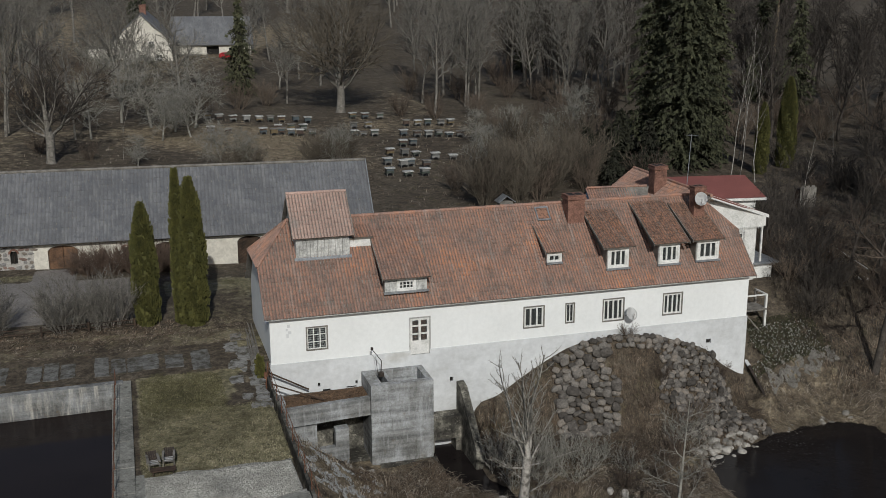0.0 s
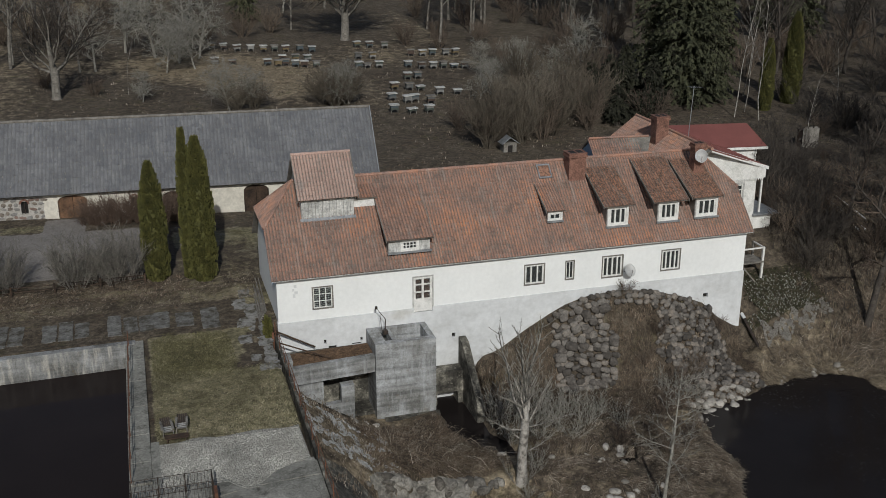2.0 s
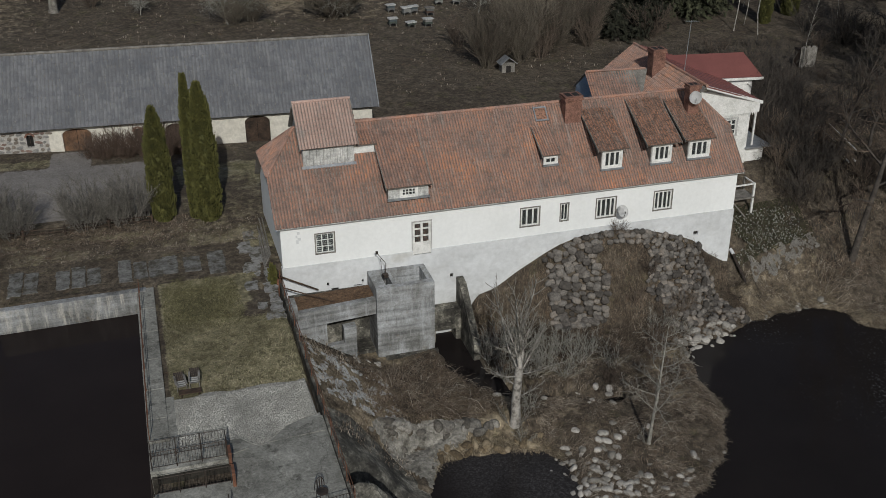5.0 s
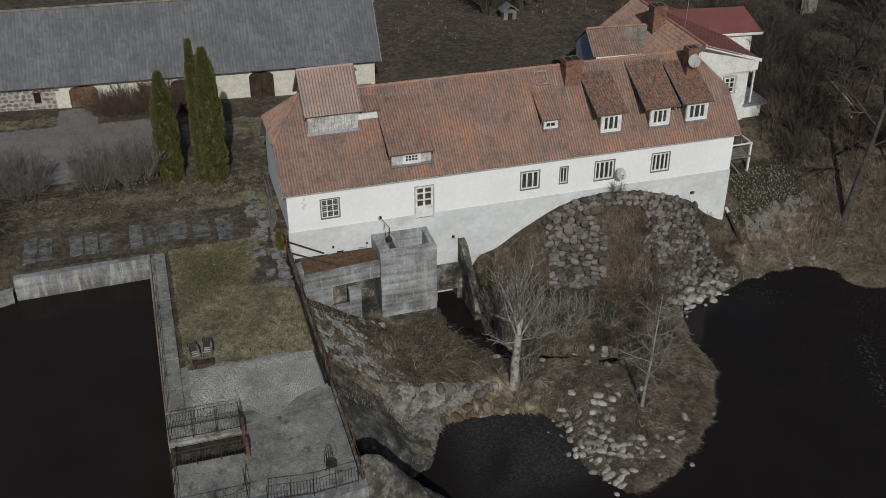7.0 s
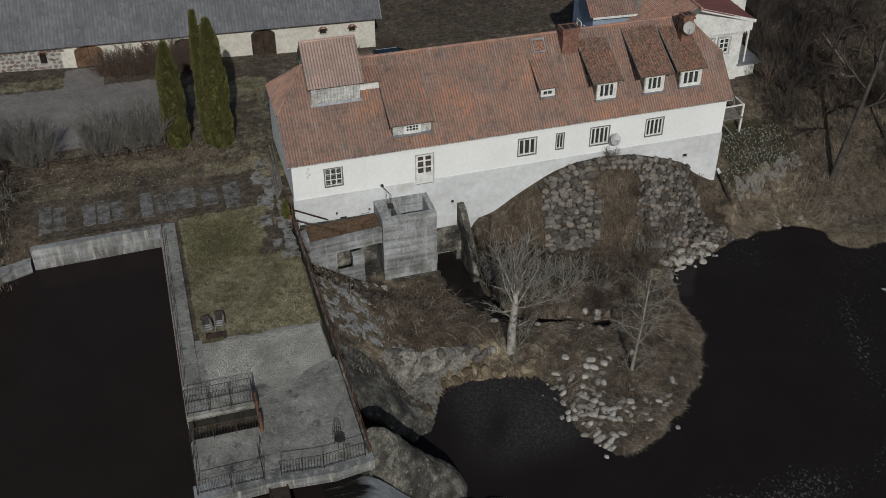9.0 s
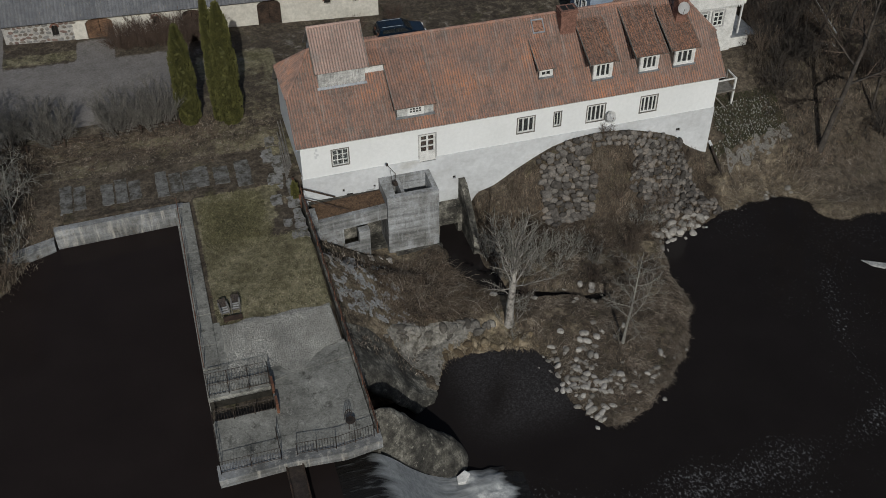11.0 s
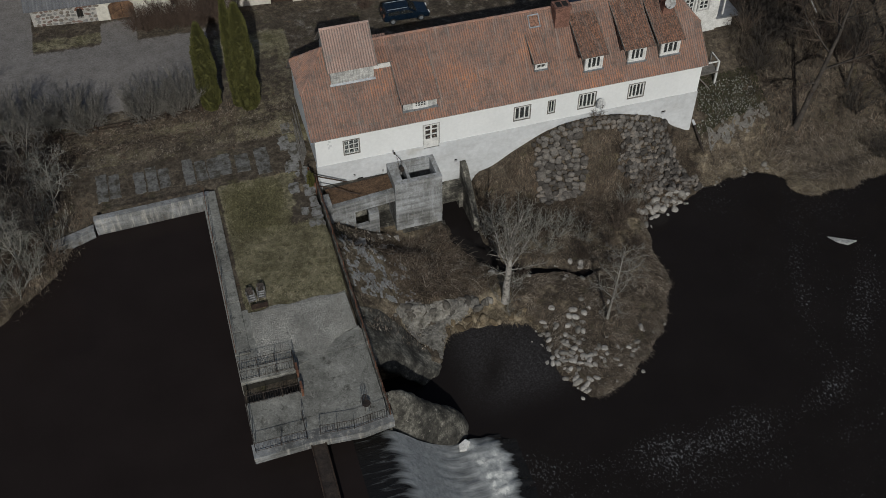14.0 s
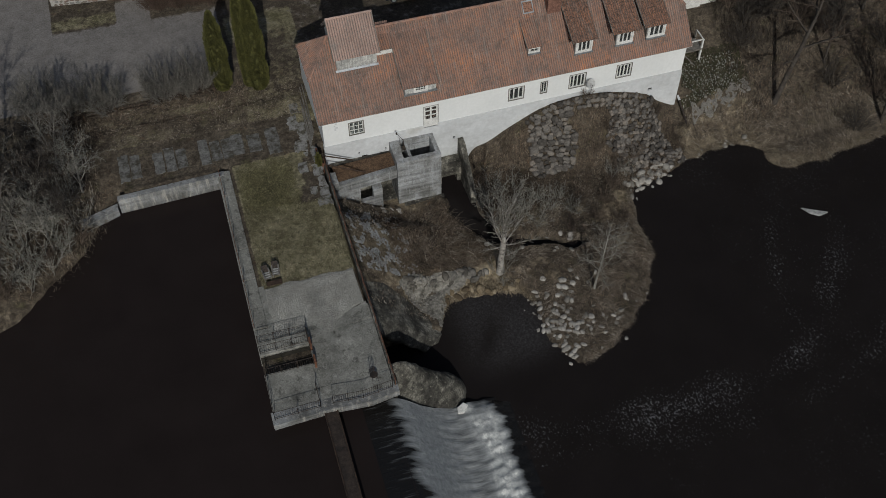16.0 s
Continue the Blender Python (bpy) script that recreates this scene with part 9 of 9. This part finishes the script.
def leaves(name, label, n, xy, size, mat, lift, level=None):
    V, F = [], []
    r = random.Random(n)
    xs, ys = zip(*[xy(r) for _ in range(n)])
    zs = land(np.array(xs), np.array(ys)) if level is None else [level] * n
    for x, y, z in zip(xs, ys, zs):
        s = size * r.uniform(0.5, 1.3)
        c = Vector((x, y, z + lift * r.random()))
        a = Vector((r.gauss(0, 1), r.gauss(0, 1), r.gauss(0, 0.4))).normalized() * s
        b = a.cross(Vector((r.gauss(0, 0.4), r.gauss(0, 0.4), 1)).normalized())
        k = len(V)
        V += [c - a, c + b * 0.7, c + a, c - b * 0.7]
        F.append((k, k + 1, k + 2, k + 3))
    ob = new(name, raw(name, [tuple(v) for v in V], F, mat))
    return tagged(ob, label, "plants", kind="stuff")


patchy = lambda x, y: noise.noise((x * 1.5, y * 0.9, 3.1)) + 0.7 * noise.noise((x * 4.0, y * 3.0, 7.7)) - 0.1 * abs(x - 2.0) > 0.02
leaves("ivy_mat", "silvery creeping plants on the dam's bank", 9500, in_box(0.1, 5.0, -12.4, -4.4, patchy), 0.06, ivy, 0.08)
petal = surface("white_petal", [(0.3, (0.26, 0.26, 0.235)), (0.7, (0.42, 0.42, 0.385))], 2, 9, 0.2, 0.7)
leaves("snowdrops", "scattered clumps of small white flowers beside the mill", 4600, in_box(34.6, 41.0, -1.2, 2.9, lambda x, y: y > -1.0 + 0.16 * (x - 35) and noise.noise((x * 7.5, y * 7.5, 5.0)) + 0.2 * noise.noise((x, y, 2.0)) > 0.26), 0.045, petal, 0.12)
leaves("pale_flowers", "band of pale flowers on the slope beside the mill", 10000, in_box(35.2, 41.6, -2.4, 0.6, lambda x, y: -0.5 + 0.3 * math.sin(x * 3) < y + 1.75 - 0.2 * (x - 35) < 0.55 + 0.25 * math.sin(x * 4.3) and noise.noise((x * 3, y * 3, 1.0)) > -0.1), 0.05, surface("dry_pale_flower", [(0.3, (0.22, 0.205, 0.18)), (0.7, (0.36, 0.34, 0.31))], 2, 9, 0.2, 0.8), 0.16)
leaves("moss_mat", "dark green mossy plants beside the mill", 9000, in_box(34.5, 41.8, -1.2, 3.6, lambda x, y: y > -1.1 + 0.16 * (x - 35)), 0.07, surface("dark_moss", [(0.35, (0.02, 0.022, 0.01)), (0.65, (0.06, 0.062, 0.026))], 1.5, 9, 0.3, 0.95), 0.08)
leaves("fallen_leaves", "brown fallen leaves on the sluice deck", 900, in_box(0.5, 5.6, -2.4, -0.8), 0.06, M["leaves"], 0.03, -0.81)

# loose pebbles over the gravel bed
peb_v, peb_f = [], []
rq = random.Random(61)
lowline = [(-8.1, -18.1), (-5.0, -17.9), (-4.2, -18.8), (-3.6, -18.8), (-2.4, -17.7), (-0.9, -16.9)]
for _ in range(11000):
    x = rq.uniform(-8.0, -0.95)
    y = rq.uniform(float(np.interp(x, [p[0] for p in lowline], [p[1] for p in lowline])) + 0.05, -13.75)
    s = rq.uniform(0.02, 0.042)
    c = Vector((x, y, LAWN_Z + 0.04 + s * 0.2))
    a = rq.uniform(0, 6.28)
    u, w = Vector((math.cos(a), math.sin(a), 0)) * s, Vector((-math.sin(a), math.cos(a), 0)) * s * rq.uniform(0.6, 1.0)
    t = Vector((rq.uniform(-0.3, 0.3) * s, rq.uniform(-0.3, 0.3) * s, s * rq.uniform(0.5, 0.9)))
    k = len(peb_v)
    peb_v += [tuple(c + u), tuple(c + w), tuple(c - u), tuple(c - w), tuple(c + t)]
    peb_f += [(k, k + 1, k + 4), (k + 1, k + 2, k + 4), (k + 2, k + 3, k + 4), (k + 3, k, k + 4)]
pebble = blade_mat("gravel_pebble", [(0.0, (0.22, 0.213, 0.19)), (0.4, (0.33, 0.322, 0.29)), (0.8, (0.42, 0.41, 0.372)), (1.0, (0.52, 0.508, 0.465))])
tagged(new("pebbles", raw("pebbles", peb_v, peb_f, pebble)), "loose pale pebbles on the gravel bed", "gravel", kind="stuff")

# ---- fieldstones in the barn's front ----
wall_ob = [o for o in barn.children if o.name.startswith("stone_wall")][0]
rb = random.Random(31)
tints = [surface("barn_stone_" + n, [(0.35, tuple(v * 0.7 for v in c)), (0.65, c)], 1.5, 9.0, 0.3, 0.9, vary=0.3) for n, c in (("grey", (0.25, 0.242, 0.23)), ("red", (0.22, 0.155, 0.132)), ("brown", (0.21, 0.18, 0.152)))]
flats = [stone_mesh("stone", 400 + i, tints[(0, 0, 1, 2, 0, 2)[i]], 0.5) for i in range(6)]
for row in range(8):
    x = -32.6 + (0.2 if row % 2 else 0)
    while x < -27.2:
        w = rb.uniform(0.3, 0.62)
        z = 0.15 + row * 0.36 + rb.uniform(-0.06, 0.06)
        if not (-28.95 < x + w / 2 < -28.0 and 0.95 < z < 2.4):
            ob = new("stone", rb.choice(flats))
            ob.matrix_basis = Matrix.Translation((x + w / 2, 0.0, z)) @ Matrix.Rotation(radians(90), 4, "X") @ Matrix.Rotation(rb.uniform(-0.4, 0.4), 4, "Z") @ Matrix.Diagonal((w * rb.uniform(0.8, 1.15), rb.uniform(0.26, 0.42), 0.12, 1))
            ob.parent = wall_ob
        x += w + 0.04

# ---- rail fence under the hedge, poles by the mill, corner shrub ----
fence = thing("rail_fence", "low grey rail fence under the hedge", "fence", pose(0, 0, 0))
fp = [(-22.5, 8.9), (-19.6, 9.2), (-16.8, 9.25), (-14.0, 9.3), (-11.0, 9.35), (-8.0, 9.4)]
for x, y in fp:
    part("post", box(B(), x - 0.06, x + 0.06, y - 0.06, y + 0.06, zat(x, y) - 0.2, zat(x, y) + 0.75), M["wood_brown"], fence)
for (xa, ya), (xb, yb) in zip(fp, fp[1:]):
    for h in (0.65, 0.35):
        part("rail", tube(B(), (xa, ya, zat(xa, ya) + h), (xb, yb, zat(xb, yb) + h - 0.04), 0.03, sides=5), M["wood_brown"], fence)
for i in range(7):
    y0, x0 = 0.3 + 0.25 * i, -0.95 + 0.1 * i
    pole = thing("timber_pole", "long grey timber pole lying by the mill wall", "pole", pose(0, 0, 0), "poles by the wall")
    part("stem", tube(B(), (x0 - 0.2, y0, zat(x0, y0) + 0.08 + 0.02 * i), (x0 + 0.1 * math.sin(i * 2.3), y0 + 4.6 + 0.3 * i, zat(x0, y0 + 4) + 0.12 + 0.09 * (i % 3)), 0.06, 0.04, 6), M["wood_grey"], pole)
thuja(-0.95, -2.0, 1.5, 0.2, 41, "small mossy evergreen shrub at the rail post", 1, "corner shrubs")
